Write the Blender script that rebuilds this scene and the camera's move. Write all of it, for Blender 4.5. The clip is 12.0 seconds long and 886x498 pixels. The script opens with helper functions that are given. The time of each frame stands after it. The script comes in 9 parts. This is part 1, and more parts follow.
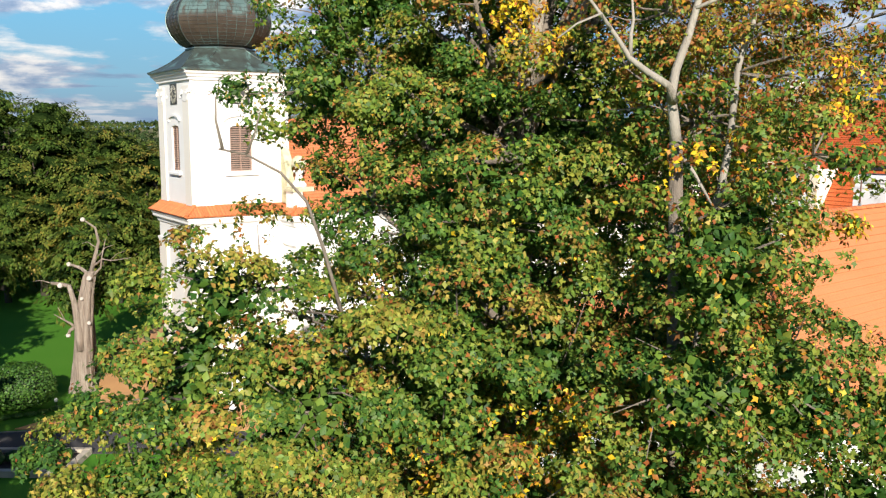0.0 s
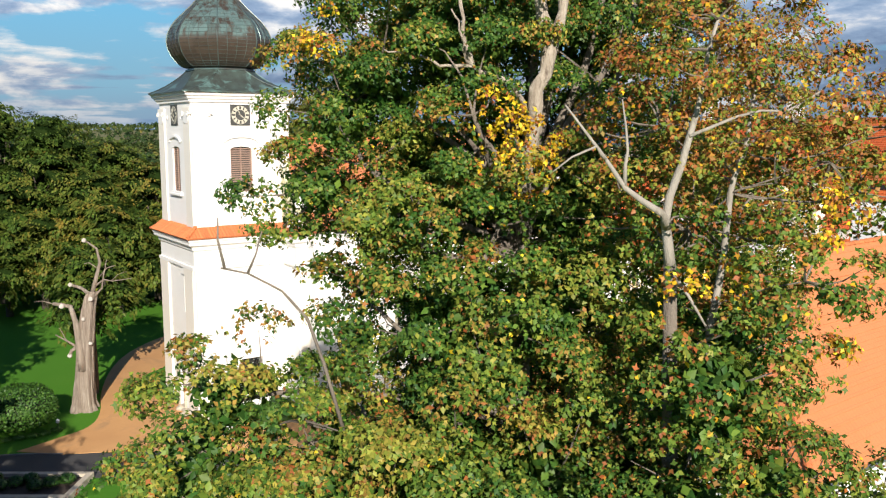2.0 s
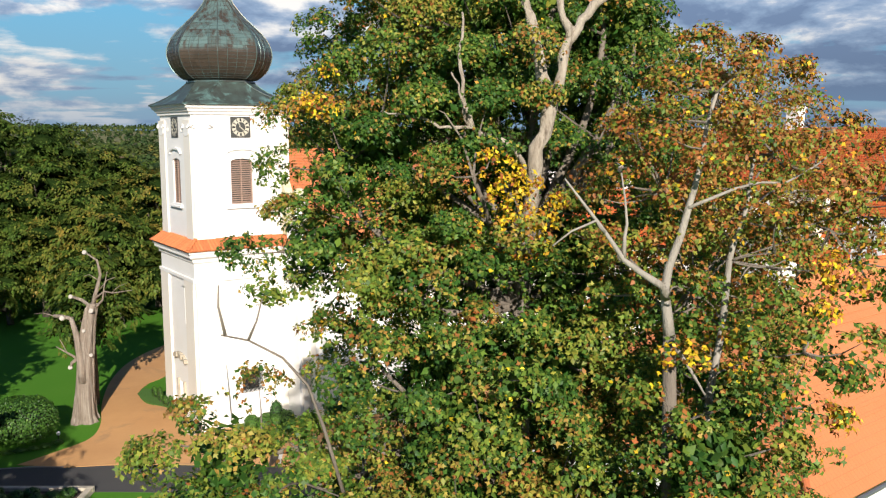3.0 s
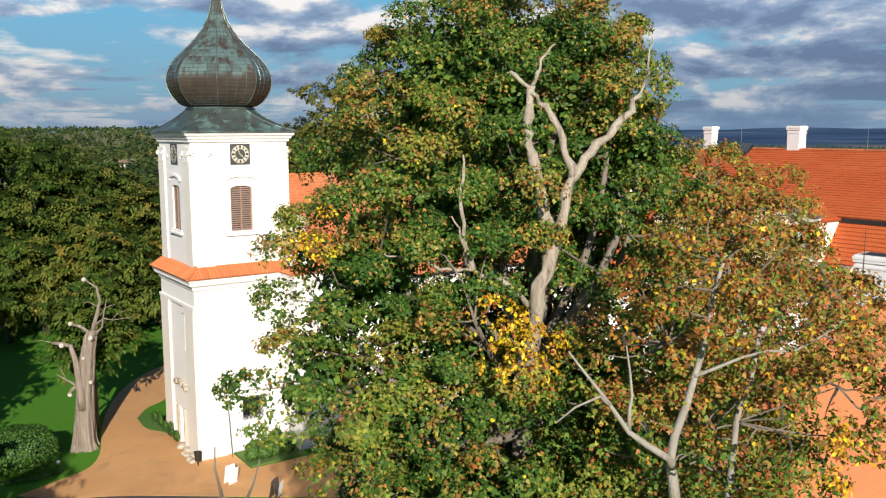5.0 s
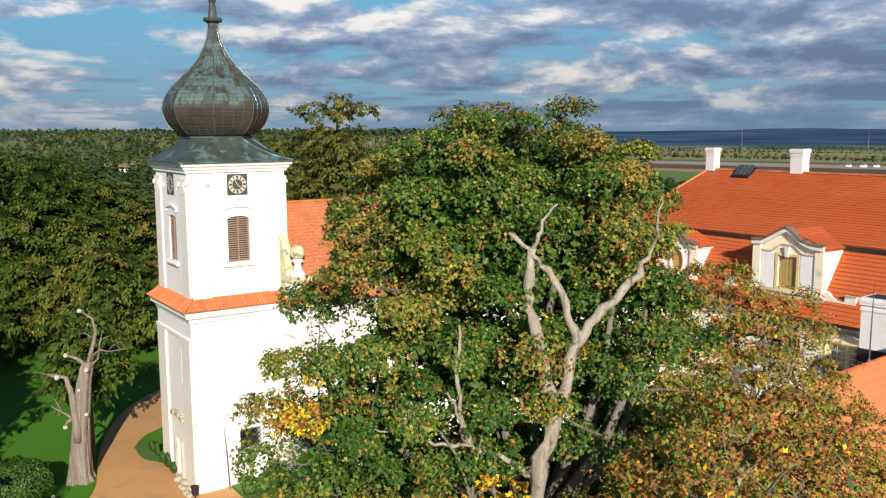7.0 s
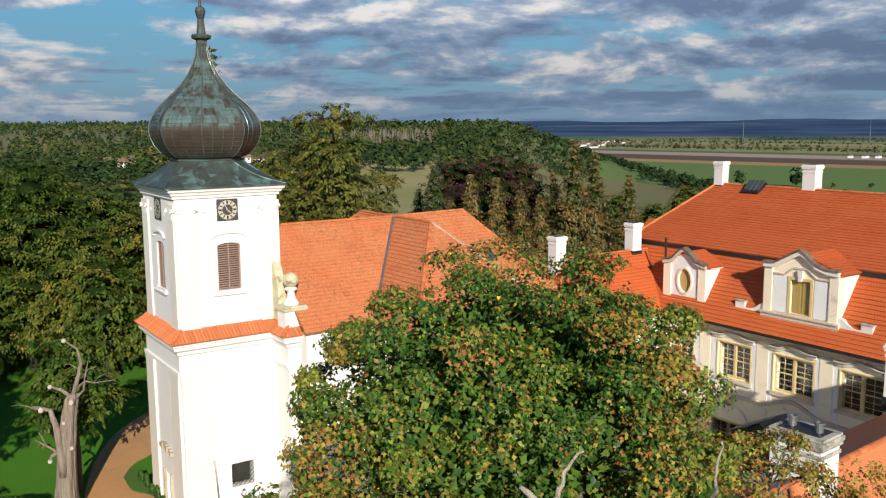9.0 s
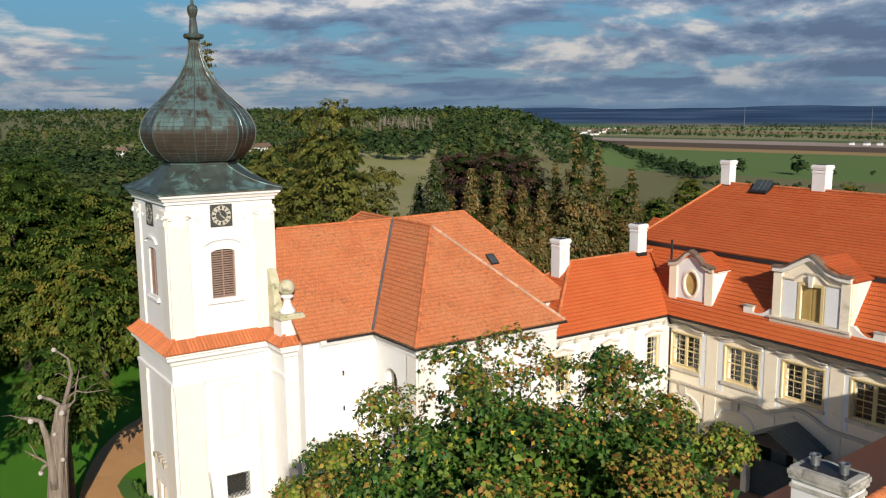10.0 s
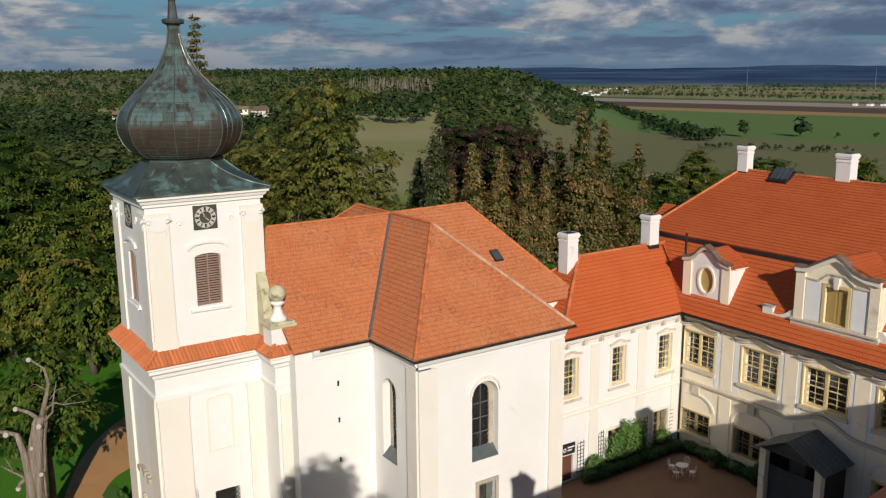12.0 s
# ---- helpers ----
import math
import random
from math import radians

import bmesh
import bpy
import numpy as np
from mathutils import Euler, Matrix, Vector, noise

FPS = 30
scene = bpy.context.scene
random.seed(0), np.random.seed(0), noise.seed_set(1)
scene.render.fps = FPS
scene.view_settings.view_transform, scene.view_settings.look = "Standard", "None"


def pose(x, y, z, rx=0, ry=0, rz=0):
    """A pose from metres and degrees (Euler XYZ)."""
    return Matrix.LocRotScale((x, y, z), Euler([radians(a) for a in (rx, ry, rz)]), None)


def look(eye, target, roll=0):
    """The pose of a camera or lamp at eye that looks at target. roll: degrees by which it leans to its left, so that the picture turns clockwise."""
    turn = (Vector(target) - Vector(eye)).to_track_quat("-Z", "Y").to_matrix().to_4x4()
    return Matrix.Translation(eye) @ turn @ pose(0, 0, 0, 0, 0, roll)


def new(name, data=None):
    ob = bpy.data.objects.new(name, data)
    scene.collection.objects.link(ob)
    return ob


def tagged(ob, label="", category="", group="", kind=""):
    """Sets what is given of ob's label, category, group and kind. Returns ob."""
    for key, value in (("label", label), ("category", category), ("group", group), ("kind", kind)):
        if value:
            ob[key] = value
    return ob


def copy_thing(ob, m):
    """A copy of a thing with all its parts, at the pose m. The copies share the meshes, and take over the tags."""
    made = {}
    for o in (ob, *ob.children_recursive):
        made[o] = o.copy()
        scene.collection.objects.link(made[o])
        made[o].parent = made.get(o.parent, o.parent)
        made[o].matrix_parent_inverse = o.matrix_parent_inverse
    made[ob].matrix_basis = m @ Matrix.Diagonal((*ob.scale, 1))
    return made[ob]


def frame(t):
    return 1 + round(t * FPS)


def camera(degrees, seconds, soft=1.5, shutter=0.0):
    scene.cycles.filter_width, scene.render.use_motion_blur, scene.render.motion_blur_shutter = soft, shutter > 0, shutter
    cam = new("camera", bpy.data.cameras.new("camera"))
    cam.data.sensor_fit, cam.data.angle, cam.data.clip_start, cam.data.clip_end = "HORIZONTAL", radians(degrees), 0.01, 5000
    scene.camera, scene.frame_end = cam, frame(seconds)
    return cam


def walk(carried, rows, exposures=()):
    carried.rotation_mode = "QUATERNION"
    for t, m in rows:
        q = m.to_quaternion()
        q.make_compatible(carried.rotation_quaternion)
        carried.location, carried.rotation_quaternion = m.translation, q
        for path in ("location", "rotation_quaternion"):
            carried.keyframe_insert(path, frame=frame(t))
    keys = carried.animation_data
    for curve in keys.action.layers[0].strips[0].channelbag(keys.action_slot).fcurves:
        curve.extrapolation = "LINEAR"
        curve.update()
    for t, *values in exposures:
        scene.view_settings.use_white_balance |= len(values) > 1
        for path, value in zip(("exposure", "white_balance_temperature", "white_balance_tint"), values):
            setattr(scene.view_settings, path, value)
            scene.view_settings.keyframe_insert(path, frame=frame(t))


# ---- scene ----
# Axes: x runs along the church's nave, y across it, z up from the courtyard's ground.
cam = camera(54.3, 12.0, soft=1.25)
ROWS = [
    (0, 0.191, -0.008, 17.846, -34.45, -7.86, 0.12),
    (0.5, 0.174, -0.043, 18.168, -34.44, -7.83, 0.08),
    (1, 0.157, -0.076, 18.494, -34.43, -7.83, 0.05),
    (1.5, 0.171, -0.079, 18.828, -34.42, -7.84, 0.01),
    (2, 0.220, -0.009, 19.165, -34.41, -7.83, -0.02),
    (2.5, 0.239, 0.010, 19.528, -34.40, -7.81, -0.05),
    (4.5, 0.436, 0.314, 21.175, -34.37, -7.79, -0.17),
    (5, 0.509, 0.404, 21.626, -34.36, -7.78, -0.20),
    (5.5, 0.583, 0.520, 22.063, -34.35, -7.75, -0.22),
    (6, 0.715, 0.690, 22.533, -34.34, -7.75, -0.25),
    (6.5, 0.889, 0.899, 23.004, -34.32, -7.73, -0.27),
    (7, 1.112, 1.150, 23.482, -34.31, -7.73, -0.29),
    (9, 2.702, 3.290, 25.453, -34.25, -8.34, -0.37),
    (9.5, 3.225, 3.995, 25.906, -34.24, -8.71, -0.39),
    (10, 3.689, 4.756, 26.398, -34.22, -9.20, -0.40),
    (10.5, 4.228, 5.529, 26.826, -34.21, -9.82, -0.42),
    (11, 4.769, 6.382, 27.279, -34.20, -10.49, -0.43),
    (11.5, 5.332, 7.235, 27.714, -34.20, -11.11, -0.44),
    (12, 5.937, 8.160, 28.189, -34.20, -11.79, -0.45),
]
EXPOSURES = [(0.0, 0.63), (2.5, 0.49), (5.5, 0.33), (7.2, 0.27), (9.0, 0.13), (10.5, -0.11), (12.0, -0.36)]
walk(cam, [(t, pose(x, y, z, 90 + pitch, 0, yaw) @ pose(0, 0, 0, 0, 0, roll)) for t, x, y, z, yaw, pitch, roll in ROWS], EXPOSURES)

# ---- light ----
VIEW = Vector((0.5656, 0.8247, 0.0))       # the way the camera looks, and its right
SIDE = Vector((0.8247, -0.5656, 0.0))
SUN_TURN, SUN_UP = 66.6, 22.8      # shadows run along +x +y at this angle, sun height in degrees
SUN_TO = Vector((-math.cos(radians(SUN_TURN)) * math.cos(radians(SUN_UP)),
                 -math.sin(radians(SUN_TURN)) * math.cos(radians(SUN_UP)), math.sin(radians(SUN_UP))))
sun = new("sun", bpy.data.lights.new("sun", "SUN"))
sun.data.energy, sun.data.angle, sun.data.color = 5.4, radians(0.5), (1.0, 0.915, 0.81)
sun.matrix_world = look(SUN_TO * 100, (0, 0, 0))

world = bpy.data.worlds.new("sky")
scene.world = world
world.use_nodes = True


class Nodes:
    """A short way to wire a node tree."""

    def __init__(self, tree):
        self.tree = tree
        tree.nodes.clear()

    def add(self, kind, inputs=()):
        node = self.tree.nodes.new(kind)
        for key, value in dict(inputs).items():
            self.put(node.inputs[key], value)
        return node

    def put(self, socket, value):
        if isinstance(value, bpy.types.NodeSocket):
            self.tree.links.new(value, socket)
        else:
            socket.default_value = value

    def noise(self, vector, scale, detail=3.0, rough=0.55, warp=0.0):
        return self.add("ShaderNodeTexNoise", {"Vector": vector, "Scale": scale, "Detail": detail, "Roughness": rough, "Distortion": warp}).outputs["Fac"]

    def math(self, op, a, b=0.0, clamp=False):
        node = self.add("ShaderNodeMath", {0: a, 1: b})
        node.operation, node.use_clamp = op, clamp
        return node.outputs[0]

    def ramp(self, fac, stops, mode="LINEAR"):
        node = self.add("ShaderNodeValToRGB", {"Fac": fac})
        node.color_ramp.interpolation = mode
        els = node.color_ramp.elements
        while len(els) < len(stops):
            els.new(0.5)
        for el, (at, colour) in zip(els, stops):
            el.position = at
            el.color = (*colour, 1.0) if not isinstance(colour, float) else (colour, colour, colour, 1.0)
        return node.outputs["Color"]

    def mix(self, fac, a, b, mode="MIX"):
        node = self.add("ShaderNodeMix")
        node.data_type, node.blend_type = "RGBA", mode
        self.put(node.inputs[0], fac)
        for socket, v in ((node.inputs[6], a), (node.inputs[7], b)):
            self.put(socket, (*v, 1.0) if isinstance(v, tuple) and len(v) == 3 else v)
        return node.outputs[2]

    def vmath(self, op, a, b=(0, 0, 0)):
        node = self.add("ShaderNodeVectorMath", {0: a, 1: b})
        node.operation = op
        return node.outputs[0]


def make_sky():
    n = Nodes(world.node_tree)
    heaven = n.add("ShaderNodeTexSky")
    heaven.sky_type, heaven.sun_disc = "NISHITA", False
    heaven.sun_elevation, heaven.sun_rotation = radians(SUN_UP), radians(180 + 90 - SUN_TURN)
    heaven.air_density, heaven.dust_density, heaven.ozone_density = 1.2, 0.6, 2.0
    sky = heaven.outputs[0]
    way = n.add("ShaderNodeTexCoord").outputs["Generated"]
    split = n.add("ShaderNodeSeparateXYZ", {0: way})
    up = split.outputs["Z"]
    # broken cloud: long flat sheets overhead, heaped cloud lower down, a heavier bank towards the plain
    right = n.add("ShaderNodeVectorMath", {0: way, 1: tuple(SIDE)})
    right.operation = "DOT_PRODUCT"
    plain = right.outputs["Value"]
    den = n.math("ADD", n.math("MAXIMUM", up, 0.0), 0.075)
    level = n.vmath("DIVIDE", way, n.add("ShaderNodeCombineXYZ", {0: den, 1: den, 2: den}).outputs[0])
    sheet = n.noise(n.vmath("ADD", level, (2.3, 0.6, 0.0)), 0.62, 7.0, 0.58, 0.25)
    heap = n.vmath("MULTIPLY", way, (1.0, 1.0, 2.7))

    def billow(rise):
        return n.noise(n.vmath("ADD", heap, (3.1, 1.7, 0.4 + rise)), 6.5, 8.0, 0.58, 0.2)

    mid = billow(0.0)
    body = n.math("ADD", n.math("MULTIPLY", sheet, 0.62), n.math("MULTIPLY", mid, 0.38))
    body = n.math("ADD", body, n.math("ADD", n.math("MULTIPLY", plain, 0.13), 0.015))
    body = n.math("SUBTRACT", body, n.ramp(up, [(0.17, 0.0), (0.45, 0.22)]))
    cover = n.ramp(body, [(0.44, 0.0), (0.50, 1.0)])
    edge = n.math("ADD", n.math("MULTIPLY", n.math("SUBTRACT", mid, billow(0.05)), 2.1), 0.50)
    edge = n.math("ADD", edge, n.math("MULTIPLY", n.math("SUBTRACT", 0.5, sheet), 0.75))
    edge = n.math("SUBTRACT", edge, n.math("SUBTRACT", n.math("MULTIPLY", plain, 0.30), 0.02))
    lit = n.ramp(edge, [(0.26, (0.20, 0.29, 0.46)), (0.44, (0.31, 0.43, 0.62)), (0.56, (0.47, 0.57, 0.73)), (0.66, (0.80, 0.83, 0.88)), (0.78, (1.06, 1.03, 1.0))])
    base = n.ramp(n.math("MULTIPLY", up, 1.0, True), [(0.0, (0.34, 0.55, 0.78)), (0.04, (0.22, 0.56, 0.86)), (0.14, (0.12, 0.48, 0.80)), (0.3, (0.055, 0.18, 0.40)), (0.6, (0.03, 0.09, 0.27))])
    clear = n.mix(0.8, n.mix(1.0, sky, (0.1, 0.1, 0.1), "MULTIPLY"), base)
    seen = n.mix(cover, clear, lit)
    seen = n.mix(1.0, seen, n.ramp(up, [(0.0, 0.74), (0.07, 0.92), (0.13, 1.12)]), "MULTIPLY")
    low = n.ramp(up, [(0.0, 1.0), (0.05, 0.0)])
    seen = n.mix(n.math("MULTIPLY", low, 0.6), seen, (0.24, 0.40, 0.60))
    back = n.add("ShaderNodeBackground", {"Color": seen, "Strength": 0.63})
    n.add("ShaderNodeOutputWorld", {"Surface": back.outputs[0]})


make_sky()
# ---- materials ----
def surface(name, c1, c2, scale=0.6, rough=0.8, grain=14.0, bump=0.25, depth=0.01, spread=0.12, stain=None, stain_scale=0.35, stain_at=(0.55, 0.7), metal=0.0, stretch=(1, 1, 1), vary=0.0, gloss=0.5):
    """A matt surface: two tones in broad patches, fine grain with relief, and stains of their own shape."""
    m = bpy.data.materials.new(name)
    m.use_nodes = True
    n = Nodes(m.node_tree)
    co = n.vmath("MULTIPLY", n.add("ShaderNodeTexCoord").outputs["Object"], stretch)
    broad = n.ramp(n.noise(co, scale, 4.0, 0.6), [(0.32, 0.0), (0.68, 1.0)])
    fine = n.noise(co, grain, 4.0, 0.65)
    colour = n.mix(broad, c1, c2)
    if stain:
        colour = n.mix(n.ramp(n.noise(co, stain_scale, 6.0, 0.65, 0.6), [(stain_at[0], 0.0), (stain_at[1], 1.0)]), colour, stain)
    shade = n.math("ADD", n.math("MULTIPLY", fine, spread * 2), 1.0 - spread)
    if vary:
        shade = n.math("MULTIPLY", shade, n.math("ADD", n.math("MULTIPLY", n.add("ShaderNodeObjectInfo").outputs["Random"], vary * 2), 1.0 - vary))
    colour = n.mix(1.0, colour, n.add("ShaderNodeCombineColor", {0: shade, 1: shade, 2: shade}).outputs[0], "MULTIPLY")
    relief = n.add("ShaderNodeBump", {"Strength": bump, "Distance": depth, "Height": fine}).outputs[0]
    bsdf = n.add("ShaderNodeBsdfPrincipled", {"Base Color": colour, "Roughness": rough, "Metallic": metal, "Specular IOR Level": gloss, "Normal": relief})
    n.add("ShaderNodeOutputMaterial", {"Surface": bsdf.outputs[0]})
    return m


def tile_material(name, c1, c2, c3, width=0.19, row=0.32, weather=(0.20, 0.10, 0.05), weather_at=(0.60, 0.78), rough=0.75, joint=0.4, relief_by=0.5, specks=0.0):
    """Clay tiles in courses: one tone a tile, dark joints, weathering in patches."""
    m = bpy.data.materials.new(name)
    m.use_nodes = True
    n = Nodes(m.node_tree)
    uv = n.add("ShaderNodeUVMap").outputs[0]
    brick = n.add("ShaderNodeTexBrick", {"Vector": uv, "Scale": 1.0, "Brick Width": width, "Row Height": row, "Mortar Size": 0.012, "Mortar Smooth": 0.3,
                                         "Color1": (*c1, 1), "Color2": (*c2, 1), "Mortar": (c1[0] * joint, c1[1] * joint, c1[2] * joint, 1), "Bias": 0.0})
    broad = n.ramp(n.noise(uv, 0.35, 5.0, 0.6, 0.5), [(0.35, 0.0), (0.7, 1.0)])
    colour = n.mix(n.math("MULTIPLY", broad, 0.55), brick.outputs["Color"], c3)
    dirt = n.math("MULTIPLY", n.ramp(n.noise(uv, 0.8, 7.0, 0.7, 0.4), [(weather_at[0], 0.0), (weather_at[1], 1.0)]), 0.6)
    colour = n.mix(dirt, colour, weather)
    if specks:
        spots = n.math("MULTIPLY", n.ramp(n.noise(uv, 4.5, 3.0, 0.7), [(0.50, 0.0), (0.60, 1.0)]), n.ramp(n.noise(uv, 0.28, 3.0, 0.6), [(0.36, 0.2), (0.62, 1.0)]))
        colour = n.mix(n.math("MULTIPLY", spots, specks), colour, (0.115, 0.07, 0.045))
    grain = n.noise(uv, 22.0, 3.0, 0.6)
    shade = n.math("ADD", n.math("MULTIPLY", grain, 0.34), 0.83)
    colour = n.mix(1.0, colour, n.add("ShaderNodeCombineColor", {0: shade, 1: shade, 2: shade}).outputs[0], "MULTIPLY")
    high = n.math("SUBTRACT", n.math("MULTIPLY", grain, 0.3), brick.outputs["Fac"])
    relief = n.add("ShaderNodeBump", {"Strength": relief_by, "Distance": 0.02, "Height": high}).outputs[0]
    bsdf = n.add("ShaderNodeBsdfPrincipled", {"Base Color": colour, "Roughness": rough, "Normal": relief})
    n.add("ShaderNodeOutputMaterial", {"Surface": bsdf.outputs[0]})
    return m


def leaf_material(name, stops, through_light=0.35, rough=0.5, gloss=0.35, uneven=0.7, own_tree=0.0):
    """Leaves: the attribute 'autumn' moves a leaf along the tones, each leaf a little off its neighbours."""
    m = bpy.data.materials.new(name)
    m.use_nodes = True
    n = Nodes(m.node_tree)
    tone = n.add("ShaderNodeAttribute")
    tone.attribute_name = "autumn"
    at = tone.outputs["Fac"]
    own = n.add("ShaderNodeNewGeometry").outputs["Random Per Island"]
    at = n.math("ADD", at, n.math("MULTIPLY", n.math("SUBTRACT", own, 0.5), 0.22), True)
    if own_tree:
        at = n.math("ADD", at, n.math("MULTIPLY", n.math("SUBTRACT", n.add("ShaderNodeObjectInfo").outputs["Random"], 0.5), own_tree), True)
    colour = n.ramp(at, stops)
    shade = n.math("ADD", n.math("MULTIPLY", n.math("FRACT", n.math("MULTIPLY", own, 17.31)), uneven), 1.0 - uneven / 2)
    colour = n.mix(1.0, colour, n.add("ShaderNodeCombineColor", {0: shade, 1: shade, 2: shade}).outputs[0], "MULTIPLY")
    bsdf = n.add("ShaderNodeBsdfPrincipled", {"Base Color": colour, "Roughness": rough, "Specular IOR Level": gloss})
    glow = n.add("ShaderNodeBsdfTranslucent", {"Color": n.mix(1.0, colour, (1.1, 1.25, 0.5), "MULTIPLY")})
    both = n.add("ShaderNodeMixShader", {0: through_light, 1: bsdf.outputs[0], 2: glow.outputs[0]})
    n.add("ShaderNodeOutputMaterial", {"Surface": both.outputs[0]})
    return m


def glass_material(name, tint=(0.9, 0.95, 0.95), rough=0.03):
    m = bpy.data.materials.new(name)
    m.use_nodes = True
    n = Nodes(m.node_tree)
    co = n.add("ShaderNodeTexCoord").outputs["Object"]
    relief = n.add("ShaderNodeBump", {"Strength": 0.15, "Distance": 0.01, "Height": n.noise(co, 2.0, 2.0)}).outputs[0]
    bsdf = n.add("ShaderNodeBsdfPrincipled", {"Base Color": (*tint, 1), "Roughness": rough, "Transmission Weight": 1.0, "IOR": 1.45, "Normal": relief})
    n.add("ShaderNodeOutputMaterial", {"Surface": bsdf.outputs[0]})
    return m


WHITE = surface("white_lime_plaster", (0.815, 0.805, 0.78), (0.775, 0.76, 0.725), 0.35, 0.9, 9.0, 0.2, 0.01, 0.04, (0.62, 0.57, 0.46), 0.5, (0.66, 0.82))
CREAM = surface("cream_lime_plaster", (0.79, 0.75, 0.675), (0.765, 0.72, 0.635), 0.4, 0.9, 9.0, 0.2, 0.01, 0.05, (0.60, 0.53, 0.42), 0.6, (0.66, 0.8))
AGED = surface("aged_castle_plaster", (0.90, 0.81, 0.63), (0.86, 0.76, 0.58), 0.5, 0.9, 8.0, 0.25, 0.012, 0.06, (0.46, 0.41, 0.33), 0.7, (0.60, 0.78))
TRIM = surface("weathered_stucco_trim", (0.66, 0.60, 0.49), (0.55, 0.49, 0.39), 0.9, 0.9, 12.0, 0.4, 0.015, 0.10, (0.28, 0.25, 0.20), 0.9, (0.58, 0.74))
LICHEN = surface("lichened_sandstone", (0.62, 0.57, 0.42), (0.44, 0.43, 0.25), 1.6, 0.95, 18.0, 0.6, 0.02, 0.15, (0.20, 0.19, 0.11), 1.5, (0.55, 0.7))
PALEBLUE = surface("pale_blue_white_plaster", (0.82, 0.83, 0.82), (0.78, 0.79, 0.78), 0.8, 0.9, 10.0, 0.2, 0.01, 0.05, (0.5, 0.48, 0.43), 0.9, (0.62, 0.8))
STONE = surface("pale_sandstone", (0.50, 0.44, 0.34), (0.40, 0.35, 0.27), 1.2, 0.9, 16.0, 0.5, 0.015, 0.12, (0.22, 0.2, 0.15), 1.2, (0.58, 0.75))
COPPER = surface("weathered_copper", (0.085, 0.070, 0.058), (0.115, 0.098, 0.082), 0.9, 0.34, 10.0, 0.15, 0.008, 0.12, (0.16, 0.27, 0.26), 0.32, (0.42, 0.66), 0.55, stretch=(1, 1, 0.55), vary=0.12)
COPPER_GREEN = surface("green_weathered_copper", (0.060, 0.068, 0.060), (0.095, 0.135, 0.12), 1.3, 0.5, 10.0, 0.2, 0.01, 0.2, (0.15, 0.255, 0.235), 0.9, (0.52, 0.62), 0.4, stretch=(1, 1, 0.6))
IRON = surface("dark_iron", (0.03, 0.03, 0.032), (0.05, 0.045, 0.04), 2.0, 0.6, 30.0, 0.3, 0.004, 0.1, None, metal=0.6)
RUST = surface("rusty_rod", (0.16, 0.08, 0.05), (0.10, 0.05, 0.035), 3.0, 0.8, 30.0, 0.3, 0.004, 0.1)
ZINC = surface("grey_zinc", (0.30, 0.31, 0.32), (0.22, 0.23, 0.24), 2.0, 0.45, 20.0, 0.2, 0.005, 0.1, None, metal=0.7)
TIN = surface("dark_green_tin", (0.10, 0.125, 0.12), (0.14, 0.165, 0.155), 1.5, 0.5, 16.0, 0.2, 0.006, 0.1, (0.12, 0.13, 0.12), 1.0, (0.6, 0.8), 0.3)
LOUVRE = surface("reddish_brown_louvre_wood", (0.37, 0.26, 0.205), (0.30, 0.20, 0.155), 2.0, 0.8, 20.0, 0.3, 0.006, 0.12, stretch=(1, 1, 4))
SASH = surface("cream_yellow_window_paint", (0.70, 0.56, 0.28), (0.64, 0.51, 0.25), 2.0, 0.55, 24.0, 0.15, 0.003, 0.06)
SHUTTER = surface("ochre_shutter_paint", (0.50, 0.36, 0.12), (0.44, 0.31, 0.10), 2.0, 0.7, 20.0, 0.2, 0.004, 0.08)
OAK = surface("red_brown_door_wood", (0.16, 0.06, 0.035), (0.11, 0.045, 0.03), 2.0, 0.55, 20.0, 0.3, 0.006, 0.12, stretch=(6, 6, 1))
BOARD = surface("dark_weathered_boards", (0.09, 0.07, 0.055), (0.06, 0.05, 0.04), 2.0, 0.8, 20.0, 0.4, 0.006, 0.15, stretch=(6, 6, 1))
# Enamel of the signs; also black for painted shadow and dark openings.
BLACK = surface("black_enamel_and_painted_dark", (0.015, 0.015, 0.016), (0.02, 0.02, 0.02), 2.0, 0.5, 20.0, 0.05, 0.002, 0.05)
PAPER = surface("white_printed_card", (0.80, 0.80, 0.78), (0.76, 0.76, 0.74), 2.0, 0.6, 20.0, 0.05, 0.002, 0.03)
WHITE_METAL = surface("white_garden_metal", (0.75, 0.75, 0.74), (0.68, 0.68, 0.66), 3.0, 0.45, 20.0, 0.05, 0.002, 0.05)
# For sheets behind windows and louvres: unlit rooms, painted as a dark colour.
DARK = surface("painted_room_dark", (0.10, 0.09, 0.08), (0.07, 0.065, 0.06), 1.0, 0.95, 8.0, 0.1, 0.005, 0.1)
CHIMNEY = surface("whitewashed_chimney", (0.80, 0.79, 0.77), (0.74, 0.73, 0.71), 1.0, 0.9, 12.0, 0.25, 0.01, 0.05, (0.50, 0.47, 0.42), 1.0, (0.64, 0.8))
SOOT = surface("sooty_chimney_cap", (0.55, 0.52, 0.46), (0.34, 0.32, 0.28), 2.0, 0.9, 14.0, 0.5, 0.02, 0.15, (0.10, 0.095, 0.085), 1.6, (0.50, 0.66))
BARK = surface("grey_maple_bark", (0.23, 0.195, 0.155), (0.15, 0.125, 0.10), 3.0, 0.9, 26.0, 0.8, 0.03, 0.25, stretch=(2.5, 2.5, 0.5))
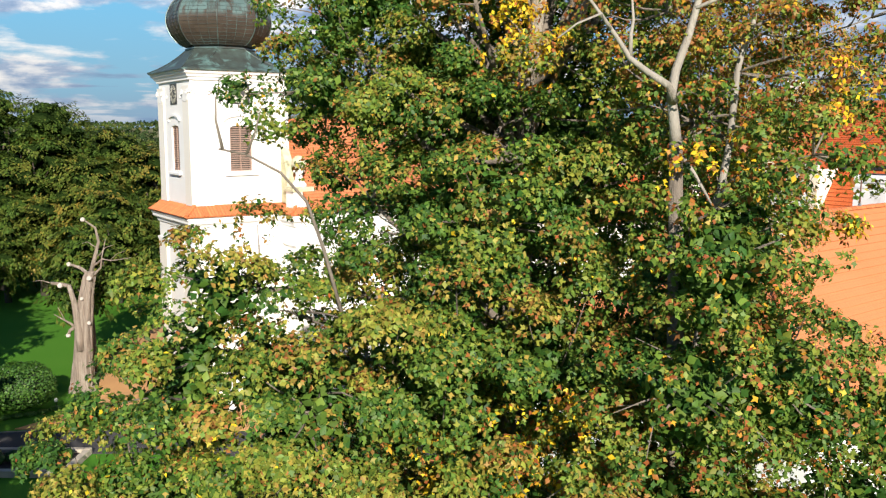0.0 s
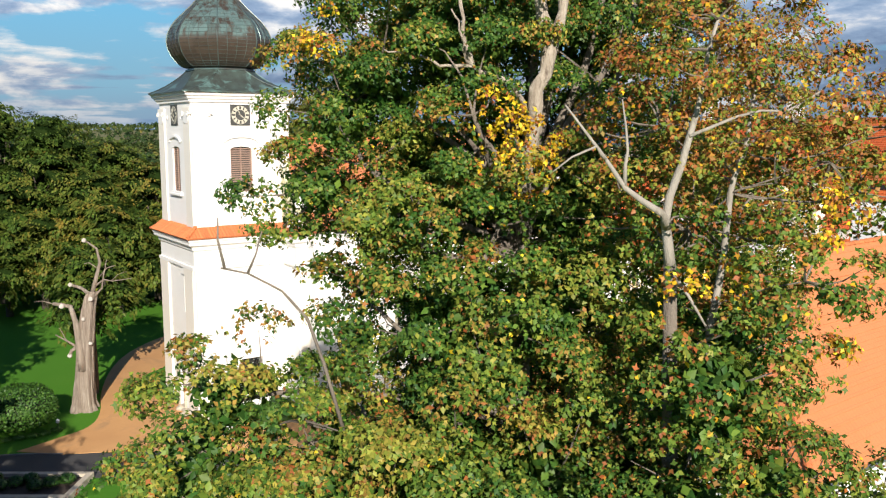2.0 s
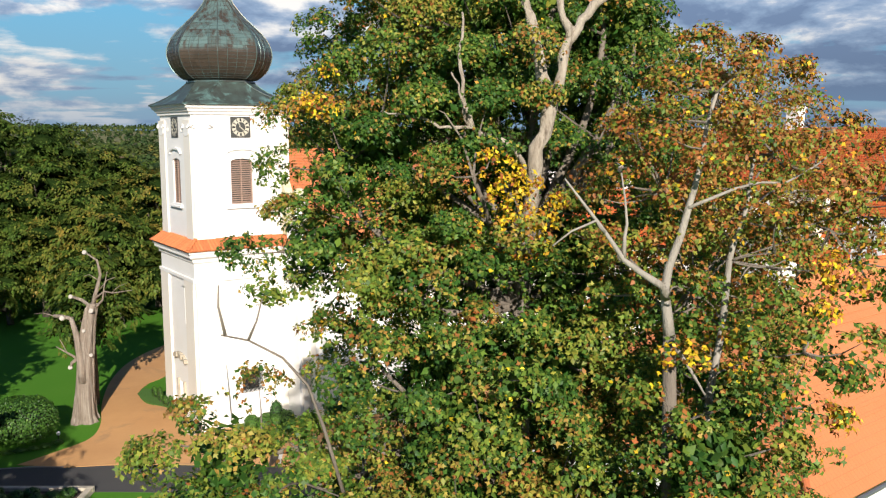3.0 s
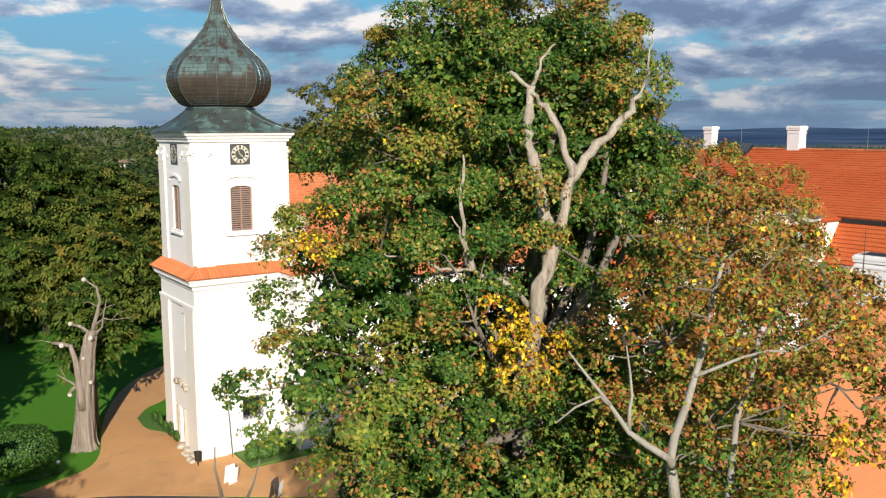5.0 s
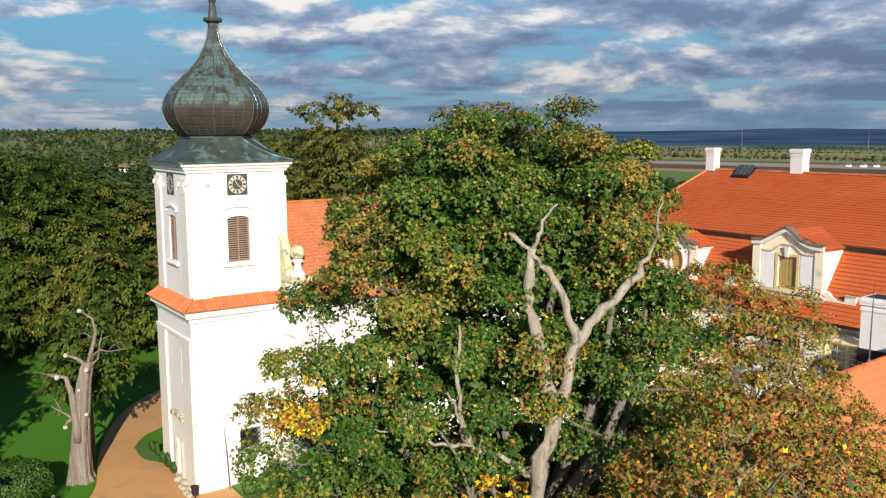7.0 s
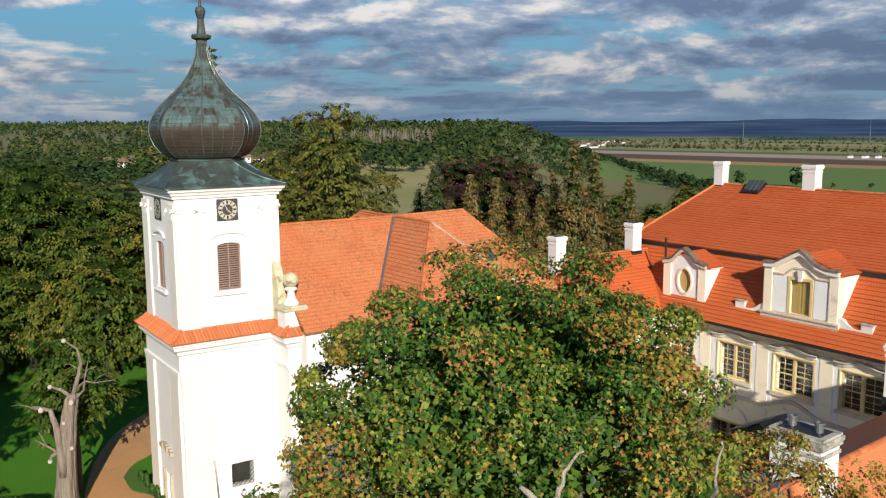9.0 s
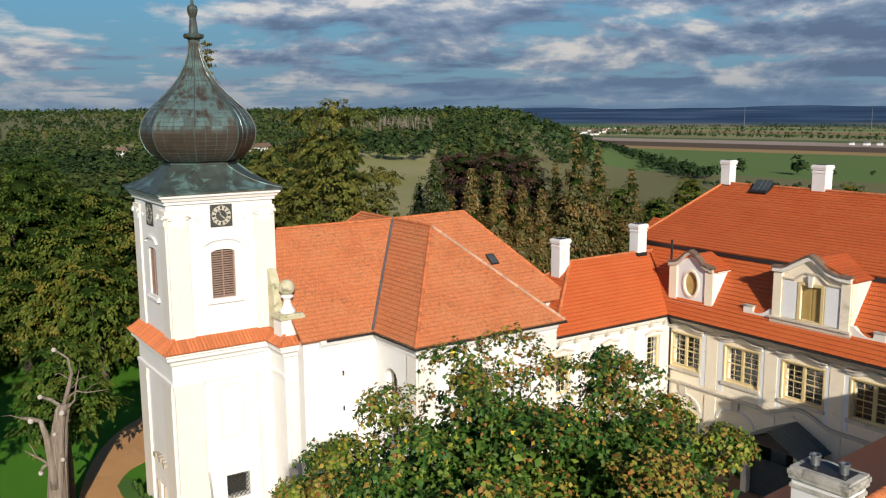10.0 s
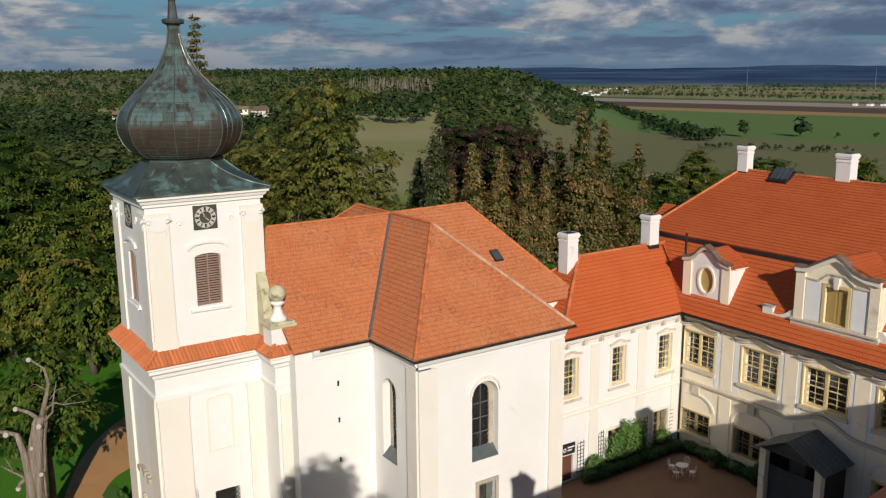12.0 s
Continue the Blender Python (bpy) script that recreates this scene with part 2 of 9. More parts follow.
DEADWOOD = surface("bleached_dead_wood", (0.50, 0.44, 0.36), (0.32, 0.265, 0.205), 3.2, 0.9, 26.0, 0.9, 0.03, 0.28, (0.15, 0.115, 0.085), 2.6, (0.56, 0.68), stretch=(3, 3, 0.8))
DEADTRUNK = surface("furrowed_dead_trunk", (0.36, 0.30, 0.24), (0.20, 0.155, 0.12), 2.4, 0.9, 18.0, 1.0, 0.08, 0.35, (0.48, 0.43, 0.36), 1.4, (0.52, 0.7), stretch=(3.0, 3.0, 0.22))
PALECUT = surface("pale_cut_wood", (0.46, 0.43, 0.38), (0.36, 0.33, 0.29), 4.0, 0.9, 20.0, 0.2, 0.01, 0.1)
DARKBARK = surface("dark_bark", (0.10, 0.08, 0.06), (0.07, 0.055, 0.045), 3.0, 0.95, 20.0, 0.6, 0.03, 0.2, stretch=(2, 2, 0.5))
GRASS = surface("mown_lawn", (0.055, 0.145, 0.016), (0.075, 0.165, 0.022), 0.16, 0.9, 7.0, 0.8, 0.05, 0.22, (0.10, 0.17, 0.035), 0.06, (0.5, 0.7))
SAND = surface("ochre_sand_path", (0.60, 0.325, 0.128), (0.52, 0.268, 0.102), 0.25, 0.95, 20.0, 0.5, 0.02, 0.12, (0.40, 0.235, 0.11), 0.3, (0.54, 0.7))
YARD = surface("red_brown_gravel", (0.23, 0.13, 0.075), (0.19, 0.105, 0.06), 0.4, 0.95, 30.0, 0.6, 0.02, 0.2)
ASPHALT = surface("worn_asphalt", (0.060, 0.058, 0.056), (0.048, 0.047, 0.046), 0.3, 0.9, 40.0, 0.5, 0.01, 0.2)
KERB = surface("grey_kerb_stone", (0.30, 0.29, 0.27), (0.22, 0.21, 0.2), 1.0, 0.9, 20.0, 0.4, 0.01, 0.15, vary=0.2)
GLASS = glass_material("window_glass")
TILES_CHURCH = tile_material("old_clay_tiles", (0.65, 0.215, 0.078), (0.58, 0.175, 0.062), (0.64, 0.275, 0.115), weather=(0.34, 0.115, 0.045), weather_at=(0.54, 0.74), joint=0.55, specks=0.5)
TILES_CASTLE = tile_material("bright_clay_tiles", (0.59, 0.122, 0.026), (0.55, 0.108, 0.023), (0.58, 0.145, 0.036), weather=(0.36, 0.09, 0.03), weather_at=(0.6, 0.85))
TILES_NEAR = tile_material("new_clay_tiles", (0.60, 0.205, 0.075), (0.58, 0.195, 0.07), (0.59, 0.215, 0.085), weather=(0.50, 0.16, 0.055), weather_at=(0.62, 0.9), joint=0.8, relief_by=0.2)
CLAY = surface("clay_roll_tile", (0.60, 0.19, 0.065), (0.52, 0.15, 0.05), 2.0, 0.8, 20.0, 0.3, 0.01, 0.12, (0.25, 0.11, 0.06), 1.5, (0.58, 0.75), vary=0.18)
DARKCLAY = surface("darkened_roll_tile", (0.20, 0.13, 0.085), (0.14, 0.09, 0.065), 2.0, 0.85, 20.0, 0.3, 0.01, 0.15, (0.32, 0.24, 0.15), 1.5, (0.55, 0.7), vary=0.2)
LEAF_MAPLE = leaf_material("maple_leaves", [(0.0, (0.032, 0.092, 0.015)), (0.20, (0.118, 0.190, 0.027)), (0.40, (0.265, 0.265, 0.040)), (0.56, (0.33, 0.235, 0.05)),
                                             (0.70, (0.29, 0.122, 0.036)), (0.82, (0.31, 0.088, 0.025)), (0.92, (0.68, 0.44, 0.02)), (1.0, (0.74, 0.56, 0.03))], 0.2, gloss=0.22)
LEAF_WOOD = leaf_material("woodland_leaves", [(0.0, (0.024, 0.056, 0.010)), (0.4, (0.062, 0.108, 0.017)), (0.7, (0.125, 0.148, 0.026)), (1.0, (0.24, 0.17, 0.032))], 0.2, gloss=0.12, own_tree=0.28)
NEEDLE = leaf_material("brownish_conifer_sprays", [(0.0, (0.022, 0.042, 0.013)), (0.5, (0.095, 0.095, 0.026)), (1.0, (0.25, 0.145, 0.045))], 0.12)
HEDGE = leaf_material("clipped_hedge_leaves", [(0.0, (0.014, 0.050, 0.008)), (0.5, (0.048, 0.125, 0.018)), (1.0, (0.10, 0.19, 0.03))], 0.2)
COPPER_BEECH = leaf_material("copper_beech_leaves", [(0.0, (0.030, 0.016, 0.012)), (0.5, (0.066, 0.032, 0.022)), (1.0, (0.12, 0.058, 0.034))], 0.15)
# ---- building helpers ----
def thing(name, at, label, category, group="", kind=""):
    """An Empty at the thing's base that carries its parts."""
    ob = new(name)
    ob.location = at
    ob.empty_display_size = 0.3
    return tagged(ob, label, category, group, kind)


def placed(ob):
    m = ob.matrix_basis
    return (ob.parent and placed(ob.parent) @ ob.matrix_parent_inverse @ m) or m


def under(ob, parent):
    ob.parent = parent
    ob.matrix_parent_inverse = placed(parent).inverted()
    return ob


def mesh_of(bm, name, material, smooth=False):
    me = bpy.data.meshes.new(name)
    bm.to_mesh(me)
    bm.free()
    me.materials.append(material)
    if smooth:
        me.shade_smooth()
    return me


def part(name, bm, material, parent, label="", smooth=False):
    """Links a bmesh, built in world places, as one mesh object under a thing or a part."""
    me = bm if isinstance(bm, bpy.types.Mesh) else mesh_of(bm, name, material, smooth)
    ob = under(new(name, me), parent)
    return tagged(ob, label)


def structure(name, bm, material, label, category, smooth=False):
    me = bm if isinstance(bm, bpy.types.Mesh) else mesh_of(bm, name, material, smooth)
    return tagged(new(name, me), label, category, kind="structure")


def solid(bm, faces_of):
    """One closed lump from corner lists: eight corners, bottom ring then top ring."""
    v = [bm.verts.new(p) for p in faces_of]
    k = len(v) // 2
    bm.faces.new(v[:k][::-1])
    bm.faces.new(v[k:])
    for i in range(k):
        j = (i + 1) % k
        bm.faces.new((v[i], v[j], v[k + j], v[k + i]))


def box(bm, x0, x1, y0, y1, z0, z1, m=None):
    ring = [(x0, y0), (x1, y0), (x1, y1), (x0, y1)]
    pts = [Vector((x, y, z)) for z in (z0, z1) for x, y in ring]
    solid(bm, [m @ p for p in pts] if m else pts)


def one_box(x0, x1, y0, y1, z0, z1, m=None, bevel=0.0):
    bm = bmesh.new()
    box(bm, x0, x1, y0, y1, z0, z1, m)
    if bevel:
        bmesh.ops.bevel(bm, geom=bm.edges[:], offset=bevel, segments=1, affect="EDGES")
    return bm


def tube(bm, pts, radii, sides=7, caps=True):
    """A tapered round tube through points."""
    pts = [Vector(p) for p in pts]
    rings = []
    side = None
    for i, p in enumerate(pts):
        a = (pts[min(i + 1, len(pts) - 1)] - pts[max(i - 1, 0)]).normalized()
        ref = side if side is not None else (Vector((1, 0, 0)) if abs(a.x) < 0.9 else Vector((0, 1, 0)))
        u = (ref - a * ref.dot(a)).normalized()
        w = a.cross(u)
        side = u
        rings.append([bm.verts.new(p + (u * math.cos(2 * math.pi * k / sides) + w * math.sin(2 * math.pi * k / sides)) * radii[i]) for k in range(sides)])
    for r, s in zip(rings, rings[1:]):
        for k in range(sides):
            j = (k + 1) % sides
            bm.faces.new((r[k], r[j], s[j], s[k]))
    if caps:
        bm.faces.new(rings[0][::-1])
        bm.faces.new(rings[-1])


def lathe(bm, profile, sides, centre, turn=0.0, squash=1.0):
    """Turns a profile of (radius, z) about a vertical axis."""
    rings = []
    for r, z in profile:
        rings.append([bm.verts.new((centre[0] + r * math.cos(turn + 2 * math.pi * k / sides), centre[1] + squash * r * math.sin(turn + 2 * math.pi * k / sides), z)) for k in range(sides)])
    for a, b in zip(rings, rings[1:]):
        for k in range(sides):
            j = (k + 1) % sides
            bm.faces.new((a[k], a[j], b[j], b[k]))
    bm.faces.new(rings[0][::-1])
    bm.faces.new(rings[-1])


def arch_loop(u0, u1, z0, z1, rise=0.0, steps=10):
    """The outline of an opening, with a round or flat-arched head that rises above z1."""
    loop = [(u0, z0), (u1, z0), (u1, z1)]
    if rise > 0:
        half = (u1 - u0) / 2
        mid = (u0 + u1) / 2
        for k in range(1, steps):
            a = math.pi * k / steps
            loop.append((mid + half * math.cos(a), z1 + rise * math.sin(a)))
    loop.append((u0, z1))
    return loop


class Face:
    """A frame on a wall: u along it, z up, d outwards."""

    def __init__(self, origin, along, outward):
        self.o, self.u, self.n = Vector(origin), Vector(along), Vector(outward)

    def at(self, u, z, d=0.0):
        return self.o + self.u * u + Vector((0, 0, z)) + self.n * d

    def block(self, bm, u0, u1, z0, z1, d0, d1):
        ring = [(u0, d1), (u1, d1), (u1, d0), (u0, d0)]
        solid(bm, [self.at(u, z, d) for z in (z0, z1) for u, d in ring])

    def panel(self, bm, loop, d0, d1):
        """A prism of an outline on the wall from d0 to d1."""
        solid(bm, [self.at(u, z, d) for d in (d0, d1) for u, z in loop])

    def plate(self, bm, outer, holes, d0, d1):
        """A plate from d0 to d1 with openings right through."""
        sheets = []
        for d in (d0, d1):
            edges, loops = [], []
            for loop in (outer, *holes):
                vs = [bm.verts.new(self.at(u, z, d)) for u, z in loop]
                loops.append(vs)
                edges += [bm.edges.new((vs[i], vs[(i + 1) % len(vs)])) for i in range(len(vs))]
            bmesh.ops.triangle_fill(bm, use_beauty=True, use_dissolve=False, edges=edges)
            sheets.append(loops)
        for a, b in zip(*sheets):
            for i in range(len(a)):
                j = (i + 1) % len(a)
                bm.faces.new((a[i], a[j], b[j], b[i]))
        bmesh.ops.recalc_face_normals(bm, faces=bm.faces[:])


def rect(u0, u1, z0, z1):
    return [(u0, z0), (u1, z0), (u1, z1), (u0, z1)]


def clip_band(poly, lo, hi):
    """The part of a flat polygon between two heights."""
    for limit, sign in ((lo, 1), (hi, -1)):
        out = []
        for i, p in enumerate(poly):
            q = poly[(i + 1) % len(poly)]
            a, b = sign * (p[1] - limit), sign * (q[1] - limit)
            if a >= -1e-9:
                out.append(p)
            if (a > 1e-9 and b < -1e-9) or (a < -1e-9 and b > 1e-9):
                t = a / (a - b)
                out.append((p[0] + (q[0] - p[0]) * t, p[1] + (q[1] - p[1]) * t))
        poly = out
        if len(poly) < 3:
            return []
    return poly


def roof_slope(name, pts, material, parent, course=0.32, lift=0.045, thick=0.14, label=""):
    """A roof slope laid in overlapping courses. The first two points are the eave."""
    P = [Vector(p) for p in pts]
    a = (P[1] - P[0]).normalized()
    nrm = Vector()
    for i in range(len(P)):
        nrm += P[i].cross(P[(i + 1) % len(P)])
    nrm.normalize()
    if nrm.z < 0:
        nrm = -nrm
    a = (a - nrm * a.dot(nrm)).normalized()
    b = nrm.cross(a)
    if b.z < 0:
        b = -b
    flat = [((p - P[0]).dot(a), (p - P[0]).dot(b)) for p in P]
    lo, hi = min(q[1] for q in flat), max(q[1] for q in flat)
    bm = bmesh.new()
    uv = bm.loops.layers.uv.new("UVMap")

    def face(vs, uvs):
        try:
            f = bm.faces.new(vs)
        except ValueError:
            return
        for loop, c in zip(f.loops, uvs):
            loop[uv].uv = c

    rnd = random.Random(len(pts) * 7 + int(abs(P[0].x) * 10))
    rows = max(1, round((hi - lo) / course))
    step = (hi - lo) / rows
    for i in range(rows):
        low = lo + i * step
        band = clip_band(flat, low, low + step)
        if not band:
            continue
        sag = rnd.uniform(0.75, 1.25) * lift

        def place(q):
            return P[0] + a * q[0] + b * q[1] + nrm * (0.004 + sag * (1 - (q[1] - low) / step))

        face([bm.verts.new(place(q)) for q in band], [(q[0], q[1]) for q in band])
        foot = sorted(q for q in band if q[1] < low + 1e-6)
        if len(foot) >= 2:
            l, r = foot[0], foot[-1]
            under_ = [P[0] + a * q[0] + b * q[1] + nrm * 0.004 for q in (l, r)]
            face([bm.verts.new(p) for p in (under_[0], under_[1], place(r), place(l))], [(l[0], l[1] - 0.03), (r[0], r[1] - 0.03), r, l])
    top = [P[0] + a * q[0] + b * q[1] + nrm * 0.004 for q in flat]
    low_ = [p - nrm * thick for p in top]
    face([bm.verts.new(p) for p in low_[::-1]], flat[::-1])
    for i in range(len(top)):
        j = (i + 1) % len(top)
        face([bm.verts.new(p) for p in (low_[i], low_[j], top[j], top[i])], [flat[i], flat[j], flat[j], flat[i]])
    bmesh.ops.remove_doubles(bm, verts=bm.verts[:], dist=0.0005)
    bmesh.ops.recalc_face_normals(bm, faces=bm.faces[:])
    return part(name, bm, material, parent, label)


def ridge_roll(parent, p, q, material=None, r=0.13, gap=0.42, name="ridge_tile"):
    """Ridge tiles, one by one, along a ridge or hip."""
    p, q = Vector(p), Vector(q)
    way = q - p
    count = max(1, round(way.length / gap))
    m = look((0, 0, 0), way)
    key = (name, round(r, 3), round(way.length / count, 3), (material or CLAY).name)
    if key not in ROLLS:
        bm = bmesh.new()
        size = way.length / count * 1.12
        n = 6
        rings = []
        for z, k in ((0.0, 1.08), (-size, 0.94)):
            rings.append([bm.verts.new((r * k * math.cos(math.pi * i / n), r * k * math.sin(math.pi * i / n), z)) for i in range(n + 1)])
        for i in range(n):
            bm.faces.new((rings[0][i], rings[0][i + 1], rings[1][i + 1], rings[1][i]))
        for ring in rings:
            bm.faces.new(ring)
        bmesh.ops.recalc_face_normals(bm, faces=bm.faces[:])
        ROLLS[key] = mesh_of(bm, name, material or CLAY)
    for i in range(count):
        ob = under(new(name, ROLLS[key]), parent)
        ob.matrix_basis = Matrix.Translation(p + way * (i / count)) @ m


ROLLS = {}


def shared(name, mesh, parent, m):
    ob = under(new(name, mesh), parent)
    ob.matrix_basis = m
    return ob


def moulding(parent, name, face, u0, u1, profile, material, label=""):
    """A run of moulding: a profile of (out, z) drawn along a wall."""
    bm = bmesh.new()
    a = [bm.verts.new(face.at(u0, z, d)) for d, z in profile]
    b = [bm.verts.new(face.at(u1, z, d)) for d, z in profile]
    k = len(profile)
    for i in range(k):
        j = (i + 1) % k
        bm.faces.new((a[i], a[j], b[j], b[i]))
    bm.faces.new(a[::-1])
    bm.faces.new(b)
    bmesh.ops.recalc_face_normals(bm, faces=bm.faces[:])
    return part(name, bm, material, parent, label)


def ring_moulding(parent, name, x0, x1, y0, y1, profile, material, label="", cut=0.0):
    """A moulding right round a rectangular block, with cut corners."""
    bm = bmesh.new()
    rings = []
    for d, z in profile:
        c = cut + d * 0.4 if cut else 0
        X0, X1, Y0, Y1 = x0 - d, x1 + d, y0 - d, y1 + d
        if cut:
            ring = [(X0 + c, Y0), (X1 - c, Y0), (X1, Y0 + c), (X1, Y1 - c), (X1 - c, Y1), (X0 + c, Y1), (X0, Y1 - c), (X0, Y0 + c)]
        else:
            ring = [(X0, Y0), (X1, Y0), (X1, Y1), (X0, Y1)]
        rings.append([bm.verts.new((x, y, z)) for x, y in ring])
    k = len(rings[0])
    for a, b in zip(rings, rings[1:]):
        for i in range(k):
            j = (i + 1) % k
            bm.faces.new((a[i], a[j], b[j], b[i]))
    bm.faces.new(rings[0][::-1])
    bm.faces.new(rings[-1])
    bmesh.ops.recalc_face_normals(bm, faces=bm.faces[:])
    return part(name, bm, material, parent, label)


def casement_window(face, u0, u1, z0, z1, leaves, cols, rows, name, label, paint=None, depth=0.16, lattice=False, group=""):
    """A timber window set back in its opening: frame, opening leaves with glazing bars, panes."""
    win = thing(name, face.at((u0 + u1) / 2, z0, -depth), label, "window", group, "structure")
    paint = paint or SASH
    bm = bmesh.new()
    w = 0.09
    for a, b, c, d in ((u0, u0 + w, z0, z1), (u1 - w, u1, z0, z1), (u0 + w, u1 - w, z0, z0 + w), (u0 + w, u1 - w, z1 - w, z1)):
        face.block(bm, a, b, c, d, -depth - 0.07, -depth + 0.05)
    step = (u1 - u0 - 2 * w) / leaves
    for k in range(1, leaves):
        u = u0 + w + k * step
        face.block(bm, u - 0.09, u + 0.09, z0 + w, z1 - w, -depth - 0.07, -depth + 0.06)
    part("window_frame", bm, paint, win)
    made = {}
    for k in range(leaves):
        a = u0 + w + k * step + (0.09 if k else 0.0)
        b = u0 + w + (k + 1) * step - (0.09 if k < leaves - 1 else 0.0)
        c, d = z0 + w, z1 - w
        bm = bmesh.new()
        f = 0.055
        for q in ((a, a + f, c, d), (b - f, b, c, d), (a + f, b - f, c, c + f), (a + f, b - f, d - f, d)):
            face.block(bm, *q, -depth - 0.03, -depth + 0.03)
        mid = c + (d - c) * 0.52
        face.block(bm, a + f, b - f, mid - 0.04, mid + 0.04, -depth - 0.03, -depth + 0.035)
        du, dz = (b - a - 2 * f) / cols, (d - c - 2 * f) / rows
        for i in range(1, cols):
            face.block(bm, a + f + i * du - 0.016, a + f + i * du + 0.016, c + f, d - f, -depth - 0.018, -depth + 0.018)
        for j in range(1, rows):
            z = c + f + j * dz
            if abs(z - mid) > 0.1:
                face.block(bm, a + f, b - f, z - 0.016, z + 0.016, -depth - 0.017, -depth + 0.017)
        sash = part("sash", bm, paint, win)
        key = (round(du, 3), round(dz, 3))
        if key not in made:
            pane = bmesh.new()
            g = Face((0, 0, 0), face.u, face.n)
            g.block(pane, -du / 2, du / 2, -dz / 2, dz / 2, -0.004, 0.004)
            made[key] = mesh_of(pane, "pane", GLASS)
        for i in range(cols):
            for j in range(rows):
                ob = shared("pane", made[key], sash, Matrix.Translation(face.at(a + f + (i + 0.5) * du, c + f + (j + 0.5) * dz, -depth)))
                ob.visible_shadow = False
    if lattice:
        bm = bmesh.new()
        lattice_bars(bm, face, u0 + w, u1 - w, z0 + w, z1 - w, 0.26, 0.02, 0.03)
        part("lattice_grille", bm, IRON, win, "black iron lattice grille")
    return win


def lattice_bars(bm, face, u0, u1, z0, z1, gap, w, d):
    """Slanting bars both ways, cut at the edges of the opening."""
    wide, high = u1 - u0, z1 - z0
    for sign in (1, -1):
        c = -high
        while c < wide:
            lo, hi = max(0.0, -c), min(high, wide - c)
            if hi - lo > 0.06:
                a, b = (lo + c, lo), (hi + c, hi)
                if sign < 0:
                    a, b = (wide - a[0], a[1]), (wide - b[0], b[1])
                h = w * 0.5
                solid(bm, [face.at(u0 + u, z0 + z, q) for q in (d - 0.008 * (sign + 2), d + 0.012)
                           for u, z in ((a[0] - h, a[1]), (a[0] + h, a[1]), (b[0] + h, b[1]), (b[0] - h, b[1]))])
            c += gap


def chimney(at, sx, sy, z0, z1, label, turn=0.0, cap=None, pots=0, base_dark=True):
    ob = thing("chimney", (at[0], at[1], z0), label, "chimney", "white chimneys")
    m = pose(at[0], at[1], 0, 0, 0, turn)
    h = z1 - z0
    bm = bmesh.new()
    box(bm, -sx / 2, sx / 2, -sy / 2, sy / 2, z0 - 0.6, z1 - 0.35, m)
    part("shaft", bm, CHIMNEY, ob)
    bm = bmesh.new()
    for grow, a, b in ((0.04, z1 - 0.62, z1 - 0.5), (0.07, z1 - 0.35, z1 - 0.22), (0.10, z1 - 0.22, z1 - 0.08), (0.05, z1 - 0.08, z1)):
        box(bm, -sx / 2 - grow, sx / 2 + grow, -sy / 2 - grow, sy / 2 + grow, a, b, m)
    part("cap", bm, cap or CHIMNEY, ob)
    bm = bmesh.new()
    box(bm, -sx / 2 + 0.14, sx / 2 - 0.14, -sy / 2 + 0.14, sy / 2 - 0.14, z1 - 0.02, z1 + 0.025, m)
    part("flue", bm, BLACK, ob, "sooty dark flue opening")
    if base_dark:
        bm = bmesh.new()
        box(bm, -sx / 2 - 0.05, sx / 2 + 0.05, -sy / 2 - 0.05, sy / 2 + 0.05, z0 - 0.55, z0 + 0.10, m)
        part("flashing", bm, IRON, ob, "dark metal flashing")
    for k in range(pots):
        bm = bmesh.new()
        c = m @ Vector((0, (-0.42, 0.42)[k % 2], 0))
        lathe(bm, [(0.13, z1), (0.13, z1 + 0.25), (0.16, z1 + 0.27), (0.16, z1 + 0.33), (0.11, z1 + 0.33), (0.11, z1 + 0.2)], 12, (c.x, c.y))
        part("pot", bm, ZINC, ob, "zinc flue pipe")
    return ob
# ---- church ----
TX, TY = 21.75, 58.4              # axis of the tower
EAVE, RIDGE = 12.55, 18.5


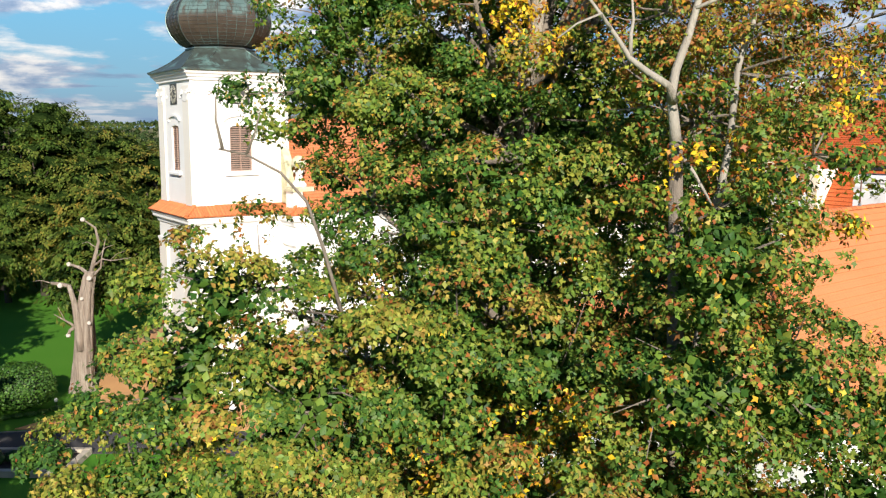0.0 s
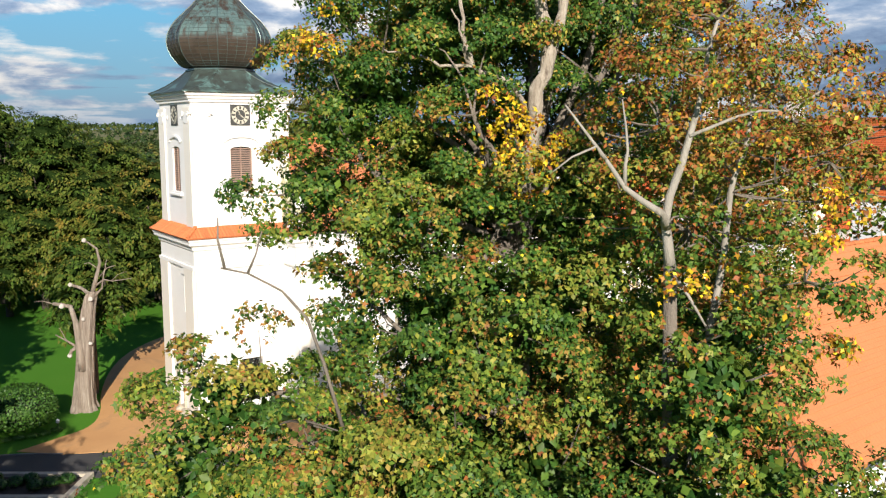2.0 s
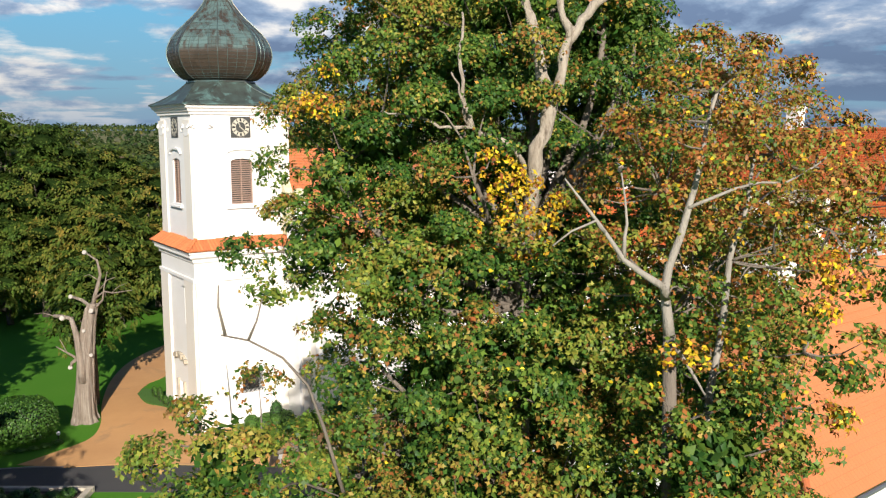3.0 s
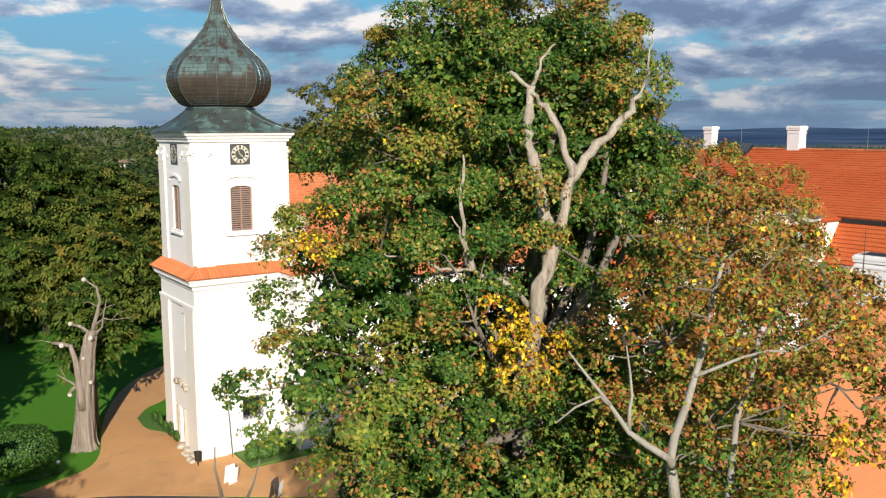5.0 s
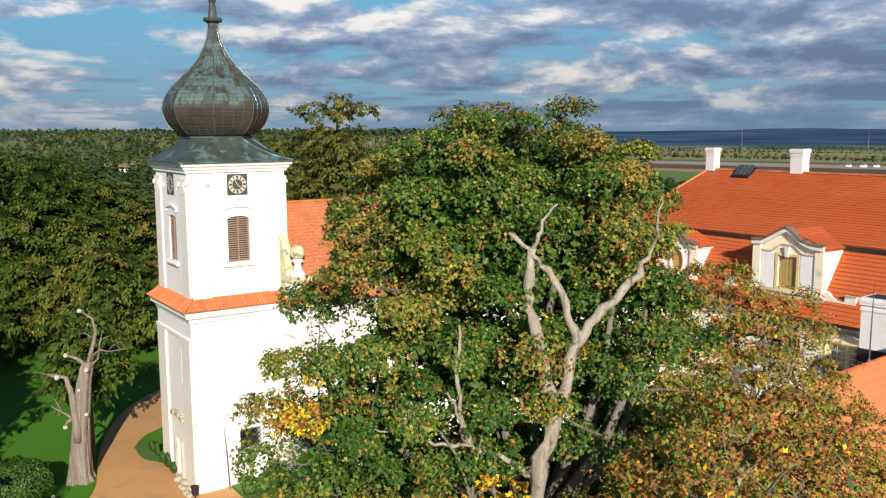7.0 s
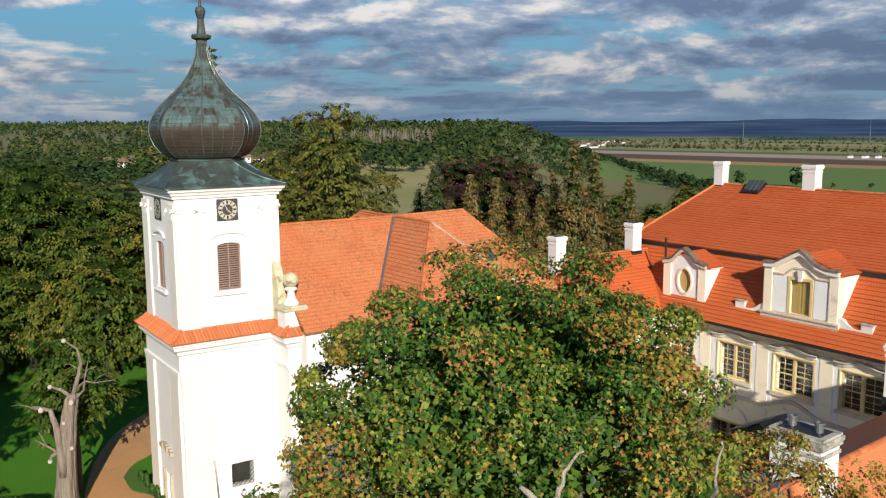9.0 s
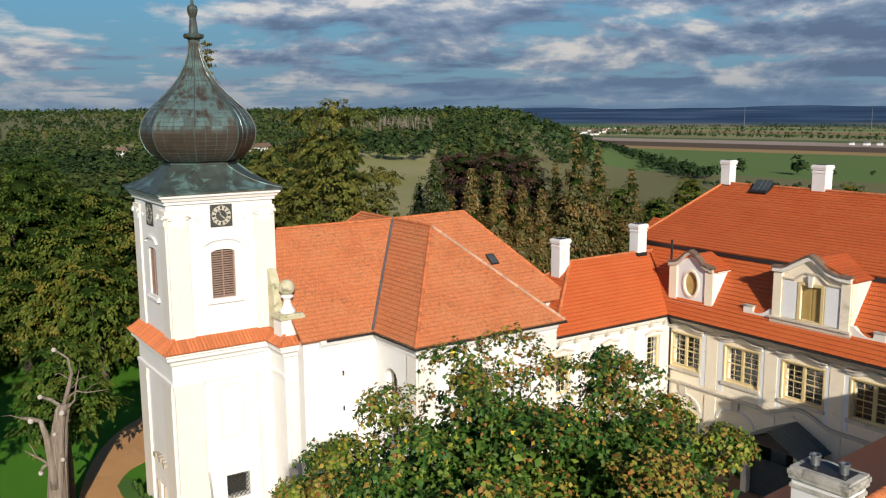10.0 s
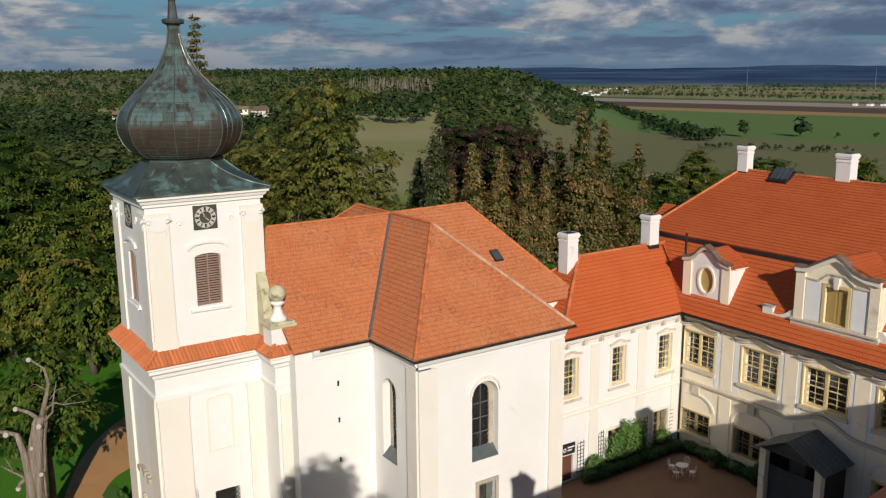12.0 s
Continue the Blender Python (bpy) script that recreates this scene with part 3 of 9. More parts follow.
def build_church():
    church = thing("church", (TX, TY, 0), "white plastered baroque church with an onion-domed tower and orange tiled roof", "church")
    hu = 3.3                       # half width of the belfry storey
    x0, x1, y0, y1 = TX - hu, TX + hu, TY - hu, TY + hu
    # belfry storey: four walls with an arched louvred opening in each
    faces = {"south": Face((TX, y0, 0), (1, 0, 0), (0, -1, 0)), "west": Face((x0, TY, 0), (0, -1, 0), (-1, 0, 0)),
             "north": Face((TX, y1, 0), (-1, 0, 0), (0, 1, 0)), "east": Face((x1, TY, 0), (0, 1, 0), (1, 0, 0))}
    for side, f in faces.items():
        bm = bmesh.new()
        edge = hu if side in ("south", "north") else hu - 0.45
        f.plate(bm, rect(-edge, edge, 12.3, 21.1), [arch_loop(-0.75, 0.75, 15.1, 17.9, 0.2)], -0.45, 0.0)
        part("belfry_wall", bm, WHITE, church)
        # pilasters at the corners, moulding over the opening, sill
        for s in (-1, 1):
            pilaster(church, f, s * (hu - 0.62), 0.62, 12.9, 13.5, 20.35, 20.62, 0.12)
            volute_capital(church, f, s * (hu - 0.62))
        bm = bmesh.new()
        outer = [(1.2 * math.cos(a), 18.42 + 0.42 * math.sin(a)) for a in [math.pi * k / 14 for k in range(15)]]
        inner = [(1.08 * math.cos(a), 18.36 + 0.34 * math.sin(a)) for a in [math.pi * k / 14 for k in range(14, -1, -1)]]
        f.panel(bm, outer + inner, 0.004, 0.14)
        bmesh.ops.recalc_face_normals(bm, faces=bm.faces[:])
        part("hood_mould", bm, WHITE, church)
        bm = bmesh.new()
        f.block(bm, -1.15, 1.15, 14.82, 14.95, 0.004, 0.2)
        f.block(bm, -1.05, 1.05, 14.95, 15.08, 0.004, 0.1)
        part("window_sill", bm, WHITE, church)
        # scroll ornament under the hood
        for s in (-1, 1):
            bm = bmesh.new()
            tube(bm, [f.at(s * (1.5 + 0.12 * math.cos(a)), 20.0 + 0.12 * math.sin(a), 0.05) for a in [k * 0.5 for k in range(11)]], [0.03] * 11, 5)
            part("scroll", bm, WHITE, church)
        # louvres
        lou = under(thing("louvre_window", f.at(0, 15.1, -0.2), "reddish-brown wooden louvres in an arched belfry opening", ""), church)
        bm = bmesh.new()
        f.block(bm, -0.75, -0.68, 15.1, 18.0, -0.26, -0.1)
        f.block(bm, 0.68, 0.75, 15.1, 18.0, -0.26, -0.1)
        f.block(bm, -0.03, 0.03, 15.1, 18.06, -0.2, -0.085)
        f.block(bm, -0.75, 0.75, 15.1, 15.16, -0.262, -0.098)
        part("louvre_frame", bm, LOUVRE, lou)
        slat = bmesh.new()
        g = Face((0, 0, 0), f.u, f.n)
        solid(slat, [g.at(u, z, d) for u, (z, d) in ((u, q) for u in (-0.68, 0.68) for q in ((-0.042, 0.05), (-0.018, 0.062), (0.032, -0.03), (0.008, -0.045)))])
        me = mesh_of(slat, "slat", LOUVRE)
        for k in range(20):
            shared("slat", me, lou, Matrix.Translation(f.at(0, 15.24 + k * 0.143, -0.16)))
        bm = bmesh.new()
        f.block(bm, -0.8, 0.8, 15.0, 18.3, -0.5, -0.462)
        part("painted_dark_backing", bm, DARK, lou)
        # clock: dark square, pale dial ring, twelve strokes, two hands
        dial = under(thing("clock", f.at(0, 19.5, 0.0), "square tower clock, dark plate with pale dial and gilt hands", ""), church)
        bm = bmesh.new()
        f.block(bm, -0.68, 0.68, 19.48, 20.84, 0.004, 0.05)
        part("plate", bm, CLOCKPLATE, dial)
        c = 20.16
        bm = bmesh.new()
        out = [(0.60 * math.cos(a), c + 0.60 * math.sin(a)) for a in [2 * math.pi * k / 32 for k in range(32)]]
        inn = [(0.34 * math.cos(a), c + 0.34 * math.sin(a)) for a in [2 * math.pi * k / 32 for k in range(32)]]
        f.plate(bm, out, [inn], 0.052, 0.062)
        part("dial", bm, DIAL, dial)
        bm = bmesh.new()
        for k in range(12):
            a = 2 * math.pi * k / 12
            p, q = Vector((math.cos(a), math.sin(a))), Vector((-math.sin(a), math.cos(a)))
            w = 0.035 if k % 3 else 0.06
            f.panel(bm, [(v.x, c + v.y) for v in (p * 0.38 - q * w, p * 0.57 - q * w, p * 0.57 + q * w, p * 0.38 + q * w)], 0.0635, 0.07)
        part("numeral_strokes", bm, BLACK, dial)
        for name, length, angle, w in (("hour_hand", 0.30, -0.75, 0.045), ("minute_hand", 0.46, 2.05, 0.03)):
            p, q = Vector((math.cos(angle), math.sin(angle))), Vector((-math.sin(angle), math.cos(angle)))
            bm = bmesh.new()
            f.panel(bm, [(v.x, c + v.y) for v in (p * -0.12 - q * w, p * length * 0.8 - q * w * 0.6, p * length, p * length * 0.8 + q * w * 0.6, p * -0.12 + q * w)], 0.074, 0.084)
            part(name, bm, DIAL, dial)
    # cornice under the eave
    ring_moulding(church, "cornice", x0, x1, y0, y1, [(0.02, 20.95), (0.14, 20.98), (0.14, 21.12), (0.24, 21.18), (0.3, 21.32), (0.42, 21.4), (0.42, 21.5), (0.5, 21.55), (0.5, 21.66), (0.02, 21.66)], WHITE)
    # lower storey of the tower
    xl, xr, yl, yr = TX - 3.5, TX + 3.5, TY - 3.55, TY + 3.5
    sf = Face((TX, yl, 0), (1, 0, 0), (0, -1, 0))
    wf = Face((xl, TY, 0), (0, -1, 0), (-1, 0, 0))
    bm = bmesh.new()
    sf.plate(bm, rect(-3.5, 3.5, 0, 12.3), [rect(-0.52, 1.0, 2.15, 3.75)], -0.8, 0.0)
    part("tower_wall", bm, WHITE, church)
    bm = bmesh.new()
    wf.plate(bm, rect(-2.7, 2.75, 0, 12.3), [rect(1.2, 1.9, 7.0, 9.6), rect(-0.6, 0.6, 0.1, 2.6)], -0.8, 0.0)
    part("tower_wall", bm, WHITE, church)
    for q in ((xl, xr, yr - 0.8, yr, 0, 12.3), (xr - 0.8, xr, yl + 0.8, yr - 0.8, 0, 12.3)):
        part("tower_wall", one_box(*q), WHITE, church)
    for s in (-1, 1):
        pilaster(church, sf, s * 2.62, 0.86, 0.0, 1.1, 9.7, 10.15, 0.16)
        pilaster(church, wf, s * 2.62, 0.84, 0.0, 1.1, 9.7, 10.15, 0.16)
    # blind niche with an arched head, lattice window, narrow west window
    bm = bmesh.new()
    loop = arch_loop(-0.75, 0.85, 6.3, 9.5, 0.25)
    inner = arch_loop(-0.62, 0.72, 6.42, 9.42, 0.22)
    sf.plate(bm, loop, [inner], 0.004, 0.07)
    part("niche_surround", bm, CREAM, church)
    bm = bmesh.new()
    sf.panel(bm, inner, 0.003, 0.012)
    bmesh.ops.recalc_face_normals(bm, faces=bm.faces[:])
    part("niche_panel", bm, WHITE, church)
    win = under(thing("lattice_window", sf.at(0.24, 2.15, 0), "small square window with an iron diamond lattice", ""), church)
    bm = bmesh.new()
    lattice_bars(bm, sf, -0.52, 1.0, 2.15, 3.75, 0.3, 0.035, -0.1)
    part("lattice_grille", bm, IRON, win)
    bm = bmesh.new()
    sf.block(bm, -0.52, 1.0, 2.15, 3.75, -0.52, -0.5)
    part("pane", bm, GLASS, win)
    part("painted_dark_backing", one_box(TX - 0.7, TX + 1.2, yl + 0.82, yl + 0.86, 2.0, 3.9), DARK, win)
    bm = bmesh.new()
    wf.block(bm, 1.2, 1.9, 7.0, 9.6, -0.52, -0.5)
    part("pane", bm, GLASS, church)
    part("painted_dark_backing", one_box(xl + 0.82, xl + 0.86, TY - 2.4, TY + 1.0, 0.05, 9.8), DARK, church)
    bm = bmesh.new()
    wf.panel(bm, arch_loop(1.0, 2.1, 9.62, 9.85, 0.2), 0.004, 0.15)
    bmesh.ops.recalc_face_normals(bm, faces=bm.faces[:])
    part("hood_mould", bm, WHITE, church)
    # portal hood on the west side, broken stucco
    for k in range(8):
        bm = bmesh.new()
        wf.block(bm, -1.3 + k * 0.33, -1.0 + k * 0.33, 4.2 + 0.25 * math.sin(k * 0.45), 4.5 + 0.25 * math.sin(k * 0.45), 0.004, 0.2 + 0.05 * (k % 3))
        part("hood_stone", bm, STONE, church, "worn sandstone of the portal hood")
    for u in (-0.75, 0.6):
        bm = bmesh.new()
        wf.block(bm, u, u + 0.15, 0, 2.8, 0.004, 0.16)
        part("portal_jamb", bm, STONE, church)
    bm = bmesh.new()
    wf.block(bm, -0.6, 0.6, 0.1, 2.6, -0.3, -0.2)
    part("portal_door", bm, OAK, church)
    # side pier beside the tower, same mouldings
    px0, px1, py0 = 24.5, 26.3, 52.75
    part("pier_wall", one_box(px0, px1, py0, 55.2, 0, 12.3), WHITE, church)
    pf = Face(((px0 + px1) / 2, py0, 0), (1, 0, 0), (0, -1, 0))
    bm = bmesh.new()
    pf.block(bm, -0.72, 0.72, 0.9, 9.7, 0.004, 0.1)
    part("pilaster", bm, CREAM, church)
    # entablature: frieze, mouldings and tile skirt, round tower and pier
    prof = [(0.02, 10.1), (0.18, 10.12), (0.18, 10.32), (0.05, 10.36), (0.05, 11.35), (0.16, 11.45), (0.2, 11.65), (0.42, 11.8), (0.42, 11.98), (0.5, 12.05), (0.5, 12.2), (0.02, 12.2)]
    ring_moulding(church, "entablature", xl, xr, yl, yr, prof, WHITE, "white moulded entablature")
    ring_moulding(church, "entablature", px0, px1, py0, 56.0, prof, WHITE)
    skirt = under(thing("tile_skirt", (TX, yl, 12.2), "little sloping roof of orange clay roll tiles round the tower", ""), church)
    ring_moulding(skirt, "skirt_slope", xl, xr, yl, yr, [(0.62, 12.2), (0.66, 12.24), (0.66, 12.30), (-0.35, 13.0), (-0.35, 12.2)], CLAY)
    ring_moulding(skirt, "skirt_slope", px0, px1, py0, 56.4, [(0.6, 12.202), (0.62, 12.242), (0.62, 12.302), (-0.3, 12.95), (-0.3, 12.202)], CLAY)
    roll = bmesh.new()
    n = 6
    rings = []
    for t, k in ((0.0, 1.1), (1.0, 0.9)):
        rings.append([roll.verts.new((0.075 * k * math.cos(math.pi * i / n), t * 1.1, 0.055 * k * math.sin(math.pi * i / n))) for i in range(n + 1)])
    for i in range(n):
        roll.faces.new((rings[0][i], rings[0][i + 1], rings[1][i + 1], rings[1][i]))
    for r in rings:
        roll.faces.new(r)
    bmesh.ops.recalc_face_normals(roll, faces=roll.faces[:])
    roll_mesh = mesh_of(roll, "roll_tile", CLAY)
    tilt = math.degrees(math.atan2(0.70, 1.0))

    def short(k, gap):
        """Tiles beside a hip end at the hip."""
        return Matrix.Diagonal((1, min(1.0, 0.12 + k * gap), 1, 1))

    for k in range(36):
        x = xl - 0.55 + k * 0.222
        if x < px0 - 0.5:
            shared("roll_tile", roll_mesh, skirt, pose(x, yl - 0.68, 12.27, tilt, 0, 0) @ short(k, 0.222))
    for k in range(36):
        shared("roll_tile", roll_mesh, skirt, pose(xl - 0.68, yl - 0.55 + k * 0.222, 12.27, tilt, 0, -90) @ short(k, 0.222))
    for k in range(12):
        shared("roll_tile", roll_mesh, skirt, pose(px0 - 0.5 + k * 0.24, py0 - 0.64, 12.27, tilt, 0, 0) @ short(k, 0.24))
    for k in range(7):
        shared("roll_tile", roll_mesh, skirt, pose(px0 - 0.64, py0 - 0.45 + k * 0.24, 12.27, tilt, 0, -90) @ short(k, 0.24))
    ridge_roll(skirt, (xl - 0.64, yl - 0.64, 12.33), (xl + 0.33, yl + 0.33, 13.02), CLAY, 0.12, 0.34, "hip_tile")
    ridge_roll(skirt, (px0 - 0.6, py0 - 0.6, 12.33), (px0 + 0.28, py0 + 0.28, 12.97), CLAY, 0.12, 0.34, "hip_tile")
    # pedestal with ball finial, and the scroll wall that leans on the tower
    fin = under(thing("ball_finial", (25.0, 53.3, 12.8), "lichen-covered stone ball on a white pedestal", ""), church)
    bm = bmesh.new()
    box(bm, 24.35, 25.75, 52.7, 53.9, 12.3, 13.75)
    part("pedestal", bm, WHITE, fin)
    bm = bmesh.new()
    box(bm, 24.22, 25.88, 52.57, 54.03, 13.75, 13.92)
    box(bm, 24.3, 25.8, 52.65, 53.95, 13.92, 14.05)
    part("coping", bm, LICHEN, fin)
    bm = bmesh.new()
    lathe(bm, [(0.52, 14.05), (0.5, 14.2), (0.3, 14.45), (0.22, 14.8), (0.26, 14.95), (0.4, 15.02), (0.4, 15.12), (0.25, 15.2)], 14, (25.05, 53.3))
    part("baluster", bm, WHITE, fin, smooth=True)
    bm = bmesh.new()
    bmesh.ops.create_uvsphere(bm, u_segments=20, v_segments=12, radius=0.5, matrix=Matrix.Translation((25.05, 53.3, 15.62)))
    part("ball", bm, LICHEN, fin, "lichen-covered stone ball", smooth=True)
    bm = bmesh.new()
    curve = [(54.0, 12.9), (54.0, 13.95)] + [(54.0 + 1.25 * (1 - math.cos(a)), 13.95 + 2.75 * math.sin(a) ** 1.3) for a in [math.pi / 2 * k / 10 for k in range(1, 11)]] + [(55.3, 12.9)]
    solid(bm, [(x, y, z) for x in (24.5, 25.05) for y, z in curve])
    bmesh.ops.recalc_face_normals(bm, faces=bm.faces[:])
    part("scroll_wall", bm, LICHEN, church, "curved scroll wall, lichened coping")
    # copper skirt roof, neck, onion, lantern and cross
    bm = bmesh.new()
    rings = []
    for k in range(9):
        t = k / 8
        half = 3.92 - (3.92 - 2.0) * t
        z = 21.67 + 1.55 * (0.55 * t + 0.45 * t * t)
        cut = half * (0.05 + 0.53 * t)
        rings.append([bm.verts.new((TX + x, TY + y, z)) for x, y in ((-half + cut, -half), (half - cut, -half), (half, -half + cut), (half, half - cut), (half - cut, half), (-half + cut, half), (-half, half - cut), (-half, -half + cut))])
    for a, b in zip(rings, rings[1:]):
        for i in range(8):
            j = (i + 1) % 8
            bm.faces.new((a[i], a[j], b[j], b[i]))
    bm.faces.new(rings[-1])
    low = [bm.verts.new((v.co.x, v.co.y, 21.6)) for v in rings[0]]
    for i in range(8):
        j = (i + 1) % 8
        bm.faces.new((low[i], low[j], rings[0][j], rings[0][i]))
    bm.faces.new(low[::-1])
    part("copper_skirt_roof", bm, COPPER_GREEN, church, "green-grey weathered copper skirt roof")
    for k in range(8):
        a = rings_at(k)
        bm = bmesh.new()
        tube(bm, a, [0.035] * len(a), 4)
        part("standing_seam", bm, COPPER_GREEN, church)
    oct0 = math.pi / 8
    bm = bmesh.new()
    lathe(bm, [(2.2, 23.1), (2.32, 23.16), (2.32, 23.24), (2.12, 23.3), (2.12, 23.36)], 8, (TX, TY), oct0)
    part("neck_ring", bm, COPPER, church, "dark copper neck ring")
    prof = [(2.12, 23.32), (2.45, 23.40), (2.85, 23.68), (3.2, 24.1), (3.42, 24.6), (3.5, 25.05), (3.44, 25.5), (3.22, 26.0), (2.85, 26.5), (2.35, 26.98), (1.85, 27.45), (1.38, 27.95), (0.98, 28.5), (0.68, 29.1), (0.45, 29.7), (0.33, 30.3), (0.3, 30.75)]
    fine = []
    for (r, z), (r2, z2) in zip(prof, prof[1:]):
        fine += [(r, z), ((r + r2) / 2 + 0.012, (z + z2) / 2)]
    fine.append(prof[-1])
    # each side of the onion is laid in copper sheets
    bm = bmesh.new()
    lathe(bm, fine, 8, (TX, TY), oct0)
    bmesh.ops.recalc_face_normals(bm, faces=bm.faces[:])
    part("onion_dome", bm, DOME, church, "dark brown copper onion dome with green patches")
    bm = bmesh.new()
    for k in range(8):
        a = oct0 + 2 * math.pi * k / 8
        tube(bm, [(TX + (r + 0.01) * math.cos(a), TY + (r + 0.01) * math.sin(a), z) for r, z in fine], [0.035] * len(fine), 5)
    for k in range(8):
        for frac in (0.25, 0.5, 0.75):
            a, b = oct0 + 2 * math.pi * k / 8, oct0 + 2 * math.pi * (k + 1) / 8
            pts = []
            for r, z in fine:
                p = Vector((math.cos(a), math.sin(a))) * r * (1 - frac) + Vector((math.cos(b), math.sin(b))) * r * frac
                p *= 1 + 0.006 / max(r, 0.3)
                pts.append((TX + p.x, TY + p.y, z))
            tube(bm, pts, [0.014] * len(pts), 4)
    for i in range(2, len(fine) - 4):
        r, z = fine[i]
        ring = [Vector((TX + (r + 0.012) * math.cos(oct0 + 2 * math.pi * k / 8), TY + (r + 0.012) * math.sin(oct0 + 2 * math.pi * k / 8), z)) for k in range(8)]
        for k in range(8):
            tube(bm, [ring[k], ring[(k + 1) % 8]], [0.009, 0.009], 4, False)
    tagged(part("standing_seam", bm, COPPER, church), kind="stuff")
    bm = bmesh.new()
    lathe(bm, [(0.3, 30.7), (0.62, 30.82), (0.66, 30.95), (0.6, 31.05), (0.3, 31.1), (0.26, 31.5), (0.2, 32.0), (0.3, 32.3), (0.34, 32.5), (0.28, 32.72), (0.12, 32.8), (0.06, 33.2)], 10, (TX, TY))
    part("lantern_post", bm, COPPER, church, "dark copper finial post with collar and ball", smooth=False)
    bm = bmesh.new()
    box(bm, TX - 0.05, TX + 0.05, TY - 0.05, TY + 0.05, 33.1, 34.7)
    box(bm, TX - 0.4, TX + 0.4, TY - 0.045, TY + 0.045, 34.1, 34.22)
    part("cross", bm, COPPER, church, "small dark metal cross")

    # nave, transepts and chancel walls
    part("nave_wall", one_box(25.25, 30.6, 51.65, 52.45, 0, 12.4), WHITE, church)
    part("nave_wall", one_box(24.9, 30.6, 64.8, 65.6, 0, 12.4), WHITE, church)
    tw = Face((30.35, 51.65, 0), (0, -1, 0), (-1, 0, 0))
    bm = bmesh.new()
    tw.plate(bm, rect(0, 4.95, 0, 12.4), [arch_loop(1.0, 2.55, 5.14, 9.6, 0.75)], -0.9, 0.0)
    part("transept_wall", bm, WHITE, church)
    ts = Face((30.35, 46.7, 0), (1, 0, 0), (0, -1, 0))
    bm = bmesh.new()
    ts.plate(bm, rect(0.9, 10.85, 0, 12.4), [arch_loop(3.75, 5.7, 5.24, 9.2, 0.95), rect(4.2, 5.5, 1.2, 3.7)], -0.9, 0.0)
    part("transept_wall", bm, WHITE, church)
    part("transept_wall", one_box(30.355, 31.25, 46.7, 47.6, 0, 12.4), WHITE, church)
    part("transept_wall", one_box(40.3, 41.2, 47.6, 52.4, 0, 12.4), WHITE, church)
    part("transept_wall", one_box(30.35, 41.2, 69.6, 70.5, 0, 12.4), WHITE, church)
    part("transept_wall", one_box(30.35, 31.2, 65.6, 69.6, 0, 12.4), WHITE, church)
    part("chancel_wall", one_box(41.2, 46.4, 51.65, 52.45, 0, 12.4), WHITE, church)
    part("chancel_wall", one_box(45.6, 46.4, 52.45, 65.6, 0, 12.4), WHITE, church)
    for f, u0, u1 in ((ts, 0.004, 1.25), (ts, 9.7, 10.85), (tw, 3.9, 4.93)):
        bm = bmesh.new()
        f.block(bm, u0, u1, 0, 11.7, 0.004, 0.12)
        part("pilaster", bm, CREAM, church, "cream corner pilaster")
    for f, a, b in ((ts, -0.1, 10.9), (tw, 0.0, 5.05), (Face((25.3, 51.65, 0), (1, 0, 0), (0, -1, 0)), 1.0, 5.0)):
        moulding(church, "eave_moulding", f, a, b, [(0.004, 11.75), (0.1, 11.8), (0.1, 11.95), (0.22, 12.1), (0.3, 12.3), (0.3, 12.42), (0.004, 12.42)], WHITE)
    # tall arched windows with splayed surround and lattice glazing
    for f, u0, u1, z0, z1, rise in ((ts, 4.05, 5.4, 5.8, 9.2, 0.68), (tw, 1.25, 2.3, 5.7, 9.6, 0.5)):
        w = under(thing("arched_window", f.at((u0 + u1) / 2, z0, 0), "tall round-arched church window with leaded diamond glass", ""), church)
        bm = bmesh.new()
        loop = arch_loop(u0 - 0.3, u1 + 0.3, z0 - 0.15, z1, rise + 0.27)
        f.plate(bm, loop, [arch_loop(u0 + 0.04, u1 - 0.04, z0 + 0.04, z1, rise - 0.04)], -0.62, -0.5)
        part("window_frame", bm, STONE, w)
        bm = bmesh.new()
        f.panel(bm, arch_loop(u0, u1, z0, z1, rise), -0.58, -0.57)
        bmesh.ops.recalc_face_normals(bm, faces=bm.faces[:])
        part("pane", bm, GLASS, w)
        bm = bmesh.new()
        lattice_bars(bm, f, u0, u1, z0, z1 + rise * 0.55, 0.3, 0.022, -0.54)
        part("leaded_lattice", bm, IRON, w)
        for k in range(1, 4):
            bm = bmesh.new()
            f.block(bm, u0, u1, z0 + k * (z1 - z0 + rise * 0.5) / 4, z0 + k * (z1 - z0 + rise * 0.5) / 4 + 0.05, -0.545, -0.49)
            part("glazing_bar", bm, ZINC, w, "pale grey glazing bar")
        bm = bmesh.new()
        f.block(bm, (u0 + u1) / 2 - 0.03, (u0 + u1) / 2 + 0.03, z0, z1 + rise * 0.95, -0.544, -0.488)
        part("mullion", bm, ZINC, w, "pale grey mullion")
        bm = bmesh.new()
        f.block(bm, u0 - 0.6, u1 + 0.6, z0 - 0.5, z1 + 1.5, -1.2, -1.16)
        part("painted_dark_backing", bm, DARK, w)
        bm = bmesh.new()
        solid(bm, [f.at(u, z, d) for u in (u0 - 0.28, u1 + 0.28) for z, d in ((z0 - 0.54, 0.06), (z0 - 0.50, 0.08), (z0 + 0.06, -0.49), (z0 - 0.54, -0.49))])
        bmesh.ops.recalc_face_normals(bm, faces=bm.faces[:])
        part("sloping_sill", bm, TIN, w, "grey-green metal sloping sill")
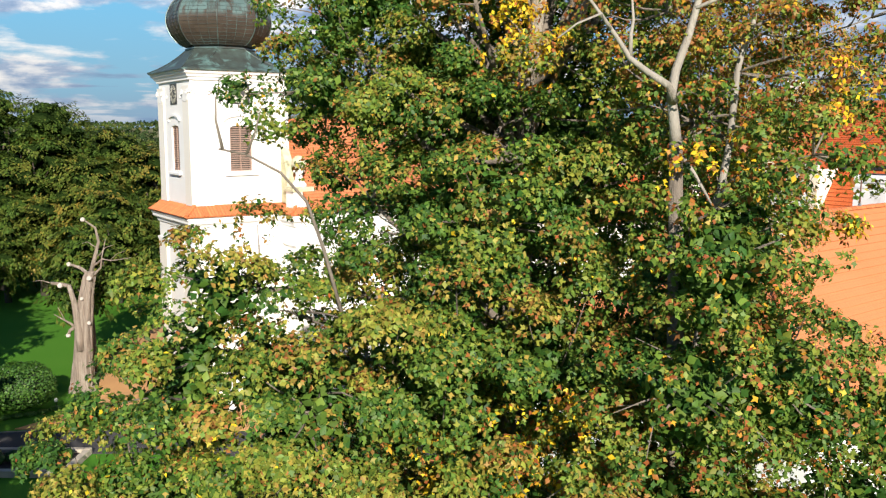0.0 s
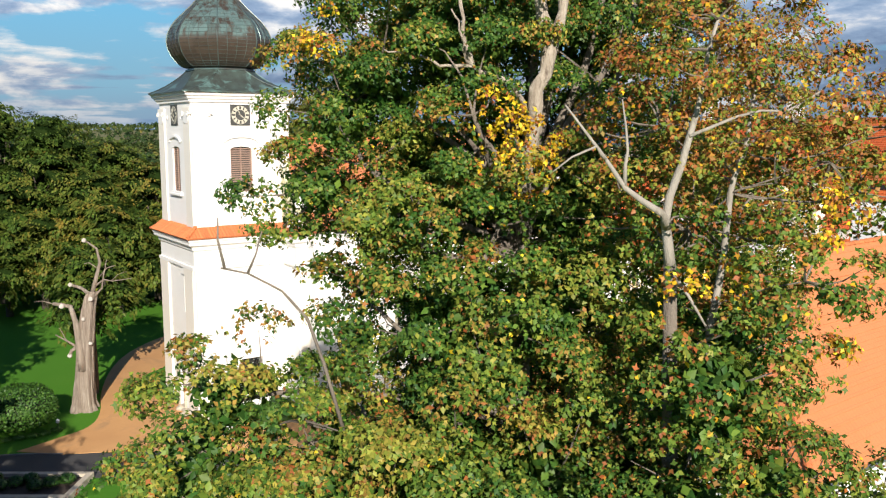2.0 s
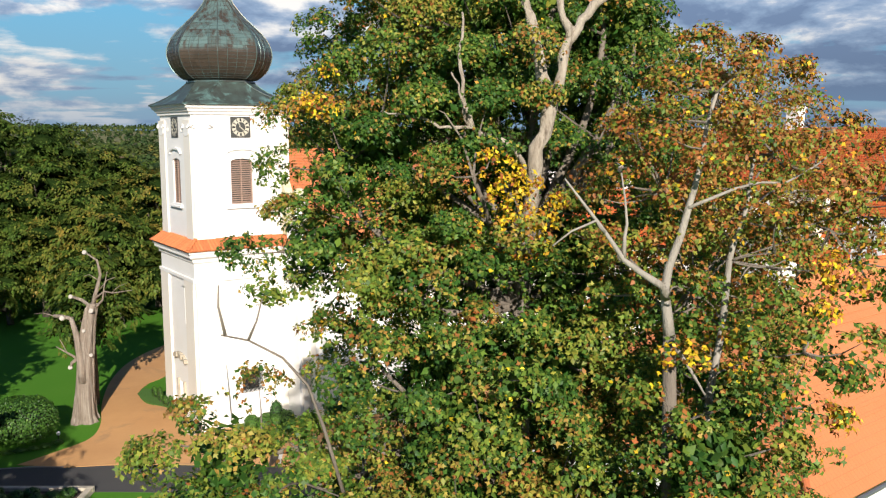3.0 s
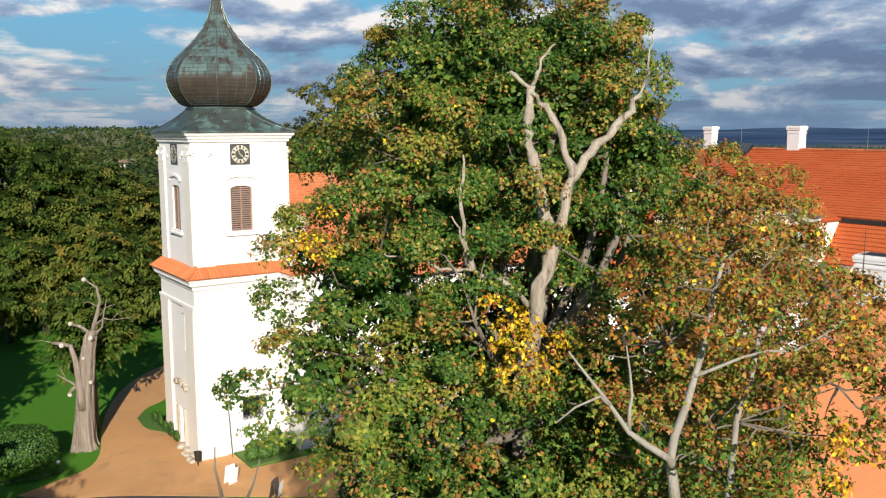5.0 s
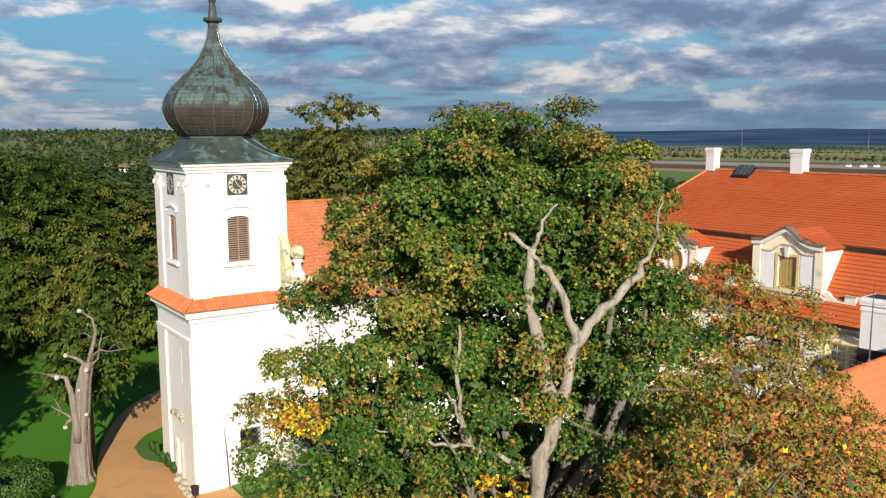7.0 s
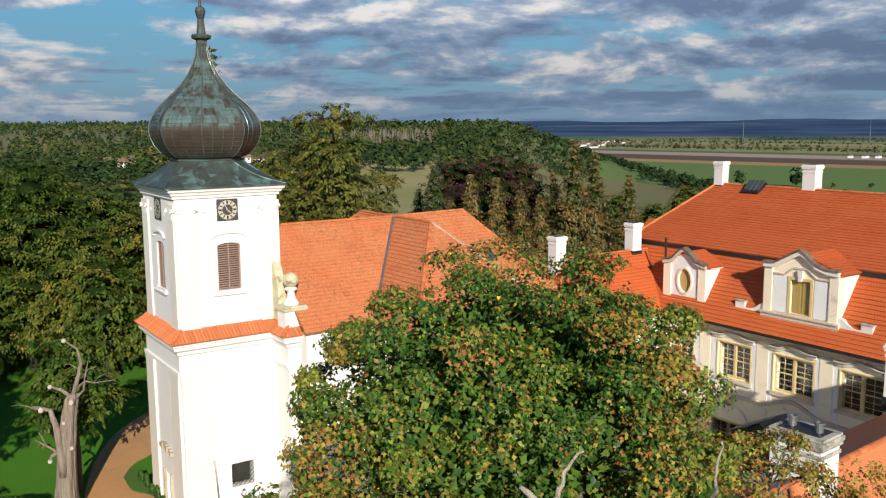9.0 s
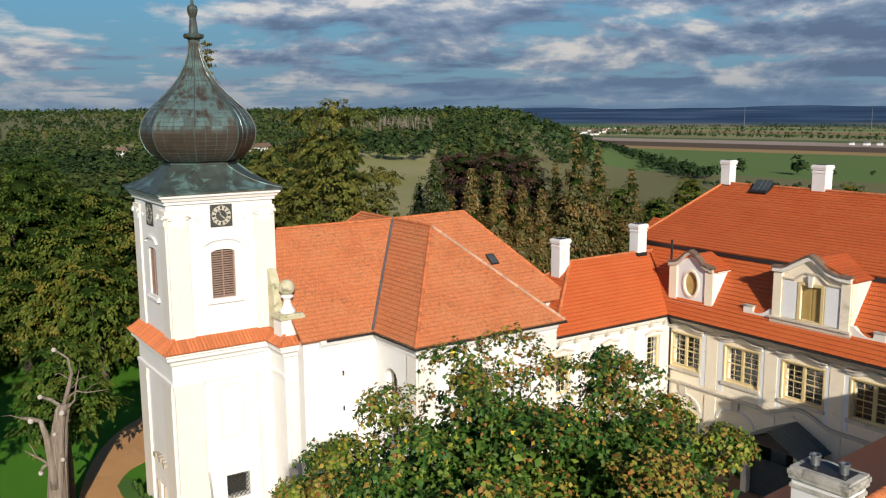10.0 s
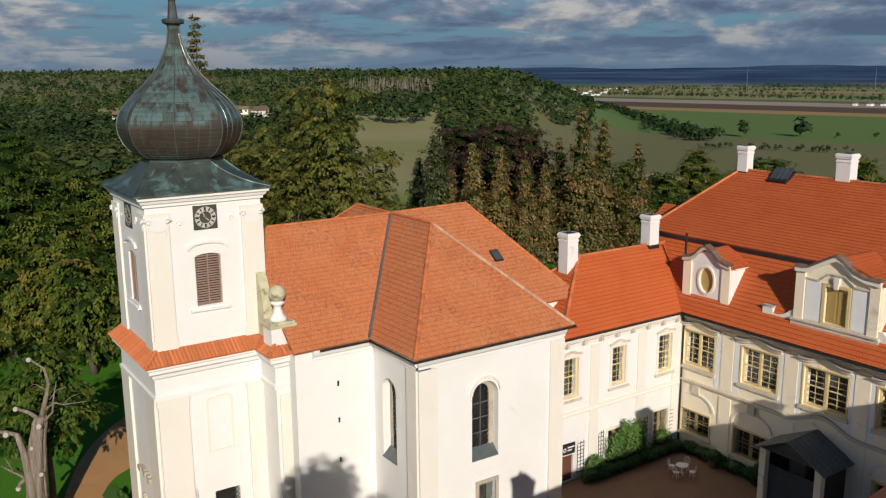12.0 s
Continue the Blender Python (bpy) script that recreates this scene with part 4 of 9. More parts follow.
        if f is ts:
            bm = bmesh.new()
            mid = (u0 + u1) / 2
            o = [(mid + 1.15 * math.cos(a), z1 + 0.25 + 1.05 * math.sin(a)) for a in [math.pi * k / 16 for k in range(17)]]
            i = [(mid + 1.0 * math.cos(a), z1 + 0.25 + 0.92 * math.sin(a)) for a in [math.pi * k / 16 for k in range(16, -1, -1)]]
            f.panel(bm, o + i, 0.004, 0.14)
            bmesh.ops.recalc_face_normals(bm, faces=bm.faces[:])
            part("hood_mould", bm, CREAM, w)
    low = under(thing("low_window", ts.at(4.85, 1.2, 0), "low rectangular window with a stone surround", ""), church)
    bm = bmesh.new()
    ts.plate(bm, rect(4.0, 5.7, 1.0, 3.9), [rect(4.22, 5.48, 1.22, 3.68)], 0.004, 0.1)
    part("window_frame", bm, STONE, low)
    bm = bmesh.new()
    ts.block(bm, 4.2, 5.5, 1.2, 3.7, -0.3, -0.28)
    part("pane", bm, GLASS, low)
    bm = bmesh.new()
    ts.block(bm, 4.0, 5.7, 1.0, 3.9, -0.96, -0.92)
    part("painted_dark_backing", bm, DARK, low)
    # slit openings, their darkness painted as black plates, and lamp in the nave wall
    nf = Face((27.6, 51.65, 0), (1, 0, 0), (0, -1, 0))
    for k, z in enumerate((10.05, 7.75, 5.2)):
        bm = bmesh.new()
        nf.block(bm, 0.27, 0.39, z - 0.16, z + 0.16, 0.004, 0.012)
        part("slit_dark_plate", bm, BLACK, church, "small black plate painted as a dark slit")
    # roofs: nave, transepts and chancel meet in a cross
    O, A, R = (35.9, 58.6, RIDGE), (36.0, 53.7, RIDGE), (42.2, 58.6, RIDGE + 0.1)
    B2 = (36.0, 63.9, RIDGE)
    N = lambda p: (p[0], 2 * 58.6 - p[1], p[2])
    v1, v2 = (29.85, 51.2, EAVE), (41.7, 51.2, EAVE)
    c1, c2 = (29.95, 46.3, EAVE), (41.65, 46.3, EAVE)
    e1 = (46.7, 51.2, EAVE)
    roofs = under(thing("roof", (35.9, 58.6, EAVE), "old orange clay-tile roof, patched and weathered", ""), church)
    roof_slope("roof_slope", [(25.0, 51.2, EAVE), v1, O, (25.0, 58.6, RIDGE)], TILES_CHURCH, roofs)
    roof_slope("roof_slope", [N(v1), N((25.0, 51.2, EAVE)), (25.0, 58.6, RIDGE), O], TILES_CHURCH, roofs)
    roof_slope("roof_slope", [v1, c1, A, O], TILES_CHURCH, roofs)
    roof_slope("roof_slope", [c1, c2, A], TILES_CHURCH, roofs)
    roof_slope("roof_slope", [c2, v2, O, A], TILES_CHURCH, roofs)
    roof_slope("roof_slope", [v2, e1, R, O], TILES_CHURCH, roofs)
    roof_slope("roof_slope", [e1, N(e1), R], TILES_CHURCH, roofs)
    roof_slope("roof_slope", [N(e1), N(v2), O, R], TILES_CHURCH, roofs)
    roof_slope("roof_slope", [N(c1), N(v1), O, N(A)], TILES_CHURCH, roofs)
    roof_slope("roof_slope", [N(c2), N(c1), N(A)], TILES_CHURCH, roofs)
    roof_slope("roof_slope", [N(v2), N(c2), N(A), O], TILES_CHURCH, roofs)
    for p, q in (((25.1, 58.6, RIDGE), O), (O, R), (A, O), (N(A), O), (c1, A), (e1, R), (N(c1), N(A)), (N(c2), N(A))):
        ridge_roll(roofs, p, q)
    ridge_roll(roofs, c2, A, PALECLAY)
    # lead valley, gutters, skylight
    bm = bmesh.new()
    va, vb = Vector(v1), Vector(O)
    tube(bm, [va + Vector((0, 0, 0.04)), vb + Vector((0, 0, 0.04))], [0.11, 0.11], 6)
    part("valley_flashing", bm, ZINC, roofs, "grey lead valley flashing")
    bm = bmesh.new()
    tube(bm, [(26.6, 51.1, EAVE - 0.1), (29.8, 51.1, EAVE - 0.1), (29.85, 46.2, EAVE - 0.1), (41.75, 46.2, EAVE - 0.1), (41.75, 48.6, EAVE - 0.1)], [0.075] * 5, 8)
    part("gutter", bm, IRON, roofs, "dark iron gutter")
    nrm = (Vector(e1) - Vector(v2)).cross(Vector(O) - Vector(v2)).normalized()
    s = under(thing("skylight", (42.0, 54.7, 15.3), "small dark roof skylight", ""), roofs)
    c = Vector((42.0, 54.7, EAVE + (54.7 - 51.2) * (RIDGE - EAVE) / 7.4))
    a = Vector((1, 0, 0))
    b = nrm.cross(a).normalized()
    m = Matrix((a, b, nrm)).transposed().to_4x4()
    m.translation = c
    bm = bmesh.new()
    box(bm, -0.36, 0.36, -0.5, 0.5, 0.0, 0.16, m)
    part("kerb", bm, IRON, s)
    bm = bmesh.new()
    box(bm, -0.29, 0.29, -0.42, 0.42, 0.162, 0.175, m)
    part("pane", bm, SKYGLASS, s)
    return church


def pilaster(parent, f, u, half, z0, z1, z2, z3, d):
    """A flat pilaster with base and capital, one outline round all three."""
    bm = bmesh.new()
    e = 0.07
    loop = [(u - half - e, z0), (u + half + e, z0), (u + half + e, z1), (u + half, z1), (u + half, z2), (u + half + e, z2), (u + half + e, z3), (u - half - e, z3), (u - half - e, z2), (u - half, z2), (u - half, z1), (u - half - e, z1)]
    f.plate(bm, loop, [], 0.004, d)
    part("pilaster", bm, CREAM, parent, "cream corner pilaster")


def volute_capital(parent, f, u):
    """White stucco capital: a block with a hanging bell-flower edge and two curling volutes."""
    cap = under(thing("capital", f.at(u, 20.0, 0.1), "white stucco capital with curling volutes", ""), parent)
    bm = bmesh.new()
    low = [(u - 0.5 + k * 0.1, 19.78 - 0.16 * math.sin(math.pi * k / 10) - 0.05 * (k % 2)) for k in range(11)]
    f.plate(bm, low + [(u + 0.5, 20.34), (u - 0.5, 20.34)], [], 0.122, 0.16)
    part("bell", bm, WHITE, cap)
    for s in (-1, 1):
        bm = bmesh.new()
        turn = [(0.19 - 0.0125 * k, k * 0.52) for k in range(14)]
        pts = [f.at(u + s * (0.52 + q * math.cos(a)), 20.18 + q * math.sin(a), 0.17 + 0.004 * k) for k, (q, a) in enumerate(turn)]
        tube(bm, pts, [0.06 - 0.002 * k for k in range(14)], 6)
        part("volute", bm, WHITE, cap, smooth=True)


def rings_at(k):
    """Points up one corner of the copper skirt roof."""
    pts = []
    for i in range(9):
        t = i / 8
        half = 3.92 - (3.92 - 2.0) * t
        z = 21.67 + 1.55 * (0.55 * t + 0.45 * t * t) + 0.02
        cut = half * (0.05 + 0.53 * t)
        ring = ((-half + cut, -half), (half - cut, -half), (half, -half + cut), (half, half - cut), (half - cut, half), (-half + cut, half), (-half, half - cut), (-half, -half + cut))
        pts.append(Vector((TX + ring[k][0], TY + ring[k][1], z)))
    return pts


CLOCKPLATE = surface("dark_clock_plate", (0.045, 0.045, 0.042), (0.06, 0.06, 0.055), 3.0, 0.6, 20.0, 0.1, 0.003, 0.1)
DIAL = surface("pale_dial_paint", (0.55, 0.52, 0.42), (0.48, 0.45, 0.36), 3.0, 0.5, 20.0, 0.1, 0.003, 0.08)
PALECLAY = surface("lime_bedded_ridge_tile", (0.55, 0.38, 0.27), (0.48, 0.28, 0.18), 3.0, 0.85, 20.0, 0.3, 0.01, 0.12, vary=0.2)
SKYGLASS = surface("dark_skylight_glass", (0.05, 0.065, 0.07), (0.07, 0.08, 0.085), 1.0, 0.12, 4.0, 0.02, 0.002, 0.05)


def dome_material():
    """Brown copper sheets, each a little off in tone, with verdigris washed down from above."""
    m = bpy.data.materials.new("copper_sheet_dome")
    m.use_nodes = True
    n = Nodes(m.node_tree)
    co = n.add("ShaderNodeTexCoord").outputs["Object"]
    z = n.add("ShaderNodeSeparateXYZ", {0: co}).outputs["Z"]
    sheet = n.add("ShaderNodeTexWhiteNoise", {"Vector": n.vmath("FLOOR", n.vmath("MULTIPLY", co, (1.4, 1.4, 2.0)))}).outputs["Value"]
    streak = n.noise(n.vmath("MULTIPLY", co, (2.2, 2.2, 0.28)), 1.0, 5.0, 0.65)
    high = n.ramp(n.math("DIVIDE", n.math("SUBTRACT", z, 24.6), 3.2, True), [(0.16, 0.0), (0.26, 1.0)])
    green = n.math("MULTIPLY", n.ramp(n.math("ADD", streak, n.math("MULTIPLY", n.math("SUBTRACT", sheet, 0.5), 0.13)), [(0.40, 0.0), (0.56, 1.0)]), high)
    brown = n.mix(n.noise(co, 3.0, 4.0, 0.6), (0.060, 0.045, 0.034), (0.095, 0.072, 0.054))
    colour = n.mix(n.math("MULTIPLY", green, 0.85), brown, (0.125, 0.205, 0.195))
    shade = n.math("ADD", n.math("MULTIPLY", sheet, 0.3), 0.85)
    colour = n.mix(1.0, colour, n.add("ShaderNodeCombineColor", {0: shade, 1: shade, 2: shade}).outputs[0], "MULTIPLY")
    relief = n.add("ShaderNodeBump", {"Strength": 0.2, "Distance": 0.02, "Height": n.noise(co, 5.0, 3.0)}).outputs[0]
    bsdf = n.add("ShaderNodeBsdfPrincipled", {"Base Color": colour, "Roughness": 0.45, "Metallic": 0.35, "Normal": relief})
    n.add("ShaderNodeOutputMaterial", {"Surface": bsdf.outputs[0]})
    return m


DOME = dome_material()
build_church()
# ---- castle: side wing by the church, main range, porch ----
KX, KY = 55.5, 49.3               # inner corner of the courtyard
KE = 10.6                         # eaves


def build_wing():
    wing = thing("castle_side_wing", (49, 53, 0), "two-storey plastered side wing with an orange tiled roof beside the church", "building")
    f = Face((41.2, KY, 0), (1, 0, 0), (0, -1, 0))
    ups = [(2.35, 3.75), (6.95, 8.3), (11.7, 13.1)]
    holes = [rect(a, b, 6.15, 9.0) for a, b in ups]
    downs = [(6.75, 8.2, 0.95, 2.85), (11.45, 13.0, 0.95, 3.15)]
    holes += [rect(*q) for q in downs] + [rect(2.45, 3.5, 0.03, 1.95)]
    bm = bmesh.new()
    f.plate(bm, rect(0, 14.3, 0, 10.35), holes, -0.6, 0)
    part("wall", bm, WHITE, wing)
    part("wall", one_box(46.5, 62, 56.6, 57.2, 0, 10.35), WHITE, wing)
    for k, (a, b) in enumerate(ups):
        w = casement_window(f, a, b, 6.15, 9.0, 1, 2, 6, "window", "tall cream-painted casement window with small panes", group="side wing windows")
        surround(wing, f, a, b, 6.15, 9.0, CREAM)
    for q in downs:
        w = casement_window(f, *q, 2, 1, 4, "window", "cream-painted ground floor window behind a lattice grille", lattice=True, group="side wing windows")
        surround(wing, f, *q, CREAM)
    part("painted_dark_backing", one_box(41.6, 55.2, KY + 1.6, KY + 1.66, 0.2, 10.2), DARK, wing)
    # door and sign
    d = under(thing("door", f.at(2.97, 0, -0.1), "red-brown panelled wooden door", ""), wing)
    bm = bmesh.new()
    f.block(bm, 2.47, 3.48, 0.04, 1.94, -0.22, -0.15)
    part("door_leaf", bm, OAK, d)
    for z0, z1 in ((0.15, 0.85), (1.0, 1.8)):
        for u0, u1 in ((2.56, 2.93), (3.02, 3.39)):
            bm = bmesh.new()
            f.panel(bm, rect(u0, u1, z0, z1), -0.149, -0.125)
            bmesh.ops.recalc_face_normals(bm, faces=bm.faces[:])
            part("door_panel", bm, OAK, d)
    bm = bmesh.new()
    tube(bm, [f.at(3.38, 0.98, -0.14), f.at(3.38, 0.98, -0.08), f.at(3.26, 0.98, -0.08)], [0.015] * 3, 6)
    part("door_handle", bm, IRON, d)
    s = thing("shop_sign", f.at(3.0, 2.1, 0.05), "black wall sign with a white ring and two short white bars", "sign")
    bm = bmesh.new()
    f.block(bm, 2.35, 3.6, 2.05, 2.85, 0.004, 0.06)
    part("board", bm, BLACK, s)
    bm = bmesh.new()
    c = [(2.64 + 0.15 * math.cos(a), 2.42 + 0.15 * math.sin(a)) for a in [2 * math.pi * k / 20 for k in range(20)]]
    i = [(2.64 + 0.08 * math.cos(a), 2.42 + 0.08 * math.sin(a)) for a in [2 * math.pi * k / 20 for k in range(20)]]
    f.plate(bm, c, [i], 0.064, 0.07)
    part("ring_mark", bm, PAPER, s)
    for z, w in ((2.5, 0.62), (2.3, 0.4)):
        bm = bmesh.new()
        f.block(bm, 2.9, 2.9 + w, z, z + 0.1, 0.064, 0.07)
        part("lettering_bar", bm, PAPER, s)
    # white pilaster strips, eave moulding, brackets
    for u in (1.35, 5.3, 9.95, 13.7):
        bm = bmesh.new()
        f.block(bm, u - 0.42, u + 0.42, 0.9, 9.6, 0.004, 0.07)
        part("pilaster", bm, CREAM, wing, "cream pilaster strip")
    moulding(wing, "string_course", f, 0.0, 14.2, [(0.004, 4.75), (0.12, 4.8), (0.14, 4.92), (0.06, 5.0), (0.06, 5.2), (0.004, 5.25)], CREAM)
    moulding(wing, "eave_moulding", f, 0.0, 14.2, [(0.004, 9.75), (0.1, 9.8), (0.12, 9.98), (0.28, 10.1), (0.34, 10.3), (0.34, 10.36), (0.004, 10.36)], CREAM)
    for k in range(8):
        bm = bmesh.new()
        f.block(bm, 2.4 + k * 1.55, 2.62 + k * 1.55, 9.86, 10.24, 0.05, 0.42)
        part("eave_bracket", bm, TRIM, wing)
    for a, b in ups:
        bm = bmesh.new()
        m = (a + b) / 2
        pts = [(m + 0.95 * t, 9.28 + 0.2 * math.cos(t * math.pi / 2) ** 2) for t in [k / 6 - 1 for k in range(13)]]
        f.panel(bm, pts + [(u, z - 0.13) for u, z in pts[::-1]], 0.004, 0.16)
        bmesh.ops.recalc_face_normals(bm, faces=bm.faces[:])
        part("hood_mould", bm, TRIM, wing)
    roofs = under(thing("roof", (50, 53, KE), "smooth bright orange tiled roof", ""), wing)
    e0, e1, r0, r1 = (43.0, 48.85, KE), (57.0, 48.85, KE), (48.4, 53.2, 14.8), (62.0, 53.2, 14.8)
    b0, b1 = (43.0, 57.6, KE), (62.0, 57.6, KE)
    roof_slope("roof_slope", [e0, e1, r1, r0], TILES_CASTLE, roofs)
    roof_slope("roof_slope", [b0, e0, r0], TILES_CASTLE, roofs)
    roof_slope("roof_slope", [b1, b0, r0, r1], TILES_CASTLE, roofs)
    for p, q in ((r0, r1), (e0, r0), (b0, r0)):
        ridge_roll(roofs, p, q)
    part("gable_wall", one_box(41.25, 43.6, 49.5, 51.6, 0, 11.3), WHITE, wing)
    bm = bmesh.new()
    tube(bm, [(43.0, 48.78, KE - 0.1), (54.9, 48.78, KE - 0.1)], [0.07, 0.07], 8)
    part("gutter", bm, IRON, roofs, "dark iron gutter")


def surround(parent, f, u0, u1, z0, z1, material, w=0.2, sill=True):
    bm = bmesh.new()
    f.plate(bm, rect(u0 - w, u1 + w, z0 - w * 0.6, z1 + w), [rect(u0, u1, z0, z1)], 0.004, 0.08)
    part("window_surround", bm, material, parent)
    if sill:
        bm = bmesh.new()
        f.block(bm, u0 - w - 0.12, u1 + w + 0.12, z0 - 0.3, z0 - w * 0.6 - 0.004, 0.004, 0.18)
        part("window_sill", bm, TRIM, parent)


def wavy_hood(parent, f, mid, half, z, rise, d, material, h=0.2, name="hood_mould"):
    """A baroque hood: level ends and a wave that swells in the middle."""
    pts = []
    for k in range(25):
        t = k / 12 - 1
        swell = math.cos(min(1.0, abs(t) / 0.72) * math.pi) * 0.5 + 0.5
        pts.append((mid + half * t, z + rise * swell))
    bm = bmesh.new()
    f.panel(bm, pts + [(u, q - h) for u, q in pts[::-1]], 0.004, d)
    bmesh.ops.recalc_face_normals(bm, faces=bm.faces[:])
    part(name, bm, material, parent)
    bm = bmesh.new()
    f.panel(bm, [(u, q + 0.07) for u, q in pts] + [(u, q + 0.003) for u, q in pts[::-1]], 0.004, d + 0.12)
    bmesh.ops.recalc_face_normals(bm, faces=bm.faces[:])
    part(name, bm, TRIM, parent)


def build_castle():
    castle = thing("castle_main_range", (62, 36, 0), "two-storey baroque castle range with dormers and an orange mansard roof", "building")
    f = Face((KX, KY, 0), (0, -1, 0), (-1, 0, 0))           # u runs away from the corner
    y_end = 21.0
    L = KY - y_end
    ups = [(0.2, 2.95), (5.3, 8.15), (10.1, 13.15), (15.1, 18.1), (20.0, 23.0)]
    downs = [(0.25, 2.85, 1.2, 2.95), (5.0, 7.75, 0.95, 3.05), (15.3, 17.9, 0.95, 3.05), (20.2, 22.8, 0.95, 3.05)]
    holes = [rect(a, b, 6.45, 9.1) for a, b in ups] + [rect(*q) for q in downs] + [rect(10.7, 12.5, 0.03, 2.9)]
    bm = bmesh.new()
    f.plate(bm, rect(0, L, 0, 10.35), holes, -0.7, 0)
    part("wall", bm, AGED, castle)
    for q in ((56.2, 75, 21.0, 21.7, 0, 10.35), (74.3, 75, 21.7, 56.5, 0, 10.35), (56.2, 75, 56.5, 57.2, 0, 10.35)):
        part("wall", one_box(*q), AGED, castle)
    # One dark sheet painted as the unlit rooms behind this front.
    part("painted_dark_backing", one_box(57.6, 57.66, 21.8, 56.4, 0.2, 10.2), DARK, castle)
    for a, b in ups:
        casement_window(f, a, b, 6.45, 9.1, 2, 2, 6, "window", "wide twin cream-yellow casement window with small panes", group="castle upper windows")
        surround(castle, f, a, b, 6.45, 9.1, SASH, 0.1)
        for u0, u1 in ((a - 0.62, a - 0.14), (b + 0.14, b + 0.62)):
            if u0 > 0.05:
                bm = bmesh.new()
                f.block(bm, u0, u1, 5.5, 9.7, 0.004, 0.035)
                part("margin", bm, PALEBLUE, castle, "pale bluish-white plaster margin beside a window")
        wavy_hood(castle, f, (a + b) / 2, 1.75, 9.58, 0.3, 0.2, CREAM, 0.16)
        wavy_hood(castle, f, (a + b) / 2, 1.85, 9.65, 0.3, 0.27, SOOT, 0.066, "hood_cap")
    for q in downs:
        casement_window(f, *q, 2, 2, 3, "window", "ground floor twin window behind an iron lattice", lattice=True, group="castle lower windows")
        surround(castle, f, *q, SASH, 0.1)
        bm = bmesh.new()
        m = (q[0] + q[1]) / 2
        o = [(m + 1.7 * math.cos(a), 3.35 + 1.15 * math.sin(a)) for a in [math.pi * k / 16 for k in range(17)]]
        i = [(m + 1.5 * math.cos(a), 3.35 + 0.98 * math.sin(a)) for a in [math.pi * k / 16 for k in range(16, -1, -1)]]
        f.panel(bm, o + i, 0.004, 0.09)
        bmesh.ops.recalc_face_normals(bm, faces=bm.faces[:])
        part("blind_arch", bm, CREAM, castle)
        bm = bmesh.new()
        f.block(bm, m - 0.3, m + 0.3, 4.35, 5.05, 0.006, 0.16)
        part("keystone", bm, TRIM, castle)
    # string course that swells over the porch, pilaster strips, eave mouldings
    pts = []
    for k in range(120):
        u = L * k / 119
        t = abs(u - 11.6) / 2.6
        pts.append((u, 5.25 + (0.75 * (0.5 + 0.5 * math.cos(math.pi * t)) if t < 1 else 0.0)))
    for h0, h1, d in ((-0.22, -0.06, 0.10), (-0.057, 0.08, 0.22)):
        bm = bmesh.new()
        n = len(pts)
        vs = [[bm.verts.new(f.at(u, z + h, q)) for u, z in pts] for h, q in ((h0, 0.004), (h0, d), (h1, d), (h1, 0.004))]
        for a, b in ((0, 1), (1, 2), (2, 3), (3, 0)):
            for k in range(n - 1):
                bm.faces.new((vs[a][k], vs[a][k + 1], vs[b][k + 1], vs[b][k]))
        bmesh.ops.recalc_face_normals(bm, faces=bm.faces[:])
        part("string_course", bm, TRIM, castle)
    for u in (4.1, 9.15, 14.1, 19.05, 24.2):
        for z0, z1 in ((0.8, 4.9), (5.45, 9.6)):
            bm = bmesh.new()
            f.block(bm, u - 0.5, u + 0.5, z0, z1, 0.004, 0.07)
            part("pilaster", bm, AGED, castle, "cream pilaster strip")
    moulding(castle, "eave_moulding", f, 0.36, L, [(0.004, 9.72), (0.14, 9.78), (0.16, 9.95), (0.34, 10.05), (0.42, 10.2), (0.62, 10.26), (0.66, 10.36), (0.004, 10.36)], TRIM)
    bm = bmesh.new()
    tube(bm, [(54.62, KY - 0.5, KE - 0.12), (54.62, y_end, KE - 0.12)], [0.08, 0.08], 8)
    part("gutter", bm, IRON, castle, "dark iron gutter")
    bm = bmesh.new()
    tube(bm, [(54.75, KY - 0.45, KE - 0.15), (55.0, KY - 0.3, KE - 0.5), (KX - 0.12, KY - 0.16, 9.6), (KX - 0.12, KY - 0.16, 0.3), (KX - 0.3, KY - 0.3, 0.12)], [0.065] * 5, 8)
    part("downpipe", bm, IRON, castle, "dark rain downpipe in the corner")
    # mansard roof
    roofs = under(thing("roof", (62, 36, KE), "bright orange tiled mansard roof", ""), castle)
    ks, ke, top = 58.05, 15.7, 20.0
    roof_slope("roof_slope", [(54.65, 54.5, KE), (54.65, y_end, KE), (ks, y_end, ke), (ks, 54.9, ke)], TILES_CASTLE, roofs)
    a, b = (57.55, 55.3, ke - 0.12), (57.55, y_end, ke - 0.12)
    r0, r1 = (65.2, 52.3, top), (65.2, y_end, top)
    c, d = (73.0, 55.3, ke - 0.12), (73.0, y_end, ke - 0.12)
    roof_slope("roof_slope", [a, b, r1, r0], TILES_CASTLE, roofs)
    roof_slope("roof_slope", [c, a, r0], TILES_CASTLE, roofs)
    roof_slope("roof_slope", [d, c, r0, r1], TILES_CASTLE, roofs)
    # Eave band in black: the shadow below the overhang, put into the colour.
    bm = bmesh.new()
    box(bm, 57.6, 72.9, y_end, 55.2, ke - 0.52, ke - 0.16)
    part("eave_shadow_band", bm, BLACK, roofs, "black eave band with the upper roof's shadow painted in")
    ridge_roll(roofs, r1, r0, gap=0.4)
    ridge_roll(roofs, a, r0)
    ridge_roll(roofs, c, r0)
